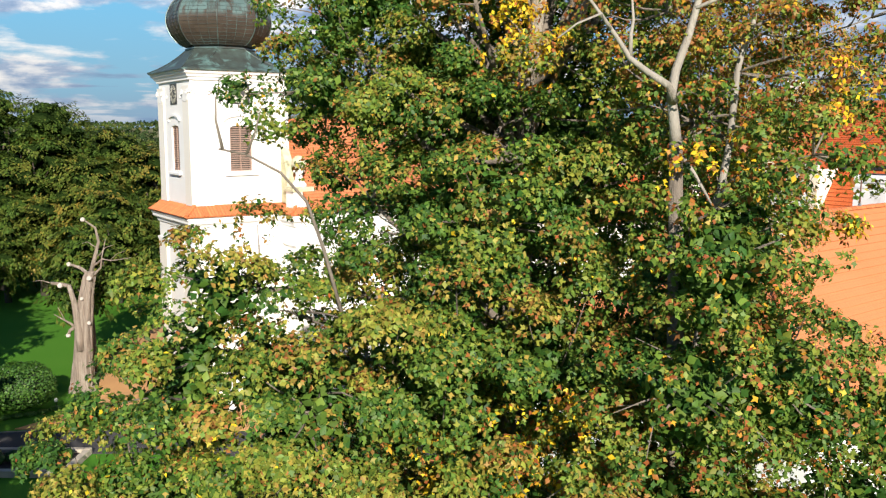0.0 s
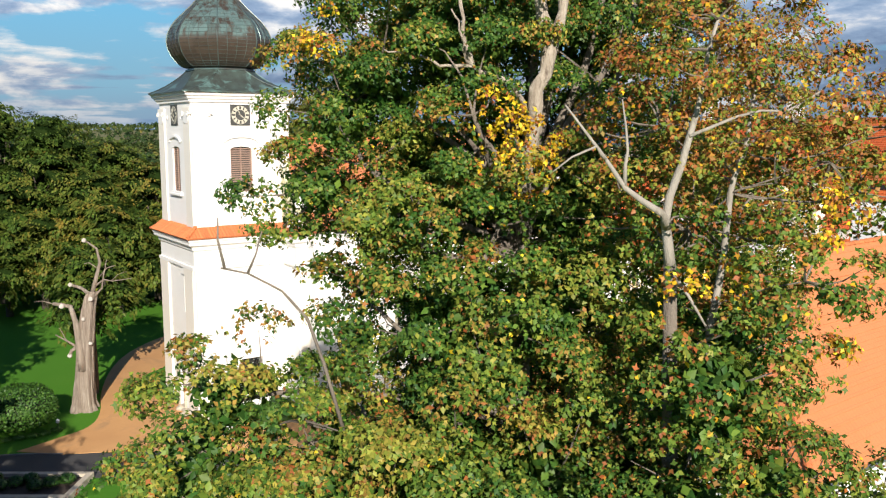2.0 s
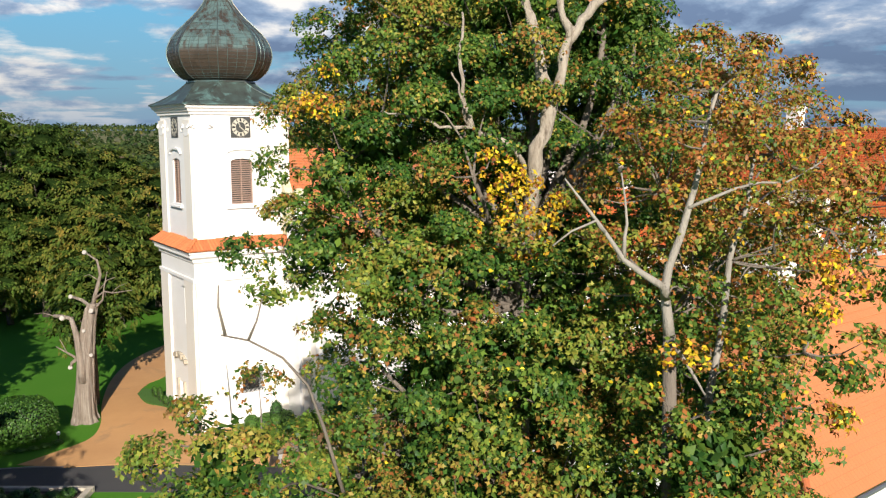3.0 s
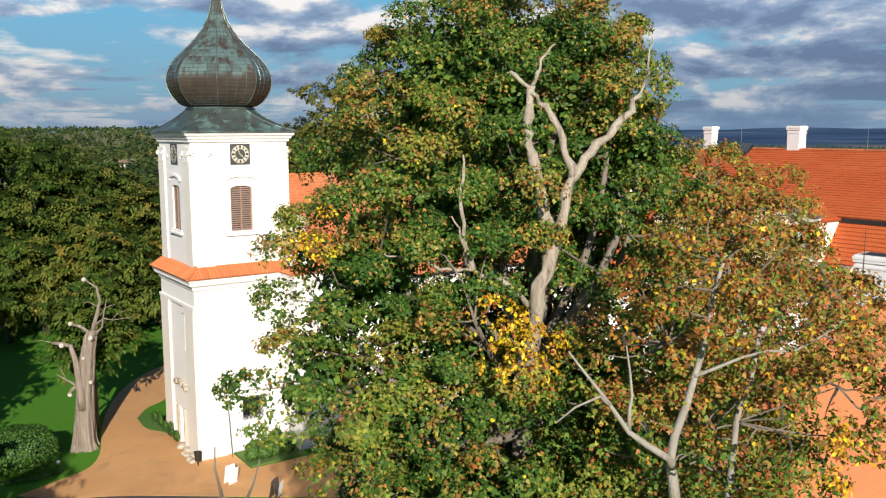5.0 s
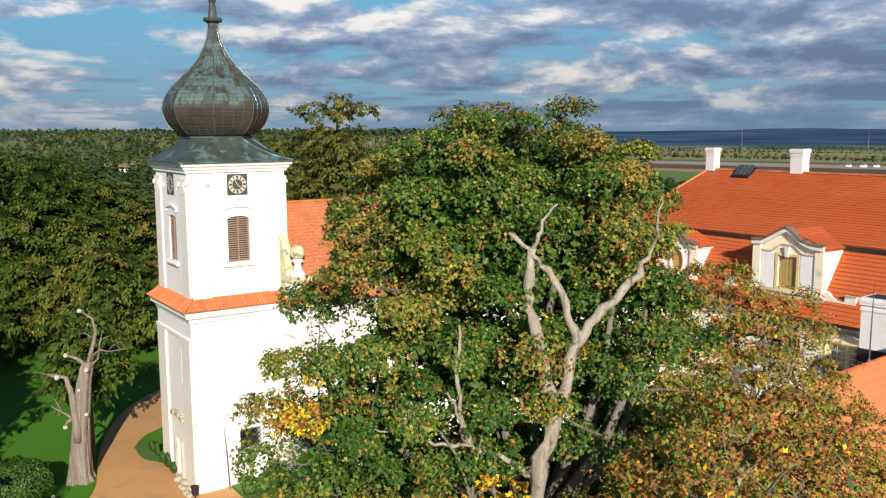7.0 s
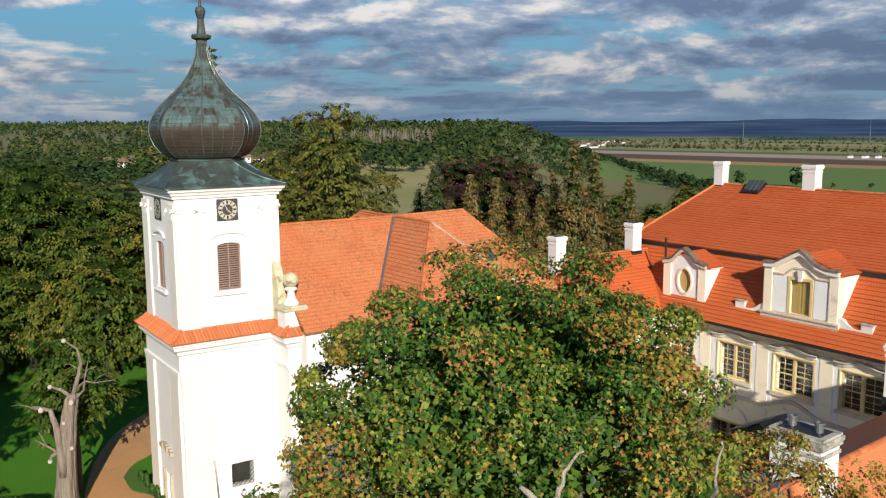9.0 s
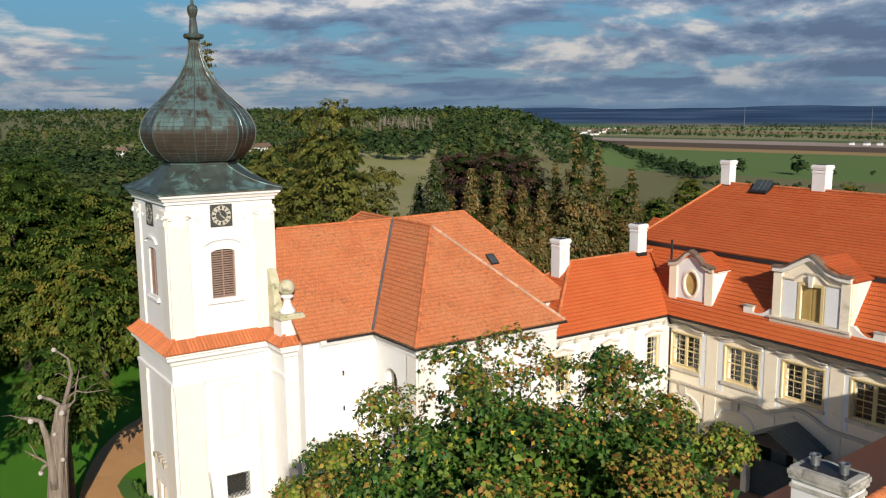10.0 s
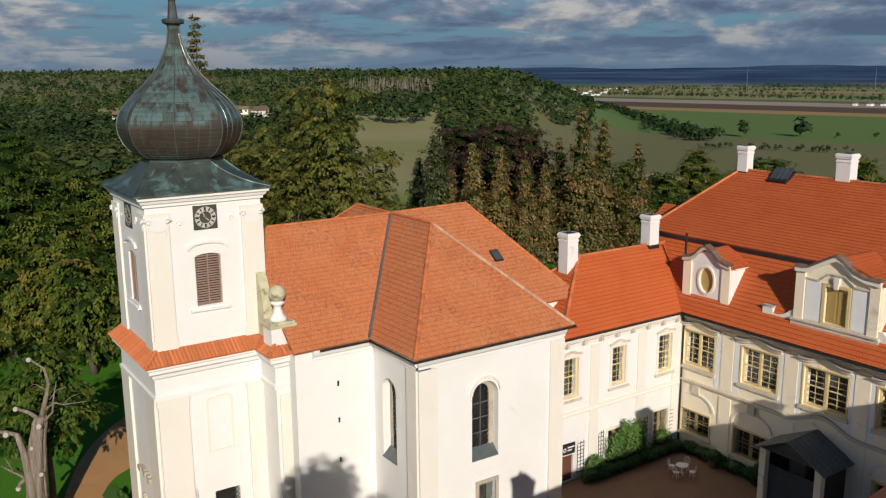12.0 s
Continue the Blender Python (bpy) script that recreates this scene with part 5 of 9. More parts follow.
    # back building with its own ridge, seen behind the chimney
    back = thing("castle_rear_wing", (65, 59, 0), "rear castle wing with an orange tiled gable roof", "building")
    part("wall", one_box(64.4, 68, 57.3, 60.5, 0, 14.4), AGED, back)
    roof_slope("roof_slope", [(64.1, 61, 14.4), (64.1, 57.2, 14.4), (66.2, 57.2, 16.1), (66.2, 61, 16.1)], TILES_CASTLE, back)
    roof_slope("roof_slope", [(68.3, 57.2, 14.4), (68.3, 61, 14.4), (66.2, 61, 16.1), (66.2, 57.2, 16.1)], TILES_CASTLE, back)
    bm = bmesh.new()
    solid(bm, [q for y in (57.31, 57.7) for q in ((64.4, y, 14.4), (68, y, 14.4), (66.2, y, 15.9))])
    bmesh.ops.recalc_face_normals(bm, faces=bm.faces[:])
    part("gable_wall", bm, AGED, back)
    dormer_with_oval(castle, f)
    dormer_with_shutter(castle, f)
    # open roof hatch and chimneys
    h = thing("roof_hatch", (64.6, 48.2, 19.7), "open dark metal roof hatch near the ridge", "hatch")
    m = pose(64.75, 48.2, 19.78, 0, -30, 0)
    bm = bmesh.new()
    box(bm, -0.75, 0.75, -0.8, 0.8, -0.15, 0.2, m)
    part("kerb", bm, IRON, h)
    bm = bmesh.new()
    box(bm, -0.7, 0.7, -0.75, 0.75, 0, 0.08, m @ pose(0.0, 0, 0.22, 0, -14, 0))
    part("lid", bm, SKYGLASS, h, "glazed dark lid")
    bm = bmesh.new()
    for y in (-0.3, 0.1):
        box(bm, -0.65, 0.65, y - 0.02, y + 0.02, 0.082, 0.11, m @ pose(0.0, 0, 0.22, 0, -14, 0))
    part("glazing_bar", bm, ZINC, h)
    chimney((65.3, 52.0), 0.82, 0.88, 19.8, 21.95, "white chimney on the castle ridge")
    chimney((65.5, 43.45), 0.95, 1.1, 19.8, 21.95, "broad white chimney on the castle ridge")
    chimney((47.5, 53.3), 1.0, 0.95, 13.6, 16.65, "tall white chimney on the side wing roof")
    chimney((55.97, 53.35), 1.0, 0.92, 14.7, 17.1, "white chimney on the side wing ridge")


def dormer_roof(parent, f, u0, u1, z, rise, depth):
    """A tiled back to a dormer: two slopes that run into the main roof."""
    m = (u0 + u1) / 2
    p = [f.at(u0 - 0.2, z, 0.1), f.at(m, z + rise, 0.1), f.at(u1 + 0.2, z, 0.1)]
    q = [f.at(u0 - 0.2, z, -depth), f.at(m, z + rise, -depth - 0.4), f.at(u1 + 0.2, z, -depth)]
    roof_slope("dormer_roof_slope", [q[0], p[0], p[1], q[1]], TILES_CASTLE, parent)
    roof_slope("dormer_roof_slope", [p[2], q[2], q[1], p[1]], TILES_CASTLE, parent)


def gable_rolls(parent, f, pts, d):
    for (u, z), (v, w) in zip(pts, pts[1:]):
        a, b = f.at(u, z, d), f.at(v, w, d)
        ridge_roll(parent, a, b, DARKCLAY, 0.15, 0.2, "coping_tile")
        a, b = f.at(u, z, d - 0.26), f.at(v, w, d - 0.26)
        ridge_roll(parent, a, b, DARKCLAY, 0.15, 0.2, "coping_tile")


def dormer_with_oval(castle, f):
    d = under(thing("dormer", f.at(1.85, 11.3, 0), "white baroque dormer with an ochre oval shutter and curved gable", ""), castle)
    u0, u1, m = -0.2, 4.0, 1.9
    curve = [(u0, 14.45)] + [(m + 1.55 * t, 14.55 + 1.0 * (0.5 + 0.5 * math.cos(math.pi * t))) for t in [k / 8 - 1 for k in range(17)]] + [(u1, 14.45)]
    bm = bmesh.new()
    oval = [(m + 0.62 * math.cos(a), 13.15 + 0.92 * math.sin(a)) for a in [2 * math.pi * k / 24 for k in range(24)]]
    f.plate(bm, [(u0, 11.35), (u1, 11.35)] + curve[::-1], [oval], -0.4, 0.0)
    part("dormer_front", bm, PALEBLUE, d)
    bm = bmesh.new()
    f.panel(bm, [(u * 0.995 + m * 0.005, z) for u, z in oval], -0.2, -0.12)
    bmesh.ops.recalc_face_normals(bm, faces=bm.faces[:])
    part("oval_shutter", bm, SHUTTER, d, "ochre boarded oval shutter")
    bm = bmesh.new()
    big = [(m + 0.78 * math.cos(a), 13.15 + 1.08 * math.sin(a)) for a in [2 * math.pi * k / 24 for k in range(24)]]
    f.plate(bm, big, [oval], 0.004, 0.09)
    part("oval_surround", bm, AGED, d)
    for u in (u0 + 0.4, u1 - 0.4):
        bm = bmesh.new()
        f.block(bm, u - 0.36, u + 0.36, 11.5, 14.35, 0.004, 0.12)
        part("pilaster", bm, AGED, d)
    bm = bmesh.new()
    f.block(bm, u0 - 0.1, u1 + 0.1, 11.25, 11.62, 0.006, 0.2)
    part("plinth", bm, TRIM, d)
    up = [(u, z + 0.12) for u, z in curve]
    bm = bmesh.new()
    f.panel(bm, [(u, z + 0.1) for u, z in curve] + [(u, z - 0.14) for u, z in curve[::-1]], 0.004, 0.26)
    bmesh.ops.recalc_face_normals(bm, faces=bm.faces[:])
    part("gable_moulding", bm, TRIM, d)
    gable_rolls(d, f, up[::3] if up[-1] == up[::3][-1] else up[::3] + [up[-1]], 0.2)
    for u, s in ((u0, 1), (u1, -1)):
        bm = bmesh.new()
        g = [f.at(u, 11.35, -0.38), f.at(u, 14.4, -0.38), f.at(u, 14.4, -2.6), f.at(u + s * 0.25, 11.35, -0.38), f.at(u + s * 0.25, 14.4, -0.38), f.at(u + s * 0.25, 14.4, -2.6)]
        solid(bm, g)
        bmesh.ops.recalc_face_normals(bm, faces=bm.faces[:])
        part("dormer_cheek", bm, WHITE, d)
        moulding(d, "cheek_cornice", Face(f.at(u, 0, -0.2), (1, 0, 0), (0, s, 0) if s > 0 else (0, -1, 0)) if s < 0 else Face(f.at(u, 0, -0.2), (1, 0, 0), (0, 1, 0)), 0, 2.3, [(0.0, 14.2), (0.16, 14.3), (0.16, 14.44), (0.0, 14.46)], CREAM)
    dormer_roof(d, f, u0, u1, 14.45, 1.0, 2.7)
    bm = bmesh.new()
    tube(bm, [f.at(-0.1, 14.6, 0.0), f.at(-0.1, 16.3, 0.0)], [0.09, 0.09], 8)
    part("vent_pipe", bm, IRON, d, "dark vent pipe")


def dormer_with_shutter(castle, f):
    d = under(thing("dormer", f.at(11.7, 11.6, 0), "large cream baroque dormer with ochre louvred shutters and pointed gable", ""), castle)
    u0, u1, m = 9.0, 14.7, 11.85
    gable = [(u0, 15.45), (u0 + 0.9, 15.5), (u0 + 1.7, 15.95), (m - 0.35, 16.4), (m, 16.55), (m + 0.4, 16.35), (u1 - 1.7, 15.75), (u1 - 0.9, 15.5), (u1, 15.45)]
    bm = bmesh.new()
    hole = rect(m - 0.75, m + 0.75, 12.25, 14.6)
    f.plate(bm, [(u0, 11.6), (u1, 11.6)] + gable[::-1], [hole], -0.45, 0.0)
    part("dormer_front", bm, AGED, d)
    for s in (-1, 1):
        bm = bmesh.new()
        f.block(bm, m + (s - 1) * 0.36 + 0.015, m + (s + 1) * 0.36 - 0.015, 12.27, 14.58, -0.2, -0.14)
        sh = part("shutter_leaf", bm, SHUTTER, d, "ochre louvred shutter leaf")
        slat = bmesh.new()
        g = Face((0, 0, 0), f.u, f.n)
        g.block(slat, -0.28, 0.28, -0.035, 0.035, 0.0, 0.03)
        me = mesh_of(slat, "slat", SHUTTER)
        for k in range(18):
            shared("slat", me, sh, Matrix.Translation(f.at(m + s * 0.36, 12.42 + k * 0.122, -0.138)))
    surround(d, f, m - 0.75, m + 0.75, 12.25, 14.6, SASH, 0.2, False)
    bm = bmesh.new()
    solid(bm, [f.at(m + u, z, q) for q in (0.01, 0.2) for u, z in ((-0.12, 14.55), (0.12, 14.55), (0.2, 15.3), (-0.2, 15.3))])
    bmesh.ops.recalc_face_normals(bm, faces=bm.faces[:])
    part("keystone", bm, CREAM, d)
    for a, b in ((u0 + 0.75, m - 1.05), (m + 1.05, u1 - 0.75)):
        bm = bmesh.new()
        f.block(bm, a, b, 12.2, 14.75, 0.004, 0.05)
        part("wall_panel", bm, PALEBLUE, d, "pale blue-white wall panel")
    for u in (u0 + 0.36, u1 - 0.36):
        bm = bmesh.new()
        f.block(bm, u - 0.32, u + 0.32, 12.1, 15.3, 0.004, 0.14)
        part("pilaster", bm, AGED, d)
    for z0, z1, out in ((11.45, 12.0, 0.16), (12.0, 12.14, 0.28)):
        bm = bmesh.new()
        f.block(bm, u0 - 0.12, u1 + 0.12, z0, z1 - 0.003, 0.006, out)
        part("plinth", bm, TRIM, d)
    # brow line that breaks upwards under the gable
    bm = bmesh.new()
    brow = [(u0 + 0.6, 14.95), (m - 1.2, 14.95), (m - 0.5, 15.5), (m + 0.5, 15.5), (m + 1.2, 14.95), (u1 - 0.6, 14.95)]
    f.panel(bm, brow + [(u, z - 0.1) for u, z in brow[::-1]], 0.004, 0.12)
    bmesh.ops.recalc_face_normals(bm, faces=bm.faces[:])
    part("brow_moulding", bm, TRIM, d)
    bm = bmesh.new()
    f.panel(bm, [(u, z + 0.1) for u, z in gable] + [(u, z - 0.18) for u, z in gable[::-1]], 0.004, 0.3)
    bmesh.ops.recalc_face_normals(bm, faces=bm.faces[:])
    part("gable_moulding", bm, CREAM, d)
    gable_rolls(d, f, [(u, z + 0.12) for u, z in gable], 0.24)
    for u, s in ((u0, 1), (u1, -1)):
        bm = bmesh.new()
        solid(bm, [f.at(u, 11.6, -0.43), f.at(u, 15.4, -0.43), f.at(u, 15.4, -3.3), f.at(u + s * 0.3, 11.6, -0.43), f.at(u + s * 0.3, 15.4, -0.43), f.at(u + s * 0.3, 15.4, -3.3)])
        bmesh.ops.recalc_face_normals(bm, faces=bm.faces[:])
        part("dormer_cheek", bm, CREAM, d)
    dormer_roof(d, f, u0, u1, 15.4, 1.15, 3.3)
    # scroll walls at both feet
    for u, s in ((u0, -1), (u1, 1)):
        loop = [(u, 11.25), (u, 12.5)] + [(u + s * (0.25 + 1.3 * t), 12.5 - 0.75 * math.sin(t * math.pi / 2) * (1 - 0.35 * t)) for t in [k / 8 for k in range(9)]] + [(u + s * 1.6, 12.35), (u + s * 2.35, 12.35), (u + s * 2.35, 11.7), (u + s * 1.7, 11.65), (u + s * 1.2, 11.75), (u + s * 0.6, 11.6), (u + s * 0.15, 11.25)]
        if s > 0:
            loop = loop[::-1]
        bm = bmesh.new()
        f.plate(bm, loop, [], -0.3, 0.02)
        part("scroll_wall", bm, CREAM, d)
        bm = bmesh.new()
        a, b = sorted((u + s * 1.55, u + s * 2.4))
        f.block(bm, a, b, 12.36, 12.46, -0.34, 0.06)
        part("coping", bm, SOOT, d, "dark weathered coping")




def build_porch():
    p = thing("entrance_porch", (54.2, 37.7, 0), "small entrance porch with a dark green tin gable roof", "porch")
    f = Face((KX, 37.9, 0), (0, -1, 0), (-1, 0, 0))
    d, h, w = 2.9, 3.83, 2.2
    for s in (-1, 1):
        a, b = sorted((s * (w - 0.45), s * w))
        bm = bmesh.new()
        f.block(bm, a, b, 0, h, d - 0.45, d)
        part("post", bm, AGED, p, "plastered corner post")
        bm = bmesh.new()
        f.block(bm, a + 0.1, b - 0.1, 0.0, h, 0.01, d - 0.46)
        part("side_wall", bm, BOARD, p, "dark boarded side wall")
        eave = f.at(s * (w + 0.45), h - 0.15, 0.02), f.at(s * (w + 0.45), h - 0.15, d + 0.45)
        top = f.at(0, h + 1.2, 0.02), f.at(0, h + 1.2, d + 0.45)
        nrm = (Vector(eave[1]) - Vector(eave[0])).cross(Vector(top[0]) - Vector(eave[0])).normalized()
        if nrm.z < 0:
            nrm = -nrm
        bm = bmesh.new()
        q = [eave[0], eave[1], top[1], top[0]]
        solid(bm, q + [v + nrm * 0.06 for v in q])
        bmesh.ops.recalc_face_normals(bm, faces=bm.faces[:])
        slope = part("roof_slope", bm, TIN, p)
        for k in range(7):
            t = (k + 0.5) / 7
            bm = bmesh.new()
            a1, b1 = eave[0].lerp(eave[1], t) + nrm * 0.07, top[0].lerp(top[1], t) + nrm * 0.07
            tube(bm, [a1, b1], [0.025, 0.025], 4)
            part("standing_seam", bm, TIN, slope)
    bm = bmesh.new()
    solid(bm, [f.at(u, z, q) for q in (d - 0.1, d + 0.05) for u, z in ((-w, h), (w, h), (0, h + 1.05))])
    bmesh.ops.recalc_face_normals(bm, faces=bm.faces[:])
    part("gable_board", bm, BOARD, p)
    bm = bmesh.new()
    f.block(bm, -w + 0.45, w - 0.45, 0.02, 2.7, d - 0.5, d - 0.44)
    part("glazed_door", bm, SKYGLASS, p, "dark glazed double door")
    n = thing("notice_board", f.at(-w + 0.225, 1.2, d + 0.01), "framed white notice on the porch post", "sign")
    bm = bmesh.new()
    f.block(bm, -w + 0.02, -w + 0.43, 1.2, 1.95, d + 0.004, d + 0.04)
    part("frame", bm, SASH, n)
    bm = bmesh.new()
    f.block(bm, -w + 0.06, -w + 0.39, 1.25, 1.9, d + 0.041, d + 0.046)
    part("sheet", bm, PAPER, n)


build_wing()
build_castle()
build_porch()


# ---- long house across the courtyard, nearest the camera ----
def build_near_house():
    m = pose(30.01, 17.69, 0, 0, 0, 4)
    W = lambda s, n, z: tuple(m @ Vector((s, n, z)))
    house = thing("long_house", (30, 17.85, 0), "white long house with a smooth orange tiled hipped roof", "building")
    ez, rz = 9.8, 14.95
    a, b, s0, s1 = -4.7, 7.9, -9.9, 27.0
    r0, r1 = (-5.6, 0, rz), (21.5, 0, rz)
    for q in ((s0 + 0.5, s1 - 0.5, a + 0.5, a + 1.1), (s0 + 0.5, s1 - 0.5, b - 1.1, b - 0.5), (s0 + 0.5, s0 + 1.1, a + 1.1, b - 1.1), (s1 - 1.1, s1 - 0.5, a + 1.1, b - 1.1)):
        part("wall", one_box(*q, 0, ez - 0.1, m), WHITE, house)
    f = Face(W(s0 + 0.5, 0, 0), m.to_3x3() @ Vector((0, -1, 0)), m.to_3x3() @ Vector((-1, 0, 0)))
    moulding(house, "eave_moulding", f, -b + 0.5, -a - 0.5, [(0.004, 9.1), (0.15, 9.2), (0.15, 9.4), (0.35, 9.55), (0.35, 9.7), (0.004, 9.7)], WHITE)
    f = Face(W(0, a + 0.5, 0), m.to_3x3() @ Vector((1, 0, 0)), m.to_3x3() @ Vector((0, -1, 0)))
    moulding(house, "eave_moulding", f, s0 + 0.5, s1 - 0.5, [(0.004, 9.1), (0.15, 9.2), (0.15, 9.4), (0.35, 9.55), (0.35, 9.7), (0.004, 9.7)], WHITE)
    roofs = under(thing("roof", (30, 17.85, ez), "smooth pale orange tiled hipped roof", ""), house)
    A, B, C, D = W(s0, a, ez), W(s1, a, ez), W(s1, b, ez), W(s0, b, ez)
    R0, R1 = W(*r0), W(*r1)
    roof_slope("roof_slope", [A, B, R1, R0], TILES_NEAR, roofs, 0.3, 0.03)
    roof_slope("roof_slope", [B, C, R1], TILES_NEAR, roofs, 0.3, 0.03)
    roof_slope("roof_slope", [C, D, R0, R1], TILES_NEAR, roofs, 0.3, 0.03)
    roof_slope("roof_slope", [D, A, R0], TILES_NEAR, roofs, 0.3, 0.03)
    for p, q in ((R0, R1), (A, R0), (D, R0)):
        ridge_roll(roofs, p, q, CLAY, 0.12, 0.36)
    bm = bmesh.new()
    tube(bm, [W(s0 - 0.06, b, ez - 0.08), W(s0 - 0.06, a - 0.06, ez - 0.08), W(s1, a - 0.06, ez - 0.08)], [0.075] * 3, 8)
    part("gutter", bm, ZINC, roofs, "grey zinc gutter")
    c = m @ Vector((-4.53, 0.25, 0))
    chimney((c.x, c.y), 1.05, 1.6, 13.9, 16.35, "white plastered chimney with a mossy sooty cap and two flue pipes", 4, SOOT, 2, False)
    rod = thing("lightning_rod", W(1.3, 0.0, rz), "thin rusty lightning rod on the roof ridge", "rod")
    bm = bmesh.new()
    tube(bm, [W(1.3, 0, rz - 0.05), W(1.32, 0, rz + 1.6), W(1.35, 0, rz + 3.0)], [0.03, 0.024, 0.012], 6)
    part("rod", bm, RUST, rod)
    bm = bmesh.new()
    lathe(bm, [(0.09, rz + 0.02), (0.06, rz + 0.16), (0.03, rz + 0.22)], 8, W(1.3, 0, 0)[:2])
    part("foot", bm, ZINC, rod)
    chimney((40.0, 22.0), 1.3, 1.5, 13.3, 15.8, "tall white chimney on the far slope of the long roof", 4)
    chimney((46.0, 20.6), 0.95, 1.1, 13.6, 15.35, "white chimney farther along the long roof", 4)


build_near_house()
# ---- ground ----


def land(x, y):
    """Height of the land: level round the castle, a wooded rise ahead and to the left, a wide plain to the right."""
    f = x * VIEW.x + y * VIEW.y
    s = x * SIDE.x + y * SIDE.y
    r = math.hypot(x - 30, y - 45)
    if r < 85:
        return 0.0
    ang = math.degrees(math.atan2(s, f)) if f > 0 else (40.0 if s > 0 else -40.0)
    away = [0.0, 1000.0, 1350.0, 1700.0, 2200.0]
    start = float(np.interp(r, away, [1.5, 1.5, 2.8, 2.6, -1.0]))
    k = min(1.0, max(0.0, (ang - start) / float(np.interp(r, away, [6.0, 6.0, 11.0, 10.0, 5.0]))))   # 0: woods, 1: plain
    k = k * k * (3 - 2 * k)
    t = min(1.0, (r - 85) / 520)
    t = t * t * (3 - 2 * t)
    plain = -62.0 * t
    w = min(1.0, max(0.0, (r - 260) / 1300))
    rise = -16.0 * t + 35.0 * w * w * (3 - 2 * w) + 3.0 * math.sin(x * 0.006) * math.cos(y * 0.005) * t
    rise += 15.0 * math.exp(-((f - 650) / 130) ** 2 - ((ang + 15) / 8) ** 2)      # the knoll with the two houses
    h = rise * (1 - k) + plain * k
    far = min(1.0, max(0.0, (r - 4150) / 600))
    lift = 4.0 + 6.0 * math.sin(ang * 0.35) + 3.0 * math.sin(ang * 0.9 + 1)
    return h * (1 - far) + (22.0 + lift) * far


def build_land():
    rings = [0, 20, 40, 60, 85, 100, 120, 145, 175, 210, 250, 300, 360, 430, 510, 600, 720, 860, 1030, 1230, 1480, 1780, 2150, 2600, 3000, 3400, 3800, 4150, 4300, 4450, 4600, 4720, 4800]
    n = 144
    verts, faces = [(30, 45, 0)], []
    for r in rings[1:]:
        for k in range(n):
            a = 2 * math.pi * k / n
            x, y = 30 + r * math.cos(a), 45 + r * math.sin(a)
            verts.append((x, y, land(x, y)))
    for k in range(n):
        faces.append((0, 1 + k, 1 + (k + 1) % n))
    for i in range(len(rings) - 2):
        for k in range(n):
            a, b = 1 + i * n + k, 1 + i * n + (k + 1) % n
            faces.append((a, a + n, b + n, b))
    me = bpy.data.meshes.new("ground")
    me.from_pydata(verts, [], faces)
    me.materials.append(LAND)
    me.shade_smooth()
    tagged(new("ground", me), "lawns, fields and wooded plain reaching to the horizon", "ground", kind="structure")


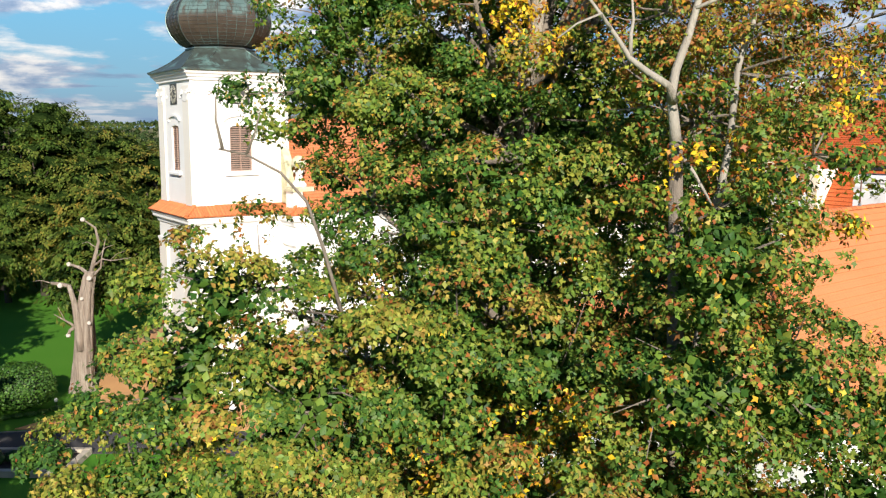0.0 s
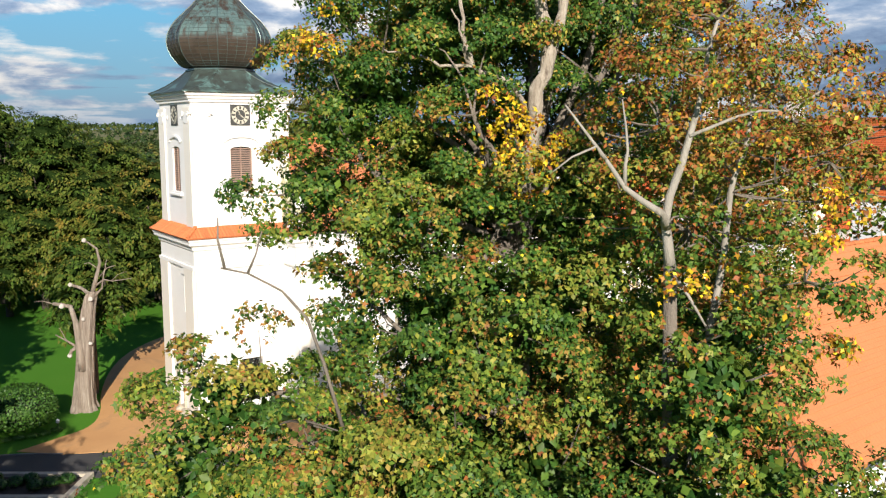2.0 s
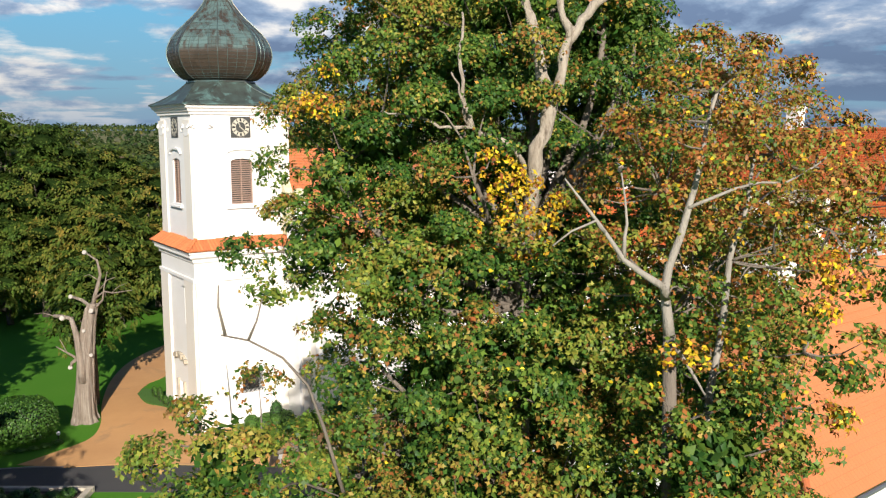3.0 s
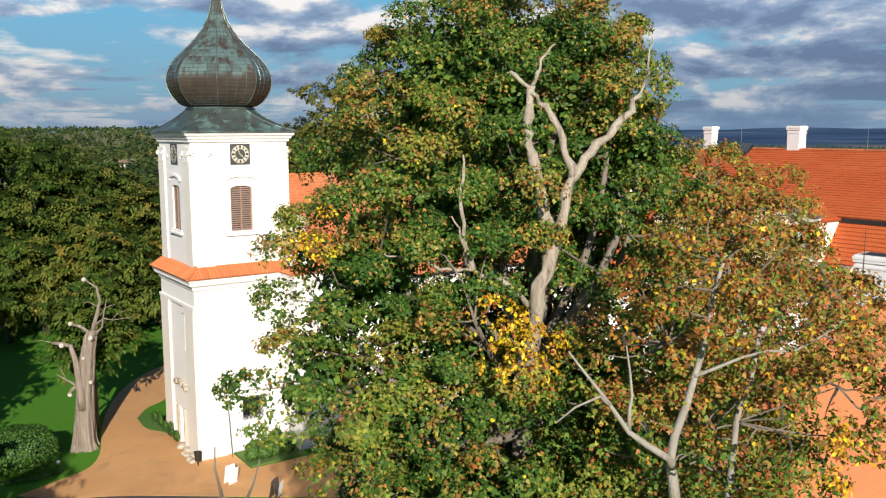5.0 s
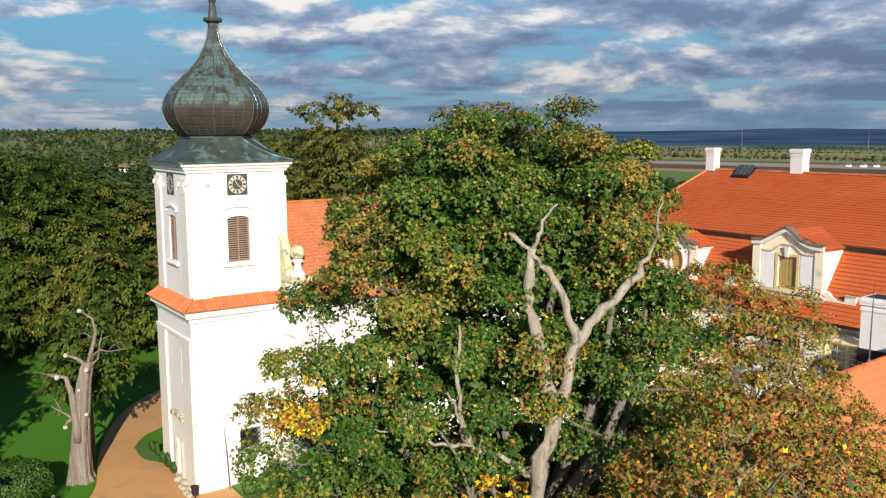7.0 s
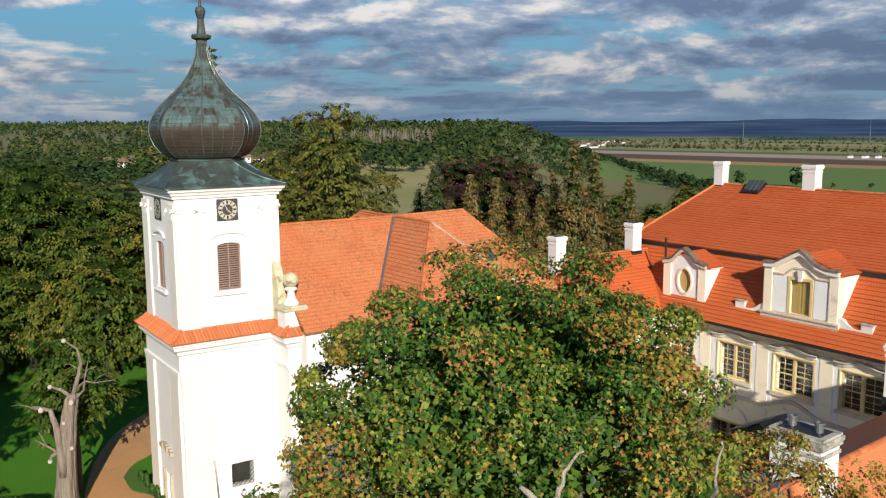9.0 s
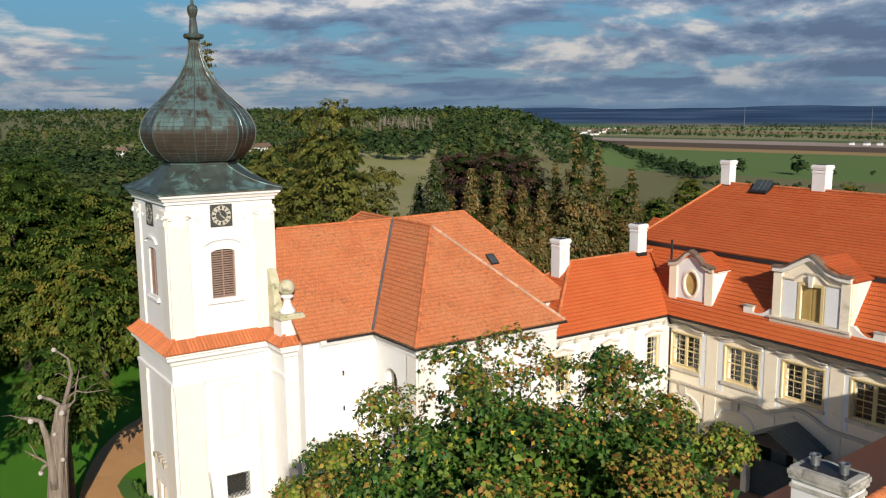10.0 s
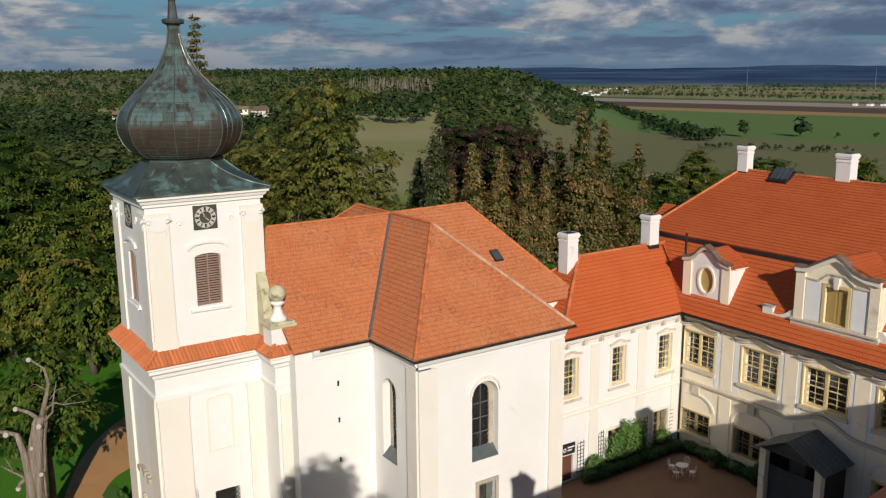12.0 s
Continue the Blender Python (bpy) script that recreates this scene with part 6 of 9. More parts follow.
def land_material():
    """Mown grass near by; far off, fields in strips and patches, then hills painted haze blue."""
    m = bpy.data.materials.new("grass_fields_and_haze")
    m.use_nodes = True
    n = Nodes(m.node_tree)
    co = n.add("ShaderNodeTexCoord").outputs["Object"]
    away = n.add("ShaderNodeVectorMath", {0: n.vmath("SUBTRACT", co, (30, 45, 0)), 1: (1, 1, 0)})
    away.operation = "MULTIPLY"
    dist = n.add("ShaderNodeVectorMath", {0: away.outputs[0]})
    dist.operation = "LENGTH"
    r = dist.outputs["Value"]
    fine = n.noise(co, 7.0, 4.0, 0.65)
    lawn = n.mix(n.noise(co, 0.16, 4.0, 0.6), (0.055, 0.190, 0.014), (0.090, 0.225, 0.024))
    # fields, laid in strips across the view
    across = SIDE * 0.726 + VIEW * 0.688
    ahead = n.add("ShaderNodeVectorMath", {0: n.vmath("ADD", co, n.vmath("MULTIPLY", n.add("ShaderNodeTexNoise", {"Vector": co, "Scale": 0.0018, "Detail": 2.0}).outputs["Color"], (60, 60, 0))), 1: tuple(across)})
    ahead.operation = "DOT_PRODUCT"
    strips = [(0.0, (0.135, 0.13, 0.062)), (0.215, (0.095, 0.155, 0.045)), (0.332, (0.30, 0.19, 0.085)), (0.352, (0.085, 0.052, 0.042)), (0.402, (0.31, 0.24, 0.205)), (0.438, (0.075, 0.11, 0.04)), (0.462, (0.21, 0.20, 0.10)),
              (0.53, (0.09, 0.16, 0.045)), (0.56, (0.26, 0.14, 0.085)), (0.60, (0.22, 0.21, 0.10)), (0.66, (0.10, 0.17, 0.05)), (0.70, (0.20, 0.18, 0.09)), (0.76, (0.06, 0.08, 0.04)), (0.80, (0.17, 0.16, 0.09)), (0.84, (0.03, 0.045, 0.03))]
    field = n.ramp(n.math("DIVIDE", ahead.outputs["Value"], 5000.0, True), strips, "CONSTANT")
    field = n.mix(n.math("MULTIPLY", n.noise(co, 0.006, 4.0), 0.3), field, (0.10, 0.12, 0.05))
    field = n.mix(1.0, field, (1.35, 1.35, 1.35), "MULTIPLY")
    dry = n.ramp(n.noise(co, 0.01, 4.0, 0.6), [(0.4, 0.0), (0.7, 1.0)])
    meadow = n.mix(dry, (0.30, 0.30, 0.12), (0.38, 0.33, 0.17))
    inner = n.ramp(n.math("DIVIDE", r, 1000.0, True), [(0.70, 0.0), (0.74, 1.0)])
    field = n.mix(inner, meadow, field)
    # Blue of distance haze, painted into the colour of the hills on the horizon.
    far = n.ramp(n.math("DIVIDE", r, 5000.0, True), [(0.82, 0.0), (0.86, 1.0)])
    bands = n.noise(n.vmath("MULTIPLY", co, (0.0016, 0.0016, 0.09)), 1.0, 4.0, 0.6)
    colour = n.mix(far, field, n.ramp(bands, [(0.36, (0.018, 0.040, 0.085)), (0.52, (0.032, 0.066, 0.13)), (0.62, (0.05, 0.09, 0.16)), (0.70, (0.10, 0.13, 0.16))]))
    near = n.ramp(n.math("DIVIDE", r, 400.0, True), [(0.27, 0.0), (0.42, 1.0)])
    colour = n.mix(near, lawn, colour)
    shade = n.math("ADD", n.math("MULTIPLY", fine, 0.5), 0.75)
    colour = n.mix(1.0, colour, n.add("ShaderNodeCombineColor", {0: shade, 1: shade, 2: shade}).outputs[0], "MULTIPLY")
    relief = n.add("ShaderNodeBump", {"Strength": 0.6, "Distance": 0.04, "Height": fine}).outputs[0]
    bsdf = n.add("ShaderNodeBsdfPrincipled", {"Base Color": colour, "Roughness": 0.95, "Normal": relief, "Specular IOR Level": 0.1})
    n.add("ShaderNodeOutputMaterial", {"Surface": bsdf.outputs[0]})
    return m


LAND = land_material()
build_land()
# ---- trees ----
EYE0 = Vector((0.19, 0.0, 0.0))


def spot(lat, fwd, z=0.0):
    """A place from metres to the side of and ahead of the first eye."""
    p = EYE0 + SIDE * lat + VIEW * fwd
    return Vector((p.x, p.y, z))


KITE_LEAF = (np.array([(0, 0, 0), (-0.38, 0.52, -0.15), (0, 1.12, -0.12), (0.38, 0.44, -0.15)], float), [(0, 3, 2), (0, 2, 1)])
LOBED_LEAF = (np.array([(0, 0, 0), (-0.54, 0.46, -0.16), (-0.19, 0.55, 0.02), (0, 1.08, -0.14), (0.19, 0.55, 0.02), (0.54, 0.42, -0.16)], float), [(0, 3, 2, 1), (0, 5, 4, 3)])
TUFT_LEAF = (np.array([(0, -0.5, 0), (0.34, -0.12, -0.08), (0.40, 0.3, -0.1), (0.0, 0.55, 0.04), (-0.42, 0.22, -0.1), (-0.3, -0.2, -0.05)], float), [(0, 1, 2, 3), (0, 3, 4, 5)])
QUAD_LEAF = (np.array([(0, -0.5, 0), (0.42, 0.02, -0.1), (0.04, 0.56, 0.02), (-0.4, 0.08, -0.08)], float), [(0, 1, 2, 3)])
SPRAY_LEAF = (np.array([(0, 0, 0), (0.30, 0.38, -0.06), (0.0, 1.05, -0.2), (-0.30, 0.34, -0.05)], float), [(0, 1, 2, 3)])


def unit(a):
    return a / np.maximum(np.linalg.norm(a, axis=1, keepdims=True), 1e-9)


def leaf_mesh(name, at, facing, tip, size, autumn, shape, material):
    """Many leaves as one mesh: each has its place, the way it faces, the way its tip points, its size and its autumn tone."""
    base, faces = shape
    n, k = len(at), len(base)
    z = unit(facing)
    y = unit(tip - z * (tip * z).sum(1, keepdims=True))
    x = np.cross(y, z)
    local = base[None] * size[:, None, None]
    v = at[:, None] + local[..., :1] * x[:, None] + local[..., 1:2] * y[:, None] + local[..., 2:] * z[:, None]
    me = bpy.data.meshes.new(name)
    me.vertices.add(n * k)
    me.vertices.foreach_set("co", v.reshape(-1).astype(np.float32))
    corner = np.concatenate([np.array(f) for f in faces])
    loops = (np.arange(n)[:, None] * k + corner[None]).reshape(-1)
    totals = np.tile([len(f) for f in faces], n)
    starts = np.concatenate([[0], np.cumsum(totals)[:-1]])
    me.loops.add(len(loops))
    me.loops.foreach_set("vertex_index", loops.astype(np.int32))
    me.polygons.add(len(totals))
    me.polygons.foreach_set("loop_start", starts.astype(np.int32))
    me.polygons.foreach_set("loop_total", totals.astype(np.int32))
    me.update(calc_edges=True)
    tone = me.attributes.new("autumn", "FLOAT", "POINT")
    tone.data.foreach_set("value", np.repeat(autumn, k).astype(np.float32))
    me.materials.append(material)
    return me


def clump_centres(blobs, gap, rng, inner=0.25, tries=9000, deep=0.5, ragged=1.06):
    """Places for leaf clumps spread over the outside of a union of lumps, and some inside."""
    blobs = np.array(blobs, float)
    area = (blobs[:, 3] * blobs[:, 4] * blobs[:, 5]) ** (2 / 3)
    which = rng.choice(len(blobs), tries, p=area / area.sum())
    d = unit(rng.normal(size=(tries, 3)))
    depth = np.where(rng.random(tries) < inner, rng.uniform(0.45, 0.8, tries), rng.uniform(0.84, ragged, tries))
    p = blobs[which, :3] + d * blobs[which, 3:6] * depth[:, None]
    out = unit(d / blobs[which, 3:6])
    keep, dirs = [], []
    grid = {}
    for q, o, w in zip(p, out, which):
        inside = (((q - blobs[:, :3]) / blobs[:, 3:6]) ** 2).sum(1)
        inside[w] = 9
        if inside.min() < deep:
            continue
        c = tuple((q / gap).astype(int))
        near = [r for a in (-1, 0, 1) for b in (-1, 0, 1) for e in (-1, 0, 1) for r in grid.get((c[0] + a, c[1] + b, c[2] + e), ())]
        if near and min(((q - r) ** 2).sum() for r in near) < gap * gap:
            continue
        grid.setdefault(c, []).append(q)
        keep.append(q)
        dirs.append(o)
    return np.array(keep), np.array(dirs)


def inner_mass(tree, blobs, share, material, detail=3, rough=0.22, scale=1.6):
    """Dark lumps inside a crown: the shade between the leaves, put into the colour."""
    bm = bmesh.new()
    for b in blobs:
        n0 = len(bm.verts)
        bmesh.ops.create_icosphere(bm, subdivisions=detail, radius=1.0, matrix=Matrix.Translation(b[:3]) @ Matrix.Diagonal((b[3] * share, b[4] * share, b[5] * share, 1)))
        bm.verts.ensure_lookup_table()
        for v in bm.verts[n0:]:
            v.co += Vector(noise.noise_vector(v.co * scale)) * rough + Vector(noise.noise_vector(v.co * scale * 3.1)) * rough * 0.5
    return part("inner_foliage", bm, material, tree)


def rosette_crown(name, centres, dirs, shoots, per, spread, size, rng, tone, shape, material, flat=0.6, thin=1.0, sunward=0.3):
    """Leaves in rosettes at the ends of shoots, the shoots crowded over the outer and upper skin of each clump."""
    n = len(centres)
    share = np.where(dirs @ np.array(SUN_TO) > -0.25, 1.0, thin) * np.interp(centres[:, 2], [10.5, 13.0, 18.0, 20.0], [0.22, 0.9, 0.9, 1.35])
    idx = np.repeat(np.arange(n), np.maximum(3, (rng.uniform(shoots * 0.55, shoots * 1.45, n) * share).astype(int)))
    small = np.interp(centres[:, 2], [17.5, 20.0], [1.0, 0.8])
    m = len(idx)
    d = unit(rng.normal(size=(m, 3)) + dirs[idx] * 0.8 + np.array([0, 0, 0.45]))
    wide = rng.uniform(0.7, 1.3, n)[idx][:, None]
    at = centres[idx] + d * (rng.uniform(0.2, 1.0, m) ** 0.5)[:, None] * spread * wide * np.array([1, 1, flat])
    axis = unit(d * 0.7 + dirs[idx] * 0.3 + np.array([0, 0, 0.4]) + np.array(SUN_TO) * sunward + rng.normal(scale=0.35, size=(m, 3)))
    u = unit(np.cross(axis, rng.normal(size=(m, 3))))
    v = np.cross(axis, u)
    j = np.repeat(np.arange(m), per)
    a = np.tile(np.arange(per), m) * 2.4 + rng.normal(scale=0.35, size=m * per)
    ray = u[j] * np.cos(a)[:, None] + v[j] * np.sin(a)[:, None]
    step = rng.uniform(-0.9, 0.5, m * per)[:, None] * size
    base = at[j] + axis[j] * step + ray * size * 0.35
    face = axis[j] + ray * rng.uniform(0.0, 0.9, m * per)[:, None] + rng.normal(scale=0.3, size=(m * per, 3))
    tip = ray + axis[j] * 0.15 + np.array([0, 0, -0.25]) + rng.normal(scale=0.25, size=(m * per, 3))
    s, tones = size * small[idx[j]] * rng.uniform(0.65, 1.3, m * per), tone(base, idx[j], rng)
    first = rng.random(m * per) < 0.5
    return [leaf_mesh(name, base[q], face[q], tip[q], s[q], tones[q], form, material) for q, form in ((first, shape), (~first, KITE_LEAF))]


def leafage(tree, meshes):
    """The two leaf forms of a crown, joined into one mesh."""
    bm = bmesh.new()
    for me in meshes:
        bm.from_mesh(me)
    keep = meshes[0]
    bm.to_mesh(keep)
    bm.free()
    bpy.data.meshes.remove(meshes[1])
    return part("crown", keep, None, tree)


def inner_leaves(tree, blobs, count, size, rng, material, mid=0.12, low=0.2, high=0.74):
    """The leaves inside a crown; a low, dark tone paints in the shade there."""
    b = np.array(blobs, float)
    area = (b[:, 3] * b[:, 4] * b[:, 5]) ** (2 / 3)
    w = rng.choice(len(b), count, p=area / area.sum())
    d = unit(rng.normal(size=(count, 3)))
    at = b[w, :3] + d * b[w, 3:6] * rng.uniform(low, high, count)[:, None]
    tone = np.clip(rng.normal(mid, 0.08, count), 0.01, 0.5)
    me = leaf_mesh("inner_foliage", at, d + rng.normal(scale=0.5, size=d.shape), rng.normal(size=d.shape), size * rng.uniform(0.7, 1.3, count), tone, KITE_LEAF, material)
    return part("inner_foliage", me, None, tree)


def fan_crown(name, centres, dirs, per, length, width, size, rng, tone, shape, material, droop=0.5):
    """Flat sprays of leaves that reach outwards and hang at the tips, one over the other."""
    n = len(centres)
    idx = np.repeat(np.arange(n), rng.uniform(per * 0.6, per * 1.4, n).astype(int))
    m = len(idx)
    out = unit(dirs * np.array([1, 1, 0.35]) + rng.normal(scale=0.22, size=dirs.shape))
    side = unit(np.cross(out, np.array([0, 0, 1.0])))
    big = rng.uniform(0.65, 1.35, n)[idx]
    q = rng.uniform(0, 1, m) ** 0.75
    s = rng.normal(scale=0.5, size=m) * width * (1.15 - 0.75 * q) * big
    at = centres[idx] + out[idx] * ((q - 0.45) * length * big)[:, None] + side[idx] * s[:, None]
    at[:, 2] += rng.normal(scale=0.07 * length, size=m) - droop * 0.5 * length * q * q
    face = np.array([0, 0, 0.95]) + out[idx] * (0.35 + 0.4 * q)[:, None] + rng.normal(scale=0.28, size=(m, 3))
    tip = out[idx] + side[idx] * (s / width * 0.9)[:, None] + np.array([0, 0, -0.25 - 0.4 * droop]) + rng.normal(scale=0.25, size=(m, 3))
    return leaf_mesh(name, at, face, tip, size * rng.uniform(0.7, 1.35, m), tone(at, idx, rng), shape, material)


def bent(p, q, rng, bow=0.12, steps=4):
    p, q = Vector(p), Vector(q)
    off = Vector(rng.normal(size=3)) * (q - p).length * bow
    return [p.lerp(q, t) + off * math.sin(math.pi * t) for t in [k / steps for k in range(steps + 1)]]


def limb(tree, pts, r0, r1, material, name="limb", sides=8, label="", knobs=0.0):
    bm = bmesh.new()
    n = len(pts)
    tube(bm, pts, [(r0 + (r1 - r0) * (k / (n - 1)) ** 0.8) * (1 + knobs * math.sin(k * 2.3 + r0 * 90) * (0.5 + 0.5 * math.sin(k * 0.9))) for k in range(n)], sides)
    if knobs:
        for v in bm.verts:
            v.co += Vector(noise.noise_vector(v.co * 7.0)) * r0 * 0.3
    return part(name, bm, material, tree, label, smooth=True)


def twigs(tree, joints, centres, rng, r0=0.022, material=None, share=1.0):
    """A thin branch from the nearest limb to every clump of leaves."""
    bm = bmesh.new()
    js = np.array([tuple(j) for j in joints])
    for c in centres:
        if rng.random() > share:
            continue
        cost = np.linalg.norm(js - c, axis=1) + 0.35 * np.maximum(0, js[:, 2] - c[2])
        j = Vector(js[cost.argmin()])
        q = Vector(c)
        if (q - j).length < 0.2:
            continue
        pts = bent(j, q, rng, 0.1, 3)
        r = min(0.06, r0 * (0.6 + (q - j).length * 0.3))
        tube(bm, pts, [r, r * 0.75, r * 0.5, r * 0.2], 4, False)
    tagged(part("twig", bm, material or BARK, tree), kind="stuff")


# Near-black green that gives the gaps between leaves a painted shade.
LEAF_CORE = surface("painted_crown_shade", (0.012, 0.026, 0.006), (0.022, 0.038, 0.009), 0.8, 0.95, 5.0, 0.9, 0.2, 0.4, gloss=0.0)


def build_maple():
    """The big maple in front of the church."""
    rng = np.random.default_rng(11)
    base = spot(1.25, 12.0)
    tree = thing("maple_tree", base, "tall maple with green and browning leaves and bleached dead limb", "tree")
    T = (base.x, base.y)
    trunk = [(T[0] + 0.1, T[1] + 0.1, -0.1), (T[0] + 0.05, T[1], 1.2), (T[0], T[1] + 0.1, 5), (T[0] - 0.1, T[1], 10), (7.85, 9.3, 15.0), (7.9, 9.27, 17.5), (7.8, 9.1, 18.4)]
    bm = bmesh.new()
    tube(bm, trunk, [0.62, 0.46, 0.40, 0.33, 0.20, 0.145, 0.12], 12)
    part("trunk", bm, BARK, tree, smooth=True)
    main_limbs = [([(7.75, 9.05, 18.2), (7.53, 8.55, 19.49), (7.69, 8.43, 20.28), (7.57, 8.52, 20.7), (7.45, 8.6, 21.33), (7.39, 8.64, 21.67), (7.43, 8.62, 22.18)], 0.11, 0.045), ([(7.69, 8.44, 20.3), (7.84, 8.33, 21.01), (8.05, 8.19, 21.36), (8.3, 8.02, 21.7), (8.52, 7.87, 22.04)], 0.075, 0.038), ([(7.84, 8.33, 21.05), (7.76, 8.39, 21.53), (7.62, 8.49, 21.84), (7.43, 8.6, 22.08), (7.22, 8.76, 22.35)], 0.058, 0.02), ([(7.6, 8.7, 19.35), (7.02, 8.53, 19.77), (6.68, 8.77, 19.95), (6.34, 9.0, 19.95), (6.0, 9.23, 20.09), (5.78, 9.38, 20.15)], 0.04, 0.008)]
    side_limbs = [([(6.68, 8.77, 19.95), (6.59, 8.83, 20.26), (6.54, 8.86, 20.81), (6.57, 8.84, 21.35)], 0.04, 0.012), ([(6.66, 8.8, 19.95), (6.5, 8.75, 20.3), (6.38, 8.8, 20.62)], 0.025, 0.01), ([(8.52, 7.87, 22.04), (8.6, 7.82, 22.4), (8.63, 7.79, 22.75)], 0.022, 0.008), ([(7.43, 8.62, 22.15), (7.53, 8.55, 22.48), (7.66, 8.46, 22.66)], 0.03, 0.01)]
    bare = main_limbs + side_limbs
    for pts, r0, r1 in bare:
        fine = []
        for a, b in zip(pts, pts[1:]):
            fine += [Vector(a)] + [Vector(a).lerp(Vector(b), q) + Vector(rng.normal(size=3)) * 0.022 for q in (0.25, 0.5, 0.75)]
        limb(tree, fine + [Vector(pts[-1])], r0, r1, DEADWOOD, "dead_limb", 12, "bleached bare limb", 0.22)
    dead = [([(4.75, 8.6, 15.6), (4.52, 8.67, 16.52), (4.37, 8.77, 17.05), (4.14, 8.93, 17.37), (3.83, 9.15, 17.57), (3.58, 9.32, 17.63)], 0.026, 0.010),
            ([(3.62, 9.3, 17.62), (3.56, 9.33, 17.95), (3.57, 9.33, 18.2)], 0.02, 0.008), ([(3.83, 9.15, 17.57), (3.91, 9.09, 17.79), (3.97, 9.05, 18.05)], 0.018, 0.007)]
    for pts, r0, r1 in dead:
        limb(tree, [Vector(p) for p in pts], r0, r1, BARK, "dead_branch", 7, "grey bare branch")
    head = [(0.9, 13.2, 22.4, 1.3, 1.3, 1.2), (-0.05, 13.3, 22.3, 0.9, 1.0, 1.2), (1.8, 13.0, 22.0, 1.05, 1.1, 1.3), (0.75, 15.0, 22.6, 1.15, 1.2, 1.2), (1.85, 15.0, 22.5, 0.95, 1.0, 1.2),
        (-0.4, 14.9, 21.9, 1.05, 1.1, 1.1), (2.5, 14.4, 21.4, 0.8, 0.8, 0.9), (0.3, 13.0, 20.8, 2.0, 1.9, 1.65), (2.25, 12.8, 20.5, 1.1, 1.2, 1.5), (2.75, 12.6, 21.6, 0.55, 0.55, 0.55),
        (-0.95, 12.2, 20.0, 1.2, 1.2, 1.05), (-1.35, 12.0, 19.5, 0.85, 0.85, 0.75), (0.6, 13.4, 18.6, 2.4, 1.9, 1.9), (2.3, 13.4, 22.85, 0.7, 0.7, 0.65), (1.4, 13.7, 22.3, 0.9, 0.9, 0.85), (2.3, 13.2, 22.0, 0.8, 0.8, 0.8),
        (1.75, 13.9, 23.1, 0.8, 0.8, 0.75), (2.35, 13.9, 22.9, 0.7, 0.7, 0.7), (2.0, 13.6, 22.5, 0.95, 0.95, 0.8), (0.7, 13.9, 23.25, 0.8, 0.8, 0.75), (0.1, 13.8, 23.1, 0.75, 0.75, 0.75), (-0.3, 13.0, 19.1, 1.35, 1.2, 0.95), (0.5, 13.2, 21.9, 1.0, 1.0, 1.0)]
    shoulder = [(-1.65, 11.6, 18.35, 0.8, 0.8, 0.6), (-0.6, 11.5, 18.1, 1.1, 1.1, 0.85), (1.9, 12.8, 18.0, 1.7, 1.5, 1.8), (-0.9, 11.2, 16.9, 0.75, 0.75, 0.7), (0.95, 10.7, 19.0, 0.42, 0.42, 0.42),
        (0.4, 10.75, 19.35, 0.3, 0.3, 0.3), (0.2, 11.6, 19.2, 0.75, 0.75, 0.7), (1.75, 11.7, 19.0, 0.7, 0.7, 0.8), (0.75, 11.2, 17.9, 0.75, 0.75, 0.7), (0.45, 10.9, 16.7, 1.45, 1.4, 1.2),
        (1.6, 11.2, 17.0, 1.2, 1.2, 1.2), (-2.65, 10.4, 15.8, 0.85, 0.85, 0.95), (-2.2, 10.6, 14.9, 0.9, 0.9, 0.9)]
    waist = [(-3.0, 10.3, 15.2, 0.8, 0.8, 0.8), (-1.75, 10.3, 15.6, 0.6, 0.6, 0.6), (-3.1, 10.1, 14.6, 1.05, 1.1, 1.2), (-3.5, 10.0, 13.2, 1.3, 1.3, 1.3), (-1.5, 10.0, 14.5, 1.4, 1.4, 1.3),
        (0.0, 10.2, 15.0, 1.6, 1.5, 1.5), (1.4, 10.2, 15.0, 1.4, 1.4, 1.5), (2.5, 10.4, 15.0, 1.2, 1.2, 1.4), (-2.6, 9.6, 12.2, 1.9, 1.7, 1.7), (-0.7, 9.2, 12.9, 1.6, 1.5, 1.6),
        (0.7, 9.1, 13.0, 1.6, 1.4, 1.7), (2.0, 9.4, 12.9, 1.5, 1.4, 1.7), (0.5, 12.0, 10.0, 4.2, 3.4, 2.8)]
    hem = [(-3.9, 11.0, 10.4, 1.8, 2.0, 2.0), (4.0, 11.5, 10.6, 2.0, 2.2, 2.2), (0.8, 14.6, 14.5, 2.4, 2.0, 3.5)]
    rows = [(l, f, z - 0.25, a, b, c) for l, f, z, a, b, c in head] + shoulder + waist + hem
    blobs = [(*spot(l, f, z), *(max(a, b),) * 2, c) for l, f, z, a, b, c in rows]
    centres, dirs = clump_centres(blobs, 0.60, rng, 0.05, 56000, 0.22, 1.14)
    front = [spot(l, f, z) for l, f, z, *_ in rows]
    joints = [Vector(p) for p in trunk[3:]]
    for k, p in enumerate(front):
        j = min((Vector(q) for q in trunk[2:]), key=lambda q: abs(q.z - (p.z - 1.6)) + 0.2 * (q - p).length)
        pts = bent(j, p, rng, 0.14, 6)
        limb(tree, pts, 0.075, 0.025, BARK)
        joints += pts[2:]
    twigs(tree, joints, centres, rng)
    yellow = np.array([(6.64, 8.3, 19.35, 0.32), (6.98, 8.2, 19.05, 0.5), (7.17, 8.35, 18.9, 0.5), (5.07, 9.9, 20.4, 0.34), (6.13, 6.84, 14.5, 0.6), (5.07, 7.5, 14.3, 0.4), (6.6, 7.1, 13.6, 0.75)])
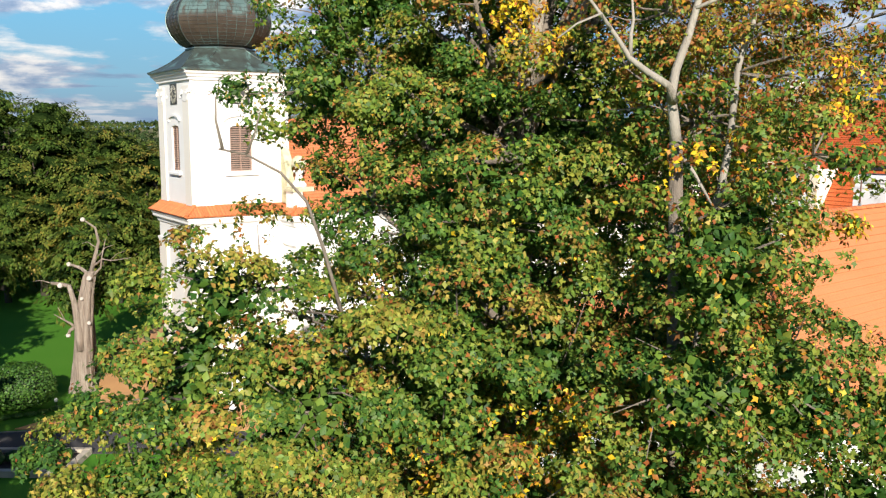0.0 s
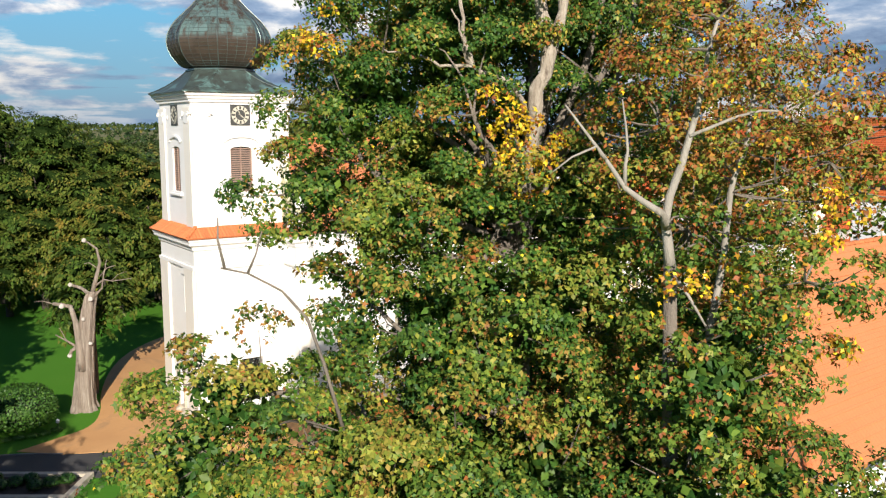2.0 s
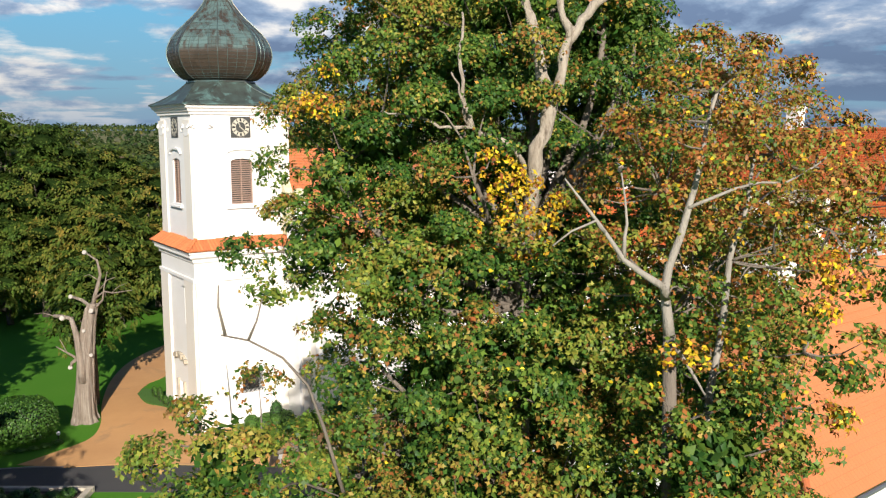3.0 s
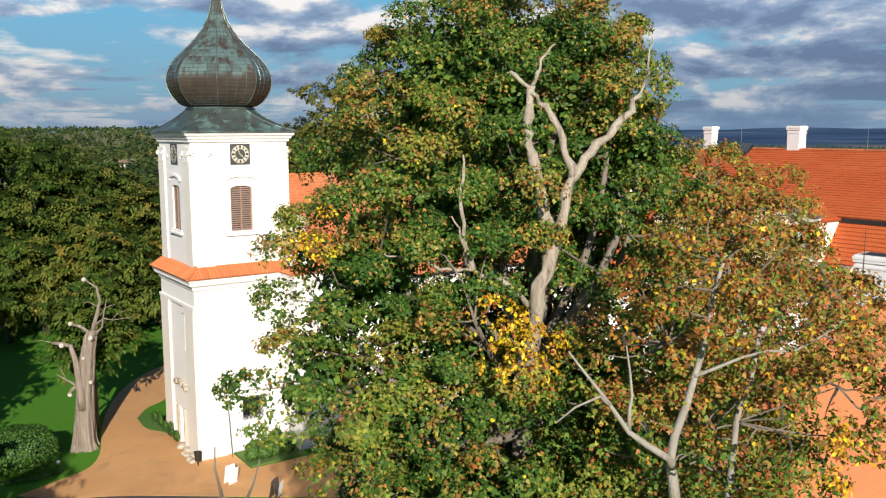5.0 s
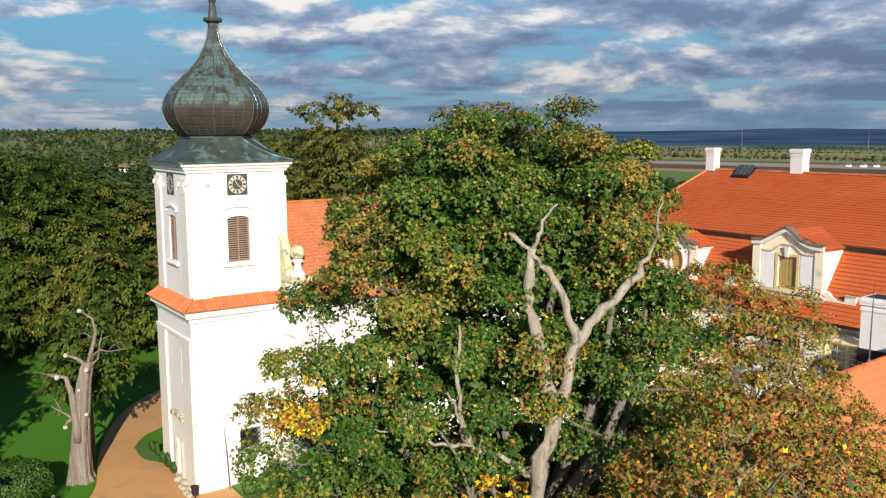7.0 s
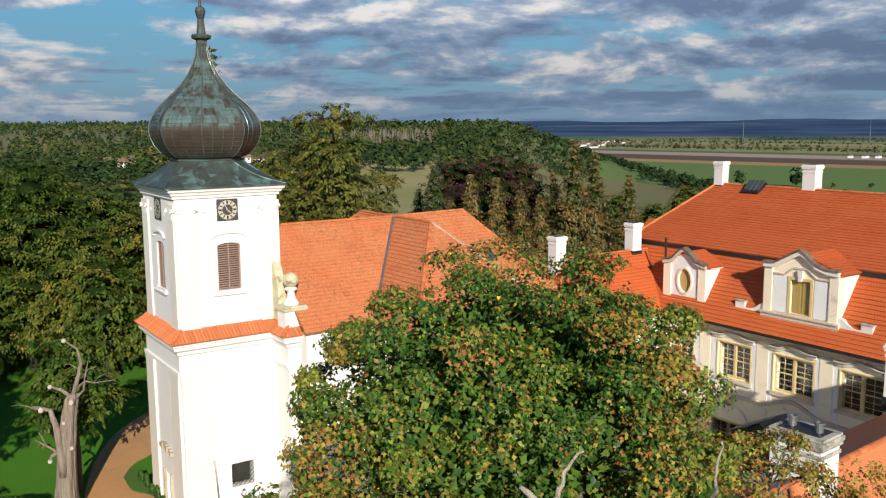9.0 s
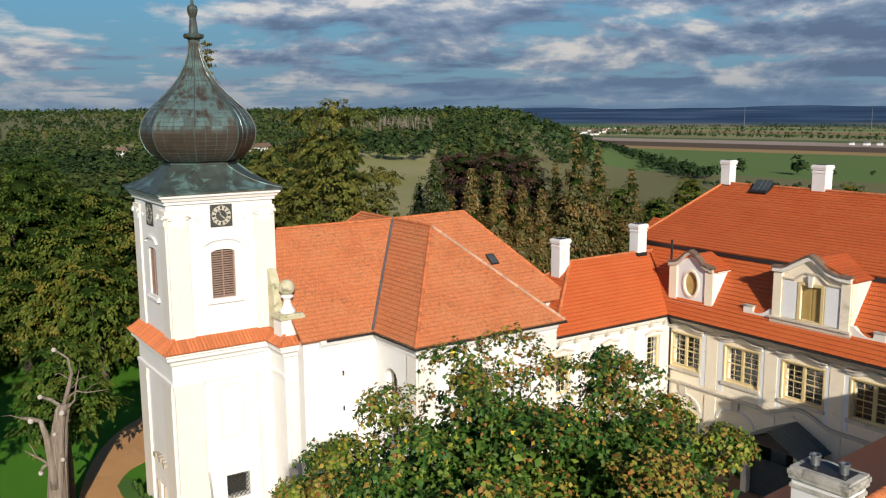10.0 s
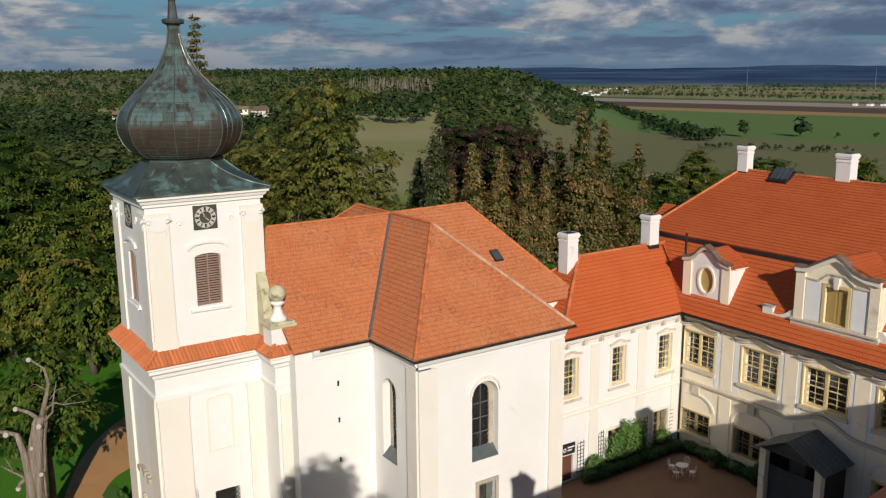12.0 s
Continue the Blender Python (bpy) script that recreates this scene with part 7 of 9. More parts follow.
    share = (0.8, 0.8, 0.8, 0.75, 0.45, 0.5, 0.3)
    mood = rng.normal(0.0, 0.11, len(centres))
    turning = np.where(rng.random(len(centres)) < np.interp(centres[:, 2], [18, 21], [0.26, 0.42]), rng.uniform(0.25, 0.65, len(centres)), 0.05)

    def tone(at, idx, rng):
        c = centres[idx]
        t = np.interp(at[:, 2], [13.5, 15.5, 19.0], [0.27, 0.20, 0.08]) + mood[idx] + rng.normal(scale=0.10, size=len(at))
        brown = rng.random(len(at)) < turning[idx] + np.interp(at[:, 2], [12, 17, 19, 21], [0.07, 0.0, 0.03, 0.07])
        t = np.where(brown, rng.uniform(0.42, 0.72, len(at)), t)
        for y, k in zip(yellow, share):
            near = np.linalg.norm(at - y[:3], axis=1) < y[3] * 1.2
            t = np.where(near & (rng.random(len(at)) < k), rng.uniform(0.82, 0.99, len(at)), t)
        t = np.where(rng.random(len(at)) < 0.004, 0.95, t)
        return np.clip(t, 0.02, 0.99)

    leafage(tree, rosette_crown("crown", centres, dirs, 72, 8, 0.47, 0.064, rng, tone, LOBED_LEAF, LEAF_MAPLE, 0.6, 0.3))
    # Low tone values darken these inner leaves as painted shade.
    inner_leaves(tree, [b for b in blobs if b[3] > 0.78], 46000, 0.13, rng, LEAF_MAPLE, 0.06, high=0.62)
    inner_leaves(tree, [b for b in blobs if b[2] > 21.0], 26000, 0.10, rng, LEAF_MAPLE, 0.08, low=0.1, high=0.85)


def build_orange_maple():
    """A slighter maple beside it, turning orange at the top."""
    rng = np.random.default_rng(23)
    base = spot(3.2, 9.6)
    tree = thing("maple_tree", base, "slender maple turning orange and red at the top, grey stems showing", "tree")
    trunk = [(base.x, base.y, -0.1), (base.x, base.y, 2), (8.0, 6.3, 8), (7.7, 6.2, 13), (7.5, 6.2, 16.5), (7.43, 6.19, 17.72)]
    bm = bmesh.new()
    tube(bm, trunk, [0.30, 0.22, 0.17, 0.12, 0.085, 0.07], 10)
    part("trunk", bm, BARK, tree, smooth=True)
    upright = [([(7.43, 6.19, 17.7), (7.37, 6.23, 18.21), (7.5, 6.14, 18.82), (7.61, 6.07, 19.33), (7.67, 6.03, 19.71), (7.75, 5.95, 20.3)], 0.065, 0.018), ([(7.37, 6.2, 18.15), (7.19, 6.11, 18.3), (6.86, 6.34, 18.57), (6.64, 6.49, 18.95), (6.34, 6.7, 19.42)], 0.055, 0.01), ([(6.86, 6.34, 18.57), (6.88, 6.33, 18.95), (6.82, 6.37, 19.48)], 0.025, 0.008), ([(7.43, 6.19, 17.72), (7.59, 6.08, 17.41), (7.78, 5.95, 17.03)], 0.03, 0.012), ([(7.55, 6.1, 19.1), (7.95, 5.83, 19.3), (8.39, 5.53, 19.36), (8.82, 5.24, 19.71)], 0.022, 0.008)]
    sideways = [([(7.7, 6.2, 14.5), (8.1, 6.15, 17.0), (8.27, 6.1, 18.47), (8.38, 6.02, 18.91), (8.45, 5.98, 19.6)], 0.058, 0.02), ([(6.7, 6.45, 18.85), (6.5, 6.4, 19.0), (6.1, 6.6, 18.75)], 0.02, 0.008)]
    stems = upright + sideways
    joints = []
    for pts, r0, r1 in stems:
        fine = []
        for a, b in zip(pts, pts[1:]):
            fine += [Vector(a), Vector(a).lerp(Vector(b), 0.5) + Vector(rng.normal(size=3)) * 0.02]
        fine.append(Vector(pts[-1]))
        limb(tree, fine, r0, r1, GREYBARK, "stem", 9, "pale grey stem")
        joints += fine
    stem_points = joints + [Vector(trunk[3]).lerp(Vector(trunk[5]), k / 8) for k in range(9)]
    heads = [(3.1, 9.7, 20.1, 0.9, 0.9, 0.8), (3.9, 9.9, 19.5, 0.9, 0.9, 0.9), (2.6, 10.2, 19.2, 0.8, 0.8, 1.1), (4.4, 9.8, 18.8, 0.75, 0.9, 0.7), (3.2, 10.6, 18.0, 1.0, 0.9, 1.2),
        (5.0, 9.8, 19.2, 0.5, 0.5, 0.45), (3.3, 9.8, 16.6, 0.8, 0.9, 0.9), (2.95, 9.3, 17.35, 0.5, 0.5, 0.45), (3.6, 9.3, 18.6, 0.55, 0.55, 0.5), (2.3, 9.6, 18.3, 0.55, 0.55, 0.5),
        (3.75, 9.3, 16.9, 0.55, 0.55, 0.6), (4.9, 9.2, 14.7, 0.9, 0.9, 0.9), (3.9, 9.2, 14.9, 1.0, 1.0, 0.9)]
    shoulders = [(4.5, 8.9, 13.6, 1.1, 1.1, 1.1), (3.4, 9.0, 13.2, 1.4, 1.3, 1.4), (3.0, 9.6, 11.0, 2.2, 1.9, 1.9), (5.3, 8.8, 12.4, 1.0, 1.0, 1.2), (2.75, 8.5, 16.5, 0.75, 0.7, 0.75),
        (2.5, 8.3, 15.2, 0.9, 0.85, 0.9), (3.4, 8.5, 15.4, 0.7, 0.7, 0.8), (2.6, 8.2, 13.9, 1.0, 1.0, 1.0), (3.8, 8.9, 17.6, 0.6, 0.6, 0.6), (2.5, 8.75, 16.9, 0.45, 0.45, 0.5),
        (2.75, 8.65, 16.1, 0.6, 0.6, 0.6), (3.8, 9.5, 18.5, 0.7, 0.7, 0.6), (4.6, 9.5, 18.75, 0.55, 0.55, 0.5)]
    waists = [(3.5, 9.9, 19.0, 0.6, 0.6, 0.6), (4.2, 9.7, 19.9, 0.45, 0.45, 0.4)]
    rows = heads + shoulders + waists
    blobs = [(*spot(l, f, z), *(max(a, b),) * 2, c) for l, f, z, a, b, c in rows]
    centres, dirs = clump_centres(blobs, 0.48, rng, 0.1, 20000)
    for l, f, z, *_ in rows:
        p = spot(l, f, z)
        j = min(stem_points, key=lambda q: (q - p).length + 1.5 * max(0.0, q.z - p.z + 0.3))
        pts = bent(j, p, rng, 0.16, 7)
        limb(tree, pts, 0.013, 0.007, BARK)
        joints += pts[1:]
    twigs(tree, joints, centres, rng)
    mood = rng.normal(0.0, 0.06, len(centres))
    yellow = np.array([(7.3, 6.04, 17.5, 0.35), (7.78, 5.71, 17.5, 0.35), (8.6, 5.0, 18.3, 0.4), (8.9, 5.1, 16.8, 0.35)])

    def tone(at, idx, rng):
        t = 0.27 + mood[idx] + rng.normal(scale=0.08, size=len(at))
        high = np.clip((at[:, 2] - 17.9) / 1.4, 0, 1)
        turn = rng.random(len(at)) < 0.2 + 0.48 * high
        t = np.where(turn, rng.uniform(0.62, 0.85, len(at)), t - 0.10 + 0.12 * high)
        for y in yellow:
            near = np.linalg.norm(at - y[:3], axis=1) < y[3]
            t = np.where(near & (rng.random(len(at)) < 0.75), rng.uniform(0.8, 0.98, len(at)), t)
        return np.clip(t, 0.02, 0.99)

    leafage(tree, rosette_crown("crown", centres, dirs, 38, 6, 0.36, 0.062, rng, tone, LOBED_LEAF, LEAF_MAPLE, 0.6, 0.4))
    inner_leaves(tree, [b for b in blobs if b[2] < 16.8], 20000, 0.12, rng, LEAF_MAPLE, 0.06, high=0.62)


def build_slender_maple():
    """A slim open maple behind the other two, orange and olive."""
    rng = np.random.default_rng(29)
    base = spot(4.6, 14.5)
    tree = thing("maple_tree", base, "slim open maple with thin olive and orange leaves", "tree")
    trunk = [Vector((base.x, base.y, -0.1)), Vector((base.x, base.y, 6)), spot(4.5, 14.5, 13), spot(4.6, 14.4, 17.5), spot(4.5, 14.5, 20.3)]
    bm = bmesh.new()
    tube(bm, trunk, [0.22, 0.17, 0.12, 0.07, 0.02], 9)
    part("trunk", bm, BARK, tree, smooth=True)
    rows = [(4.3, 14.6, 20.8, 0.75, 0.75, 0.6), (5.2, 14.6, 20.3, 0.7, 0.7, 0.6), (3.7, 14.4, 20.1, 0.55, 0.55, 0.6), (4.8, 14.3, 19.3, 0.9, 0.9, 0.7), (5.8, 14.4, 19.3, 0.65, 0.65, 0.55), (3.9, 14.3, 18.8, 0.75, 0.75, 0.7),
            (6.1, 14.2, 18.6, 0.8, 0.8, 0.7), (5.1, 14.2, 18.0, 0.9, 0.9, 0.8), (4.3, 14.3, 17.2, 0.9, 0.9, 0.9), (5.2, 14.1, 16.5, 0.7, 0.7, 0.8), (4.2, 14.4, 15.4, 0.9, 0.9, 1.0)]
    blobs = [(*spot(l, f, z), a, b, c) for l, f, z, a, b, c in rows]
    centres, dirs = clump_centres(blobs, 0.38, rng, 0.2, 14000)
    joints = trunk[2:]
    for l, f, z, *_ in rows:
        p = spot(l, f, z)
        j = min(trunk[1:], key=lambda q: abs(q.z - (p.z - 1.2)) + 0.2 * (q - p).length)
        pts = bent(j, p, rng, 0.08, 6)
        limb(tree, pts, 0.04, 0.012, BARK)
        joints = joints + pts[1:]
    twigs(tree, joints, centres, rng)
    mood = rng.normal(0.0, 0.10, len(centres))

    def tone(at, idx, rng):
        t = 0.36 + mood[idx] + rng.normal(scale=0.1, size=len(at))
        turn = rng.random(len(at)) < 0.30 + 0.15 * np.clip((at[:, 2] - 17) / 3, 0, 1)
        return np.clip(np.where(turn, rng.uniform(0.56, 0.84, len(at)), t), 0.02, 0.97)

    leafage(tree, rosette_crown("crown", centres, dirs, 30, 6, 0.36, 0.062, rng, tone, LOBED_LEAF, LEAF_MAPLE, 0.6))


GREYBARK = surface("pale_grey_bark", (0.36, 0.33, 0.28), (0.26, 0.235, 0.20), 3.0, 0.9, 24.0, 0.6, 0.02, 0.2, (0.16, 0.14, 0.11), 2.5, (0.55, 0.7), stretch=(2, 2, 0.7))


def wood_tree(seed, height, radius, label, material, tone_mid, per=48, size=0.31, gap=1.25, low=0.16, name="park_tree", lumps=26, core=0.6, shape=SPRAY_LEAF, droop=0.5):
    """A broad-leaved tree at the origin, to be copied: layered boughs of leaves round a core painted shade-dark."""
    rng = np.random.default_rng(seed)
    tree = thing(name, (0, 0, 0), label, "tree", "park trees")
    limb(tree, bent((0, 0, -0.2), (0.3, 0.2, height * 0.75), rng, 0.03, 6), radius * 0.09, 0.06, DARKBARK, "trunk")
    blobs = [(0, 0, height * max(0.52, low + 0.26), radius * 0.6, radius * 0.6, height * min(0.32, 0.5 - 0.5 * low))]
    for k in range(lumps):
        a = 2.4 * k + rng.uniform(-0.5, 0.5)
        z = low + 0.08 + (0.86 - low) * ((k + rng.uniform(0, 1)) / lumps)
        reach = radius * (0.82 if z < 0.55 else 0.82 * (1.05 - z) / 0.5) * rng.uniform(0.6, 1.15)
        r = radius * rng.uniform(0.22, 0.42)
        blobs.append((reach * math.cos(a), reach * math.sin(a), height * z, r, r, r * rng.uniform(0.5, 0.75)))
    blobs.append((0.2, 0, height * 0.88, radius * 0.3, radius * 0.3, height * 0.12))
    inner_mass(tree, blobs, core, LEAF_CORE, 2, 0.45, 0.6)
    for b in blobs[1::2]:
        limb(tree, bent((0.1, 0.1, b[2] * 0.6), b[:3], rng, 0.08, 4), radius * 0.025, 0.03, DARKBARK, sides=5)
    centres, dirs = clump_centres(blobs, gap, rng, 0.06, 6000)
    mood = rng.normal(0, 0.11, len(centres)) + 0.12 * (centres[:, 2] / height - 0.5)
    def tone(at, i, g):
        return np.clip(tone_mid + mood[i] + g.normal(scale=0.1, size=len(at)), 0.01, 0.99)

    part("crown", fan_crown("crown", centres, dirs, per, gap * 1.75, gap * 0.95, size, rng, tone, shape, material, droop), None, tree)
    return tree


def conifer(seed, height, radius, label, tone_mid, sparse=1.0, name="conifer", upswept=0.0, bare=0.04):
    rng = np.random.default_rng(seed)
    tree = thing(name, (0, 0, 0), label, "tree", "park conifers")
    limb(tree, [Vector((0, 0, -0.2)), Vector((0, 0, height * 0.5)), Vector((0.05, 0, height * 0.97))], radius * 0.09, 0.02, DARKBARK, "trunk", 6)
    at, face, tip, size, tone = [], [], [], [], []
    bm = bmesh.new()
    z = height * bare
    while z < height * 0.99:
        t = z / height
        reach = radius * (1 - t) ** 0.85 * min(1.0, 0.55 + 2.2 * t) * rng.uniform(0.85, 1.1) + 0.12
        for k in range(max(4, int((9 - 4 * t) * sparse))):
            a = rng.uniform(0, 2 * math.pi)
            r = reach * rng.uniform(0.7, 1.12)
            d = np.array([math.cos(a), math.sin(a), 0.0])
            tube(bm, [(0, 0, z), (d[0] * r, d[1] * r, z + (upswept - 0.3) * r)], [0.03, 0.008], 3, False)
            own = rng.normal(tone_mid, 0.15)
            n = int(10 + 15 * r * sparse ** 0.5)
            q = rng.uniform(0.3, 1.04, n) ** 0.7
            side = rng.normal(scale=0.12 + 0.16 * r, size=(n, 3)) * np.array([1, 1, 0.5])
            p = d * r * q[:, None] + side
            p[:, 2] += z + (upswept - 0.3) * r * q * q
            at.append(p)
            face.append(np.array([0, 0, 0.8]) + d * 0.8 + rng.normal(scale=0.45, size=(n, 3)))
            tip.append(d + rng.normal(scale=0.5, size=(n, 3)) + np.array([0, 0, -0.35 + upswept]))
            size.append(rng.uniform(0.34, 0.62, n) * (0.65 + 0.4 * (1 - t)))
            tone.append(own + rng.normal(0, 0.12, n))
        z += height * 0.024 / sparse ** 0.5
    tagged(part("bough", bm, DARKBARK, tree), kind="stuff")
    # Dark cone inside the boughs; the inner shade is in its colour.
    if not upswept:
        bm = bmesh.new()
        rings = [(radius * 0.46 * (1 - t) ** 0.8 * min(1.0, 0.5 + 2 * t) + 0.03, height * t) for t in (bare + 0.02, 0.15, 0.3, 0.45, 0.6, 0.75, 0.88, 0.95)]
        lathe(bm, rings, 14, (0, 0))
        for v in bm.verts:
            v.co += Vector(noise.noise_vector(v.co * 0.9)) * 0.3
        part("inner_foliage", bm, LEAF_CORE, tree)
    part("crown", leaf_mesh("crown", np.concatenate(at), np.concatenate(face), np.concatenate(tip), np.concatenate(size), np.clip(np.concatenate(tone), 0.01, 0.99), SPRAY_LEAF, NEEDLE), None, tree)
    return tree


def old_pine():
    """A tall larch-like pine: flat tufts on top, a bare stretch of stem, then broad hanging layers."""
    rng = np.random.default_rng(45)
    tree = thing("pine_tree", (0, 0, 0), "tall olive-green pine, flat tufts on top over broad hanging layers", "tree", "park pines")
    limb(tree, bent((0, 0, -0.2), (0.2, 0.1, 26.8), rng, 0.015, 8), 0.5, 0.08, DARKBARK, "trunk")
    blobs = [(0.6, 0, 26.6, 1.7, 1.7, 0.75), (2.6, -1.2, 26.2, 1.5, 1.4, 0.6), (-2.0, 1.3, 26.0, 1.6, 1.4, 0.55), (-3.7, 2.4, 25.8, 0.8, 0.8, 0.4), (1.0, 2.2, 25.9, 1.3, 1.3, 0.5), (-0.6, -2.2, 25.8, 1.2, 1.2, 0.5)]
    for k in range(44):
        t = (k + rng.uniform(0, 1)) / 44
        z = 23.6 - 19.5 * t
        reach = (1.6 + 4.6 * min(1.0, t * 1.7)) * rng.uniform(0.35, 1.05)
        a = 2.4 * k + rng.uniform(-0.4, 0.4)
        r = rng.uniform(1.1, 2.1)
        blobs.append((reach * math.cos(a), reach * math.sin(a), z, r, r, r * rng.uniform(0.35, 0.6)))
    for b in blobs[::2]:
        limb(tree, bent((0.1, 0.05, b[2] - 0.8), b[:3], rng, 0.05, 4), 0.09, 0.03, DARKBARK, sides=5)
    centres, dirs = clump_centres(blobs, 0.95, rng, 0.15, 9000, 0.4, 1.1)
    mood = rng.normal(0, 0.12, len(centres))
    part("crown", fan_crown("crown", centres, dirs, 50, 1.5, 0.85, 0.36, rng, lambda at, i, g: np.clip(0.62 + mood[i] + g.normal(scale=0.1, size=len(at)), 0.01, 0.99), SPRAY_LEAF, PINE, 0.6), None, tree)
    return tree


def set_down(tree, spots, keep_first=True):
    """Puts a tree at its first spot and copies of it at the others. Spots: side, ahead, height factor, turn."""
    rng = random.Random(len(spots) * 3 + 1)
    for k, (l, f, s) in enumerate(spots):
        p = spot(l, f)
        m = Matrix.Translation((p.x, p.y, land(p.x, p.y) - 0.05)) @ Matrix.Rotation(rng.uniform(0, 6.28), 4, "Z")
        ob = tree if k == 0 else copy_thing(tree, m)
        ob.matrix_basis = m @ Matrix.Diagonal((s * rng.uniform(0.92, 1.08), s * rng.uniform(0.92, 1.08), s, 1))


def build_park():
    a = wood_tree(3, 21, 6.2, "tall green park tree with a dense layered crown", LEAF_WOOD, 0.30, 62)
    set_down(a, [(-49, 95, 1.07), (-43, 96, 1.02), (-56, 104, 1.08), (-37.5, 98, 0.88), (-62, 92, 1.08), (-47, 110, 0.86), (-30, 118, 0.68), (-57, 124, 1.0), (-38, 128, 0.72), (-70, 110, 1.08), (-21, 130, 0.60), (-70, 75, 1.0)])
    b = wood_tree(7, 16, 5.2, "mid-green park tree touched with yellow", LEAF_WOOD, 0.56, 60)
    set_down(b, [(-32.5, 97, 1.0), (-43, 92, 1.08), (-29, 104, 0.9), (-52, 89, 1.15), (-25, 112, 0.85), (33, 140, 0.8), (38, 132, 0.78), (43, 140, 0.8), (29, 150, 0.85), (50, 150, 0.9), (58, 160, 0.85), (48, 175, 0.9), (68, 150, 0.9), (-37.5, 93, 0.95)])
    c = wood_tree(9, 12.5, 4.6, "layered light green tree with hanging boughs", LEAF_WOOD, 0.58, 50, 0.36, 1.0, 0.2, lumps=20, core=0.5, droop=0.9)
    set_down(c, [(-33.5, 88, 1.0), (-38, 90, 1.0), (-29.5, 94, 0.85), (-45, 88, 0.95)])
    young = wood_tree(10, 12.0, 3.3, "feathery green tree behind the dead trunk", LEAF_WOOD, 0.36, 44, 0.32, 0.8, 0.42, lumps=22, core=0.4, droop=0.8)
    set_down(young, [(-25.6, 61.5, 1.0)])
    beech = wood_tree(13, 17, 6.0, "broad copper beech with dark red-brown leaves", COPPER_BEECH, 0.5)
    set_down(beech, [(7.5, 146, 1.18), (2.5, 150, 1.14), (12.5, 150, 1.12)])
    fir = conifer(31, 21.5, 4.3, "tall brownish-green cypress behind the church", 0.62)
    set_down(fir, [(19.5, 134, 1.08), (22.9, 136, 0.99), (17.0, 139, 0.86), (27.9, 135, 0.83), (25.5, 145, 0.76)])
    fir2 = conifer(32, 16.5, 3.0, "slim brownish cypress behind the church", 0.66)
    set_down(fir2, [(4.1, 134, 1.10), (7.9, 134, 1.07), (11.5, 133, 0.95), (14.6, 135, 0.90), (0.9, 138, 0.84)])
    dark = conifer(33, 19, 4.4, "dark green spruce behind the church", 0.16)
    set_down(dark, [(-1.4, 128, 1.04), (-4.0, 139, 0.82), (-68, 84, 1.1)])
    larch = conifer(41, 34.0, 4.0, "very tall open larch behind the tower", 0.55, 1.25, upswept=0.3, bare=0.25)
    set_down(larch, [(-24.6, 98, 1.0)])
    pine = old_pine()
    set_down(pine, [(-11.0, 91, 1.0), (-16.0, 99, 0.85), (-7.6, 101, 0.74), (-19.5, 98, 0.78), (-5.6, 95, 0.56), (-22.5, 105, 0.72), (-13.5, 88, 0.62)])
    # trees beside the camera's way, known by the shade that they cast over lawn and road
    d = wood_tree(51, 17, 5.6, "leafy park tree shading the lawn", LEAF_WOOD, 0.45, 24, 0.5, 1.4)
    set_down(d, [(-40, 43, 1.0), (-48, 50, 1.0), (-36, 34, 0.9), (-52, 40, 1.0), (-25, 25, 0.8), (-31, 27, 0.8), (-20.3, 24, 0.8), (-17.5, 20, 0.72), (-22, 19, 0.8), (-36, 39, 1.0), (-38, 50, 1.05), (-43, 56, 1.05), (-33.5, 44, 1.0), (-40, 55, 1.05)])


PINE = leaf_material("pine_needle_tufts", [(0.0, (0.030, 0.052, 0.012)), (0.5, (0.100, 0.122, 0.025)), (1.0, (0.21, 0.175, 0.04))], 0.2, gloss=0.15)
# Darker copy of the woodland leaves: cloud shade and haze in the colour.
FAR_LEAF = leaf_material("haze_toned_woodland", [(0.0, (0.020, 0.042, 0.018)), (0.4, (0.046, 0.076, 0.024)), (0.7, (0.090, 0.108, 0.032)), (1.0, (0.17, 0.145, 0.04))], 0.1, 0.8, 0.05, 0.3)


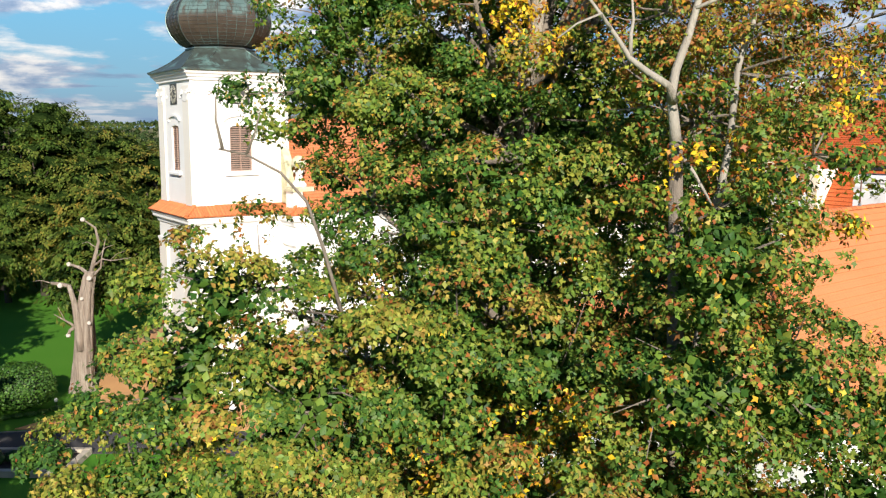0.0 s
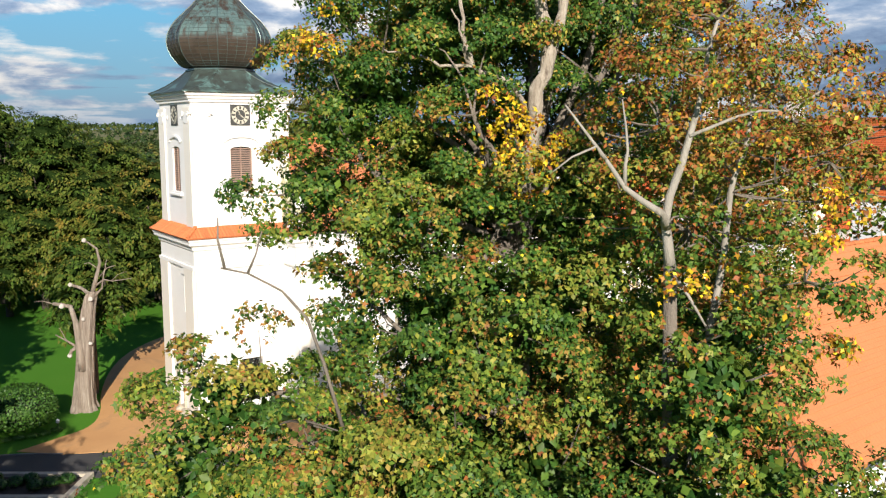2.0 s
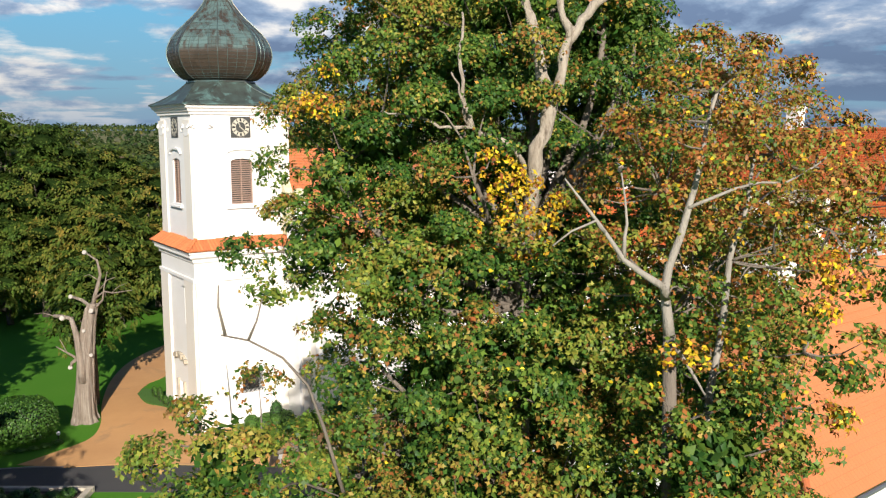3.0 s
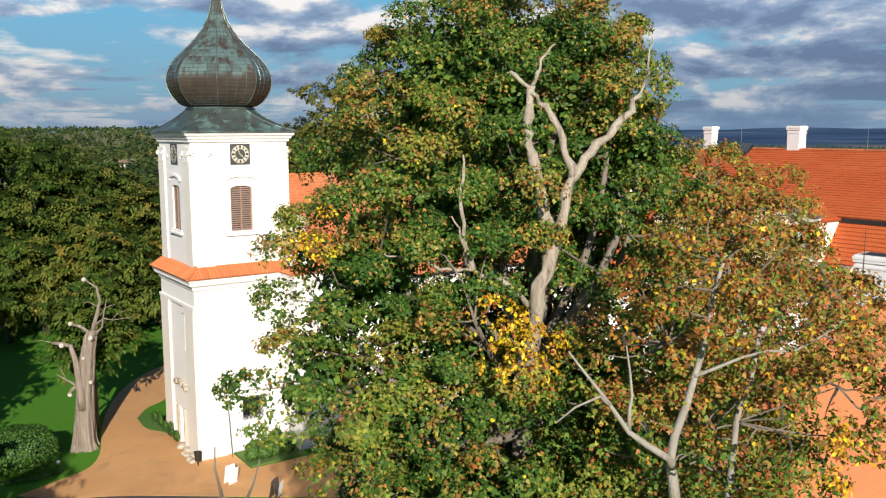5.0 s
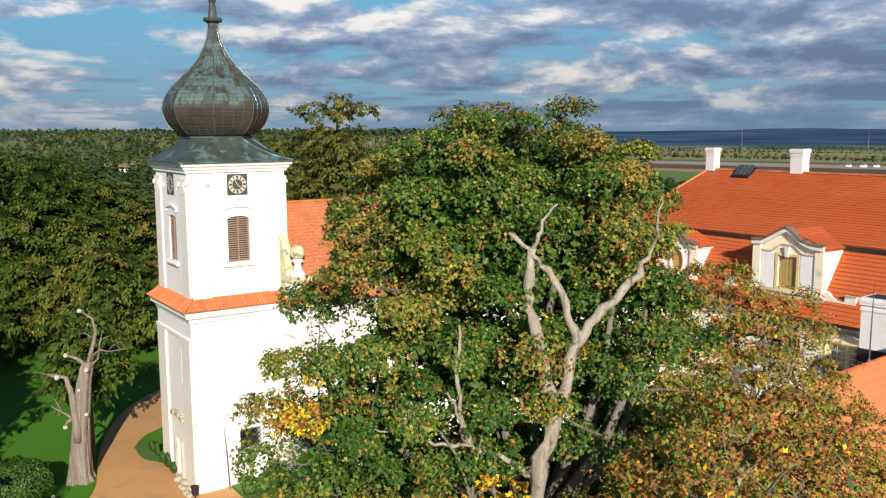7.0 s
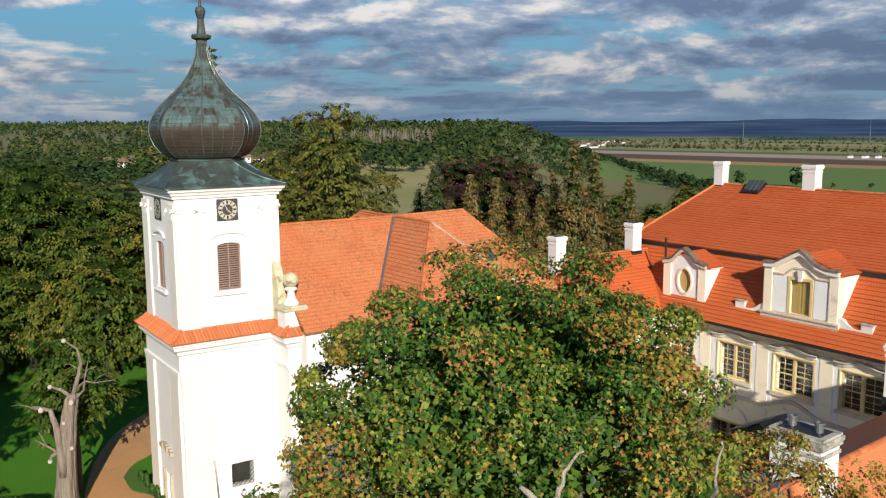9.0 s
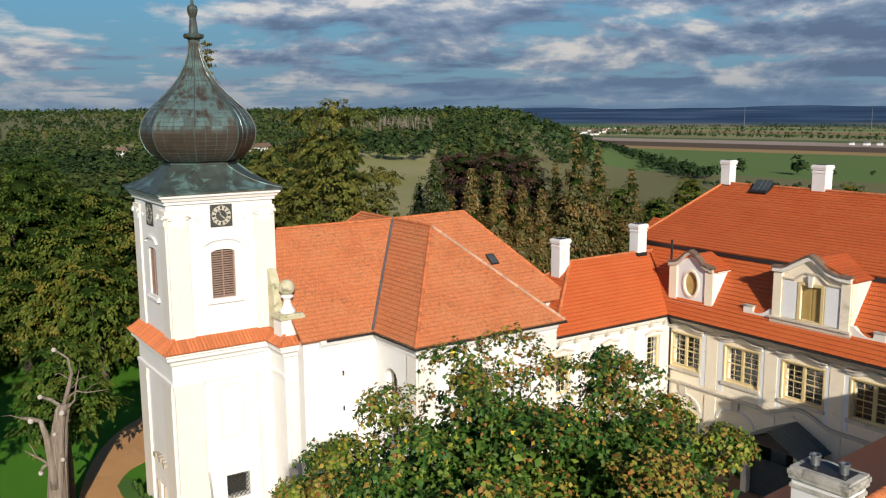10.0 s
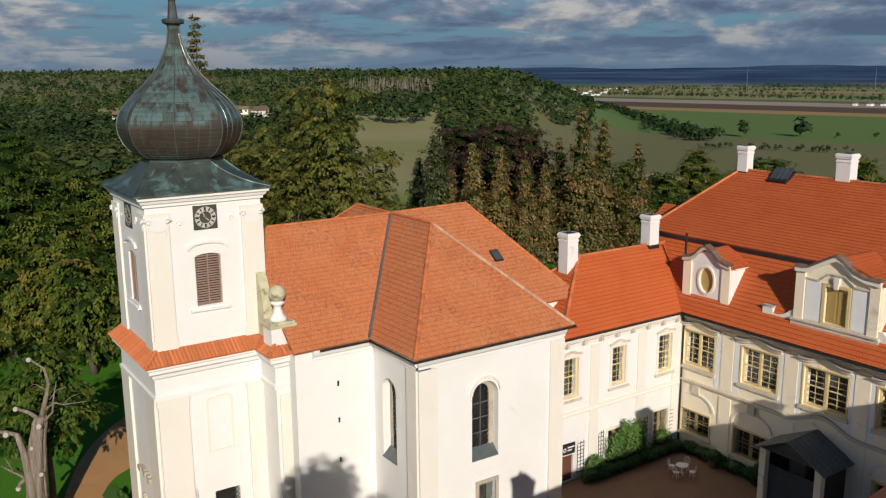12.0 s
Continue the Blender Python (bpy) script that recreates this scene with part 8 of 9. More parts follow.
def build_far_woods():
    """Woods over the rise and tree lines in the plain, too many to count."""
    rng = np.random.default_rng(77)
    at, face, size, tone = [], [], [], []

    def tree(l, f, h, mid, slim=1.0):
        p = spot(l, f)
        g = land(p.x, p.y)
        n = int(np.clip(1.6e7 / (f * f), 16, 170))
        w = h * rng.uniform(0.26, 0.40) * slim
        d = unit(rng.normal(size=(n, 3)))
        d[:, 2] = np.abs(d[:, 2]) * 1.3 - 0.35
        lobe = 1 + 0.22 * np.sin(d[:, :1] * 4 + rng.uniform(0, 6)) * np.cos(d[:, 2:] * 5 + rng.uniform(0, 6))
        r = rng.uniform(0.6, 1.05, n)[:, None] * lobe
        at.append(np.array([p.x, p.y, g + h * 0.52]) + d * r * np.array([w, w, h * 0.46]))
        face.append(d + np.array([0, 0, 0.4]) + rng.normal(scale=0.3, size=(n, 3)))
        size.append(rng.uniform(0.7, 1.4, n) * w * 3.6 / math.sqrt(n))
        tone.append(np.clip(rng.normal(mid, 0.10) + rng.normal(0, 0.06, n), 0.01, 0.99))

    houses = ((-20.5, 600), (-11.6, 600), (-12.7, 600))
    count = 0
    while count < 3900:
        f = 150 + 1500 * rng.random() ** 1.4
        ang = rng.uniform(-29, 10)
        l = f * math.tan(radians(ang))
        if 185 < f < 640 and -6.2 < ang < 0.2:
            continue                                   # the open meadow
        if ang > (5.0 if f < 700 else 6.0 if f < 1150 else 9.8):
            continue
        if f < 190 and ang > -9:
            continue
        if any(540 < f < 620 and abs(ang - b) < 1.0 for b, e in houses):
            continue
        patch = math.sin(l * 0.021 + f * 0.004) * math.cos(f * 0.013 - l * 0.006)
        p = spot(l, f)
        roof = float(np.interp(f, [150, 300, 400, 600, 900, 1400], [15.5, 10.5, 10.5, 10.0, 13.0, 34.0])) - land(p.x, p.y)
        tall = max(4.0, min(rng.uniform(7, 20), roof * rng.uniform(0.75, 1.0)))
        tree(l, f, tall, 0.36 + 0.24 * patch + (0.22 if rng.random() < 0.1 else 0), (0.62 if rng.random() < 0.2 else 1.0) * max(1.0, 9.0 / tall))
        count += 1
    for k in range(1300):                              # the shoulder of the rise towards the plain
        f = rng.uniform(620, 1550)
        tree(f * math.tan(radians(rng.uniform(-0.5, 4.8 if f < 700 else 6.0 if f < 1150 else 9.5))), f, rng.uniform(5, 9), 0.42, 1.25)
    for k in range(330):                               # belt of trees along the stream
        f = 1080 + 1000 * rng.random() ** 1.3
        tree(322 + rng.normal(0, 15), f, rng.uniform(9, 17), 0.12)
    for k in range(120):
        f = rng.uniform(1150, 1900)
        tree(f * math.tan(radians(rng.uniform(6.5, 9.5))), f, rng.uniform(10, 16), 0.15)
    for k in range(46):
        t = rng.random()
        tree(292 + 130 * t + rng.normal(0, 6), 1000 - 80 * t + rng.normal(0, 8), rng.uniform(4, 9), 0.2)
    for k in range(190):                               # scrub and trees on the slope below the park
        f = rng.uniform(172, 440)
        tree(f * math.tan(radians(rng.uniform(4.0, 14.0))), f, rng.uniform(5, 9.5), 0.3)
    for k in range(120):
        tree(rng.uniform(120, 420), rng.uniform(330, 460), rng.uniform(7, 11), 0.45)
    for l, f, h in ((384, 1140, 26), (389, 1143, 22), (459, 1136, 27), (465, 1138, 24), (462, 1136, 20), (340, 1150, 12), (500, 1120, 8), (540, 1100, 9)):
        tree(l, f, h, 0.15)
        tree(l + rng.normal(0, 3), f + rng.normal(0, 3), h * 0.8, 0.15)
    for c, a, b, n, h in ((2330, 480, 1250, 170, 17), (2420, 560, 1250, 90, 12), (2700, 430, 1700, 170, 13), (2880, 450, 1100, 90, 14), (3050, 500, 1900, 200, 15), (3400, 600, 2100, 220, 14), (3600, 500, 1500, 120, 14), (3800, 500, 2300, 230, 15)):
        for k in range(n):                             # rows of trees between the fields
            l = rng.uniform(a, b)
            f = (c - 0.726 * l) / 0.688 + rng.normal(0, 14)
            if f < 4000:
                tree(l, f, h * rng.uniform(0.6, 1.15), 0.22, 0.8)
    at, face = np.concatenate(at), np.concatenate(face)
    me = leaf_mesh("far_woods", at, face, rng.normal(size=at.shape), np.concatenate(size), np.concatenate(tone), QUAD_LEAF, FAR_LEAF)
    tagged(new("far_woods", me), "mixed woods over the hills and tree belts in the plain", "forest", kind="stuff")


def build_bare_trunks():
    """A stand of dead, barkless spruces on the wooded rise."""
    rng = np.random.default_rng(64)
    bm = bmesh.new()
    for k in range(190):
        f = rng.uniform(900, 1040)
        p = spot(f * math.tan(radians(rng.uniform(-6.2, -0.8))), f)
        g = land(p.x, p.y)
        h = rng.uniform(12, 17)
        tube(bm, [(p.x, p.y, g), (p.x + rng.normal(0, 0.4), p.y, g + h)], [0.42, 0.16], 4, False)
    tagged(new("dead_spruce_stand", mesh_of(bm, "dead_spruce_stand", BARK)), "stand of pale bare dead spruces on the wooded rise", "forest", kind="stuff")


build_bare_trunks()
build_maple()
build_orange_maple()
build_slender_maple()
build_park()
build_far_woods()
# ---- paths, road, beds and things round the church ----
def sheet(name, pts, top, material, label, category, low=-0.1):
    """A level piece of ground with an edge of its own."""
    bm = bmesh.new()
    solid(bm, [(x, y, z) for z in (low, top) for x, y in pts])
    bmesh.ops.recalc_face_normals(bm, faces=bm.faces[:])
    return structure(name, bm, material, label, category)


def eased(pts, n=5):
    """A smooth line through points."""
    out = []
    P = [Vector((*p, 0)) for p in pts]
    for i in range(len(P) - 1):
        a, b, c, d = P[max(i - 1, 0)], P[i], P[i + 1], P[min(i + 2, len(P) - 1)]
        for k in range(n):
            t = k / n
            q = 0.5 * (2 * b + (c - a) * t + (2 * a - 5 * b + 4 * c - d) * t * t + (3 * b - a - 3 * c + d) * t ** 3)
            out.append((q.x, q.y))
    out.append(pts[-1])
    return out


left = eased([(7.2, 55.6), (9.6, 56.6), (11.8, 57.8), (13.1, 60.4), (14.4, 65.5), (16.6, 71.5), (19.6, 76.5), (24, 80.5), (31, 84)])
right = eased([(31, 80), (25.5, 77.5), (22.6, 74), (20.4, 69.8), (18.5, 68.2), (17.2, 66.0), (17.0, 63.2), (17.9, 61.4), (18.3, 58.0), (18.1, 54.9)])
sheet("sand_path", left + right + [(20.4, 54.8), (20.4, 51.6), (30.2, 51.4), (30.2, 46.8), (41.3, 46.7), (42.4, 49.0), (42.4, 36), (34, 38.5), (24, 43.6), (14.4, 50.7), (11.8, 52.4), (9.4, 53.6)], 0.03, SAND, "ochre sand path winding past the tower", "path")
upper = eased([(-14, 62.5), (-4, 59.2), (6.2, 55.4), (9.4, 53.55), (11.8, 52.35), (14.4, 50.65), (24, 43.5), (34, 38.4), (44, 33.5)])
lower = [(x - 2.3, y - 3.2) for x, y in upper[::-1]]
sheet("road", upper + lower, 0.015, ASPHALT, "dark worn asphalt drive in front of the church", "road")
bm = bmesh.new()
for line, z in ((upper, 0.07),):
    for (x, y), (x2, y2) in zip(line, line[1:]):
        if x2 < 9.8:
            d = Vector((x2 - x, y2 - y, 0)).normalized()
            w = Vector((-d.y, d.x, 0)) * 0.1
            solid(bm, [Vector((a, b, zz)) + s * w for zz in (-0.05, z) for a, b, s in ((x, y, 0), (x2, y2, 0), (x2, y2, 1), (x, y, 1))])
tagged(structure("kerb", bm, KERB, "low pale kerb along the lawn", "kerb"), kind="structure")
sheet("courtyard", [(42.5, 49.25), (42.5, 26), (55.45, 26), (55.45, 49.25)], 0.02, YARD, "red-brown gravel courtyard of the castle", "courtyard")
sheet("planting_bed", [(20.5, 54.78), (20.5, 51.8), (24.4, 51.8), (24.4, 54.78)], 0.1, GRASS, "grassy planting bed before the tower", "bed")
sheet("planting_bed", eased([(17.05, 65.9), (17.1, 63.2), (17.95, 61.4), (18.2, 59.5)], 4) + [(18.22, 66.5), (17.9, 67.2)], 0.06, GRASS, "narrow grass strip beside the tower wall", "bed")


def leafy(name, at, half, label, category, material, seed, count, size, mid=0.5, group="", shape=None, square=2.0, stem=True, loose=0.0):
    """A clipped or free shrub: leaves over the skin of a rounded lump, on short stems."""
    rng = np.random.default_rng(seed)
    ob = thing(name, at, label, category, group)
    d = unit(rng.normal(size=(count, 3)))
    d[:, 2] = np.where(d[:, 2] < -0.75, -d[:, 2], d[:, 2])
    k = (np.abs(d) ** square).sum(1, keepdims=True) ** (-1 / square)
    r = rng.uniform(0.84 - loose, 1.05 + loose, count)[:, None]
    h = np.array(half, float)
    bump = 1 + 0.07 * np.sin(d[:, :1] * 7 + seed) * np.cos(d[:, 1:2] * 6)
    p = np.array(at, float) + np.array([0, 0, h[2]]) + d * k * r * h * bump
    p[:, 2] = np.maximum(p[:, 2], at[2] + 0.03)
    face = d / h + rng.normal(scale=0.25, size=d.shape)
    tone = np.clip(rng.normal(mid, 0.2, count), 0.01, 0.99)
    part("foliage", leaf_mesh("foliage", p, face, rng.normal(size=d.shape), size * rng.uniform(0.7, 1.3, count), tone, shape or TUFT_LEAF, material), None, ob)
    if stem:
        bm = bmesh.new()
        a = Vector(at)
        for q in range(5):
            e = Vector((math.cos(q * 1.3) * h[0] * 0.5, math.sin(q * 1.3) * h[1] * 0.5, h[2] * 1.3))
            tube(bm, [a, a + e * 0.5 + Vector((0, 0, 0.1)), a + e], [0.05, 0.035, 0.015], 5)
        part("stem", bm, DARKBARK, ob)
        # Dark lump behind the leaves; shade inside the shrub is in its colour.
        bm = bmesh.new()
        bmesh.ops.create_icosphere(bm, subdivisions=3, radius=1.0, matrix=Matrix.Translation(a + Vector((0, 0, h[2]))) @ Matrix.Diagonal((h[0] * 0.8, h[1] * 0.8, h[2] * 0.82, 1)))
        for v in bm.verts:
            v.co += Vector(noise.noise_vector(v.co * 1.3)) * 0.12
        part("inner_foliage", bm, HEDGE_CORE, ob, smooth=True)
    return ob


# Dark green that paints the depth of shade in hedges and shrubs.
HEDGE_CORE = surface("painted_hedge_shade", (0.012, 0.024, 0.008), (0.02, 0.035, 0.012), 2.0, 0.95, 14.0, 0.9, 0.05, 0.4)
leafy("clipped_bush", (8.1, 59.6, 0), (2.1, 1.7, 1.45), "large clipped round green bush on the lawn", "bush", HEDGE, 5, 7000, 0.13, 0.5, "clipped bushes", square=2.6)
leafy("clipped_bush", (4.6, 61.6, 0), (1.9, 1.7, 1.4), "large clipped round green bush on the lawn", "bush", HEDGE, 6, 5500, 0.13, 0.5, "clipped bushes", square=2.6)
for k, (x, y, r, h) in enumerate(((20.9, 52.6, 0.5, 0.5), (21.7, 52.4, 0.6, 0.55), (22.6, 52.5, 0.55, 0.5), (23.4, 52.6, 0.6, 0.55), (21.3, 53.6, 0.5, 0.45), (22.4, 53.7, 0.5, 0.4), (23.6, 53.9, 0.4, 0.4))):
    leafy("low_shrub", (x, y, 0.08), (r, r, h), "low green shrub in the bed before the tower", "shrub", HEDGE, 20 + k, 900, 0.10, 0.7, "bed shrubs")
leafy("conical_shrub", (22.9, 53.2, 0.08), (0.45, 0.45, 0.85), "dark green conical shrub", "shrub", HEDGE, 33, 1500, 0.08, 0.2, "conical shrubs")
tagged(bpy.data.objects["conical_shrub"], "dark green conical clipped shrub before the tower")
for k, y in enumerate((59.2, 60.4, 61.7, 63.0, 64.4)):
    leafy("low_shrub", (17.95, y, 0.05), (0.22, 0.5, 0.4 + 0.15 * (k % 2)), "low flowering shrub along the tower wall", "shrub", HEDGE, 40 + k, 420, 0.09, 0.6, "wall shrubs")
# grey-leaved border at the foot of the bush
for k in range(7):
    leafy("border_plant", (5.4 + k * 0.75, 57.3 + 0.12 * k + 0.25 * math.sin(k), 0.0), (0.38, 0.3, 0.16), "silvery grey border plant on the lawn edge", "plant", HEDGE, 60 + k, 220, 0.08, 0.95, "border plants", stem=False)


def build_dead_tree():
    ob = thing("dead_tree", (12.4, 61.7, 0), "tall bleached dead tree trunk with sawn-off branches", "tree")
    line = [Vector(p) for p in ((12.38, 61.75, -0.1), (12.4, 61.72, 0.5), (12.52, 61.63, 2.21), (12.67, 61.53, 4.61), (12.89, 61.38, 6.59), (13.1, 61.22, 7.9), (13.2, 61.15, 8.3))]
    radii = [0.95, 0.72, 0.57, 0.51, 0.42, 0.35, 0.27]
    bm = bmesh.new()
    rings = []
    n = 88
    fine, rr = [], []
    for i in range(len(line) - 1):
        for k in range(5):
            fine.append(line[i].lerp(line[i + 1], k / 5))
            rr.append(radii[i] + (radii[i + 1] - radii[i]) * k / 5)
    fine.append(line[-1])
    rr.append(radii[-1])
    for p, r in zip(fine, rr):
        ring = []
        for k in range(n):
            a = 2 * math.pi * k / n
            lobes = 1 + 0.13 * math.sin(a * 4 + p.z * 0.25) + 0.08 * math.sin(a * 7 - p.z * 0.2) + 0.045 * math.sin(a * 13 + p.z * 0.6) + 0.05 * abs(math.sin(a * 11 + 1.5 * noise.noise((a * 2, 0.3, p.z * 0.8)))) + 0.03 * math.sin(a * 29 + p.z * 0.4) + 0.06 * noise.noise((math.cos(a) * 3, math.sin(a) * 3, p.z * 0.5))
            ring.append(bm.verts.new((p.x + r * lobes * math.cos(a), p.y + r * lobes * math.sin(a), p.z)))
        rings.append(ring)
    for a, b in zip(rings, rings[1:]):
        for k in range(n):
            bm.faces.new((a[k], a[(k + 1) % n], b[(k + 1) % n], b[k]))
    bm.faces.new(rings[-1])
    part("trunk", bm, DEADTRUNK, ob, smooth=True)
    big_arms = [([(12.35, 61.3, 2.9), (12.25, 61.2, 3.9), (12.16, 61.27, 5.13), (12.06, 61.34, 6.31), (11.83, 61.5, 7.37), (11.39, 61.8, 7.48), (10.86, 62.16, 7.56)], 0.30, 0.11), ([(12.4, 61.2, 4.2), (11.75, 61.43, 4.84), (11.3, 61.7, 5.15), (10.89, 62.02, 5.43)], 0.11, 0.03), ([(11.5, 61.6, 4.96), (11.28, 61.75, 5.55), (11.11, 61.87, 5.94)], 0.04, 0.015), ([(12.1, 61.3, 4.6), (11.75, 61.45, 4.35), (11.6, 61.5, 4.0)], 0.14, 0.10)]
    crown_arms = [([(13.15, 61.18, 8.0), (13.49, 60.96, 9.33), (13.72, 60.8, 10.31), (13.58, 60.9, 11.27), (12.97, 61.32, 11.77)], 0.17, 0.05), ([(13.4, 61.0, 8.7), (13.89, 60.69, 9.14), (14.36, 60.37, 9.02), (15.48, 59.6, 9.22)], 0.08, 0.02), ([(13.06, 61.26, 8.1), (12.6, 61.58, 8.55), (12.07, 61.94, 8.75)], 0.13, 0.09), ([(13.68, 60.83, 9.33), (14.09, 60.56, 9.92), (14.57, 60.23, 10.11)], 0.05, 0.015), ([(13.3, 61.0, 8.0), (13.77, 60.77, 8.55), (13.87, 60.7, 9.33), (14.11, 60.54, 10.5)], 0.10, 0.02)]
    small_arms = [([(14.3, 60.4, 9.03), (14.7, 60.1, 9.5), (15.2, 59.8, 9.7)], 0.03, 0.01), ([(13.6, 60.9, 9.9), (13.1, 61.2, 10.3), (12.8, 61.4, 10.2)], 0.04, 0.012), ([(10.9, 62.1, 7.55), (10.3, 62.5, 7.75), (9.8, 62.8, 7.7)], 0.04, 0.012)]
    arms = big_arms + crown_arms + small_arms
    for pts, r0, r1 in arms:
        limb(ob, [Vector(p) for p in pts], r0, r1, DEADTRUNK, "branch", 9)
    for x, y, z, r in ((12.95, 60.6, 7.9, 0.15), (12.85, 60.85, 4.8, 0.12), (12.5, 61.0, 6.5, 0.11), (11.98, 61.9, 8.78, 0.14), (11.3, 61.62, 7.42, 0.16), (12.88, 61.25, 11.82, 0.14), (11.6, 61.45, 4.0, 0.14)):
        bm = bmesh.new()
        m = Matrix.Translation((x, y, z)) @ (-VIEW * 0.9 + Vector((0, 0, 0.35))).to_track_quat("Z", "Y").to_matrix().to_4x4()
        bmesh.ops.create_cone(bm, cap_ends=True, segments=12, radius1=r * 1.05, radius2=r, depth=0.14, matrix=m)
        part("sawn_end", bm, PALECUT, ob, "pale sawn branch end")


build_dead_tree()


def build_site_things():
    b = thing("litter_bin", (17.75, 54.05, 0.03), "small dark litter bin on a post", "bin")
    bm = bmesh.new()
    lathe(bm, [(0.17, 0.35), (0.2, 0.38), (0.23, 0.9), (0.25, 0.92), (0.25, 0.96), (0.21, 0.96), (0.19, 0.5)], 14, (17.75, 54.05))
    part("drum", bm, IRON, b)
    bm = bmesh.new()
    tube(bm, [(17.75, 54.05, 0.0), (17.75, 54.05, 0.4)], [0.04, 0.04], 8)
    part("post", bm, IRON, b)
    for x, y, turn, dark in ((18.5, 50.2, 20, False), (19.9, 46.6, 40, True)):
        s = thing("pavement_sign", (x, y, 0.03), "folding white notice board standing on the sand" if not dark else "folding notice board with a dark wooden frame", "sign", "folding signs")
        m = pose(x, y, 0.03, 0, 0, turn)
        for k in (-1, 1):
            bm = bmesh.new()
            box(bm, -0.33, 0.33, -0.02, 0.02, 0.0, 1.15, m @ pose(0, k * 0.24, 0, -k * -11, 0, 0))
            leaf = part("board", bm, BOARD if dark else PAPER, s)
            bm = bmesh.new()
            box(bm, -0.27, 0.27, 0.021, 0.026, 0.12, 1.08, m @ pose(0, k * 0.24, 0, -k * -11, 0, 180 if k < 0 else 0))
            part("sheet", bm, PAPER, leaf)
    p = thing("slim_pole", (20.05, 54.1, 0.1), "slim leaning grey pole before the tower wall", "pole")
    bm = bmesh.new()
    tube(bm, [(20.15, 54.2, 0.0), (20.0, 54.15, 2.6), (19.85, 54.1, 4.6)], [0.035, 0.03, 0.015], 7)
    part("shaft", bm, ZINC, p)
    # rubble plinth stones at the tower's corner
    rng = random.Random(4)
    for k in range(9):
        x, y = 17.75 + rng.uniform(-0.25, 0.35), 54.9 + k * 0.42 + rng.uniform(-0.1, 0.1)
        ob = thing("plinth_stone", (x, y, 0.0), "worn pale stone at the foot of the tower", "stone", "plinth stones")
        bm = bmesh.new()
        bmesh.ops.create_icosphere(bm, subdivisions=2, radius=rng.uniform(0.18, 0.34), matrix=Matrix.Translation((x, y, 0.1)) @ Matrix.Diagonal((1, 1.2, 0.7, 1)))
        for v in bm.verts:
            v.co += Vector(noise.noise_vector(v.co * 2.5)) * 0.07
        part("stone", bm, STONE, ob)
    # stone-edged bed in the shade by the drive
    bed = thing("stone_edged_bed", (6.6, 49.4, 0), "shaded planting bed with a low stone edging", "bed")
    c = spot(-22.6, 44.2)
    m = pose(c.x, c.y, 0, 0, 0, -34.5)
    for k, q in enumerate(((-3.2, 3.2, -1.7, -1.35), (-3.2, 3.2, 1.35, 1.7), (2.85, 3.2, -1.346, 1.346), (-3.2, -2.85, -1.346, 1.346))):
        part("edging", one_box(*q, 0.0, 0.38, m, 0.03), STONE, bed, "pale stone edging")
    part("soil", one_box(-2.84, 2.84, -1.34, 1.34, 0.0, 0.2, m), SOIL, bed)
    for k in range(8):
        q = m @ Vector((-2.3 + 0.65 * k, 0.5 * math.sin(k * 2.1), 0.2))
        leafy("bed_plant", tuple(q), (0.45, 0.45, 0.3), "dark leafy plant in the stone-edged bed", "plant", HEDGE, 80 + k, 380, 0.11, 0.25, "bed plants", stem=False)
    g = thing("garden_light", (10.1, 58.6, 0), "small white garden light on the lawn edge", "lamp")
    bm = bmesh.new()
    tube(bm, [(10.1, 58.6, 0), (10.1, 58.6, 0.4)], [0.03, 0.03], 8)
    part("stake", bm, IRON, g)
    bm = bmesh.new()
    lathe(bm, [(0.06, 0.38), (0.11, 0.42), (0.12, 0.55), (0.06, 0.62)], 12, (10.1, 58.6))
    part("head", bm, PAPER, g)


SOIL = surface("dark_bed_soil", (0.06, 0.04, 0.028), (0.045, 0.032, 0.024), 1.0, 0.95, 18.0, 0.7, 0.03, 0.3)
build_site_things()


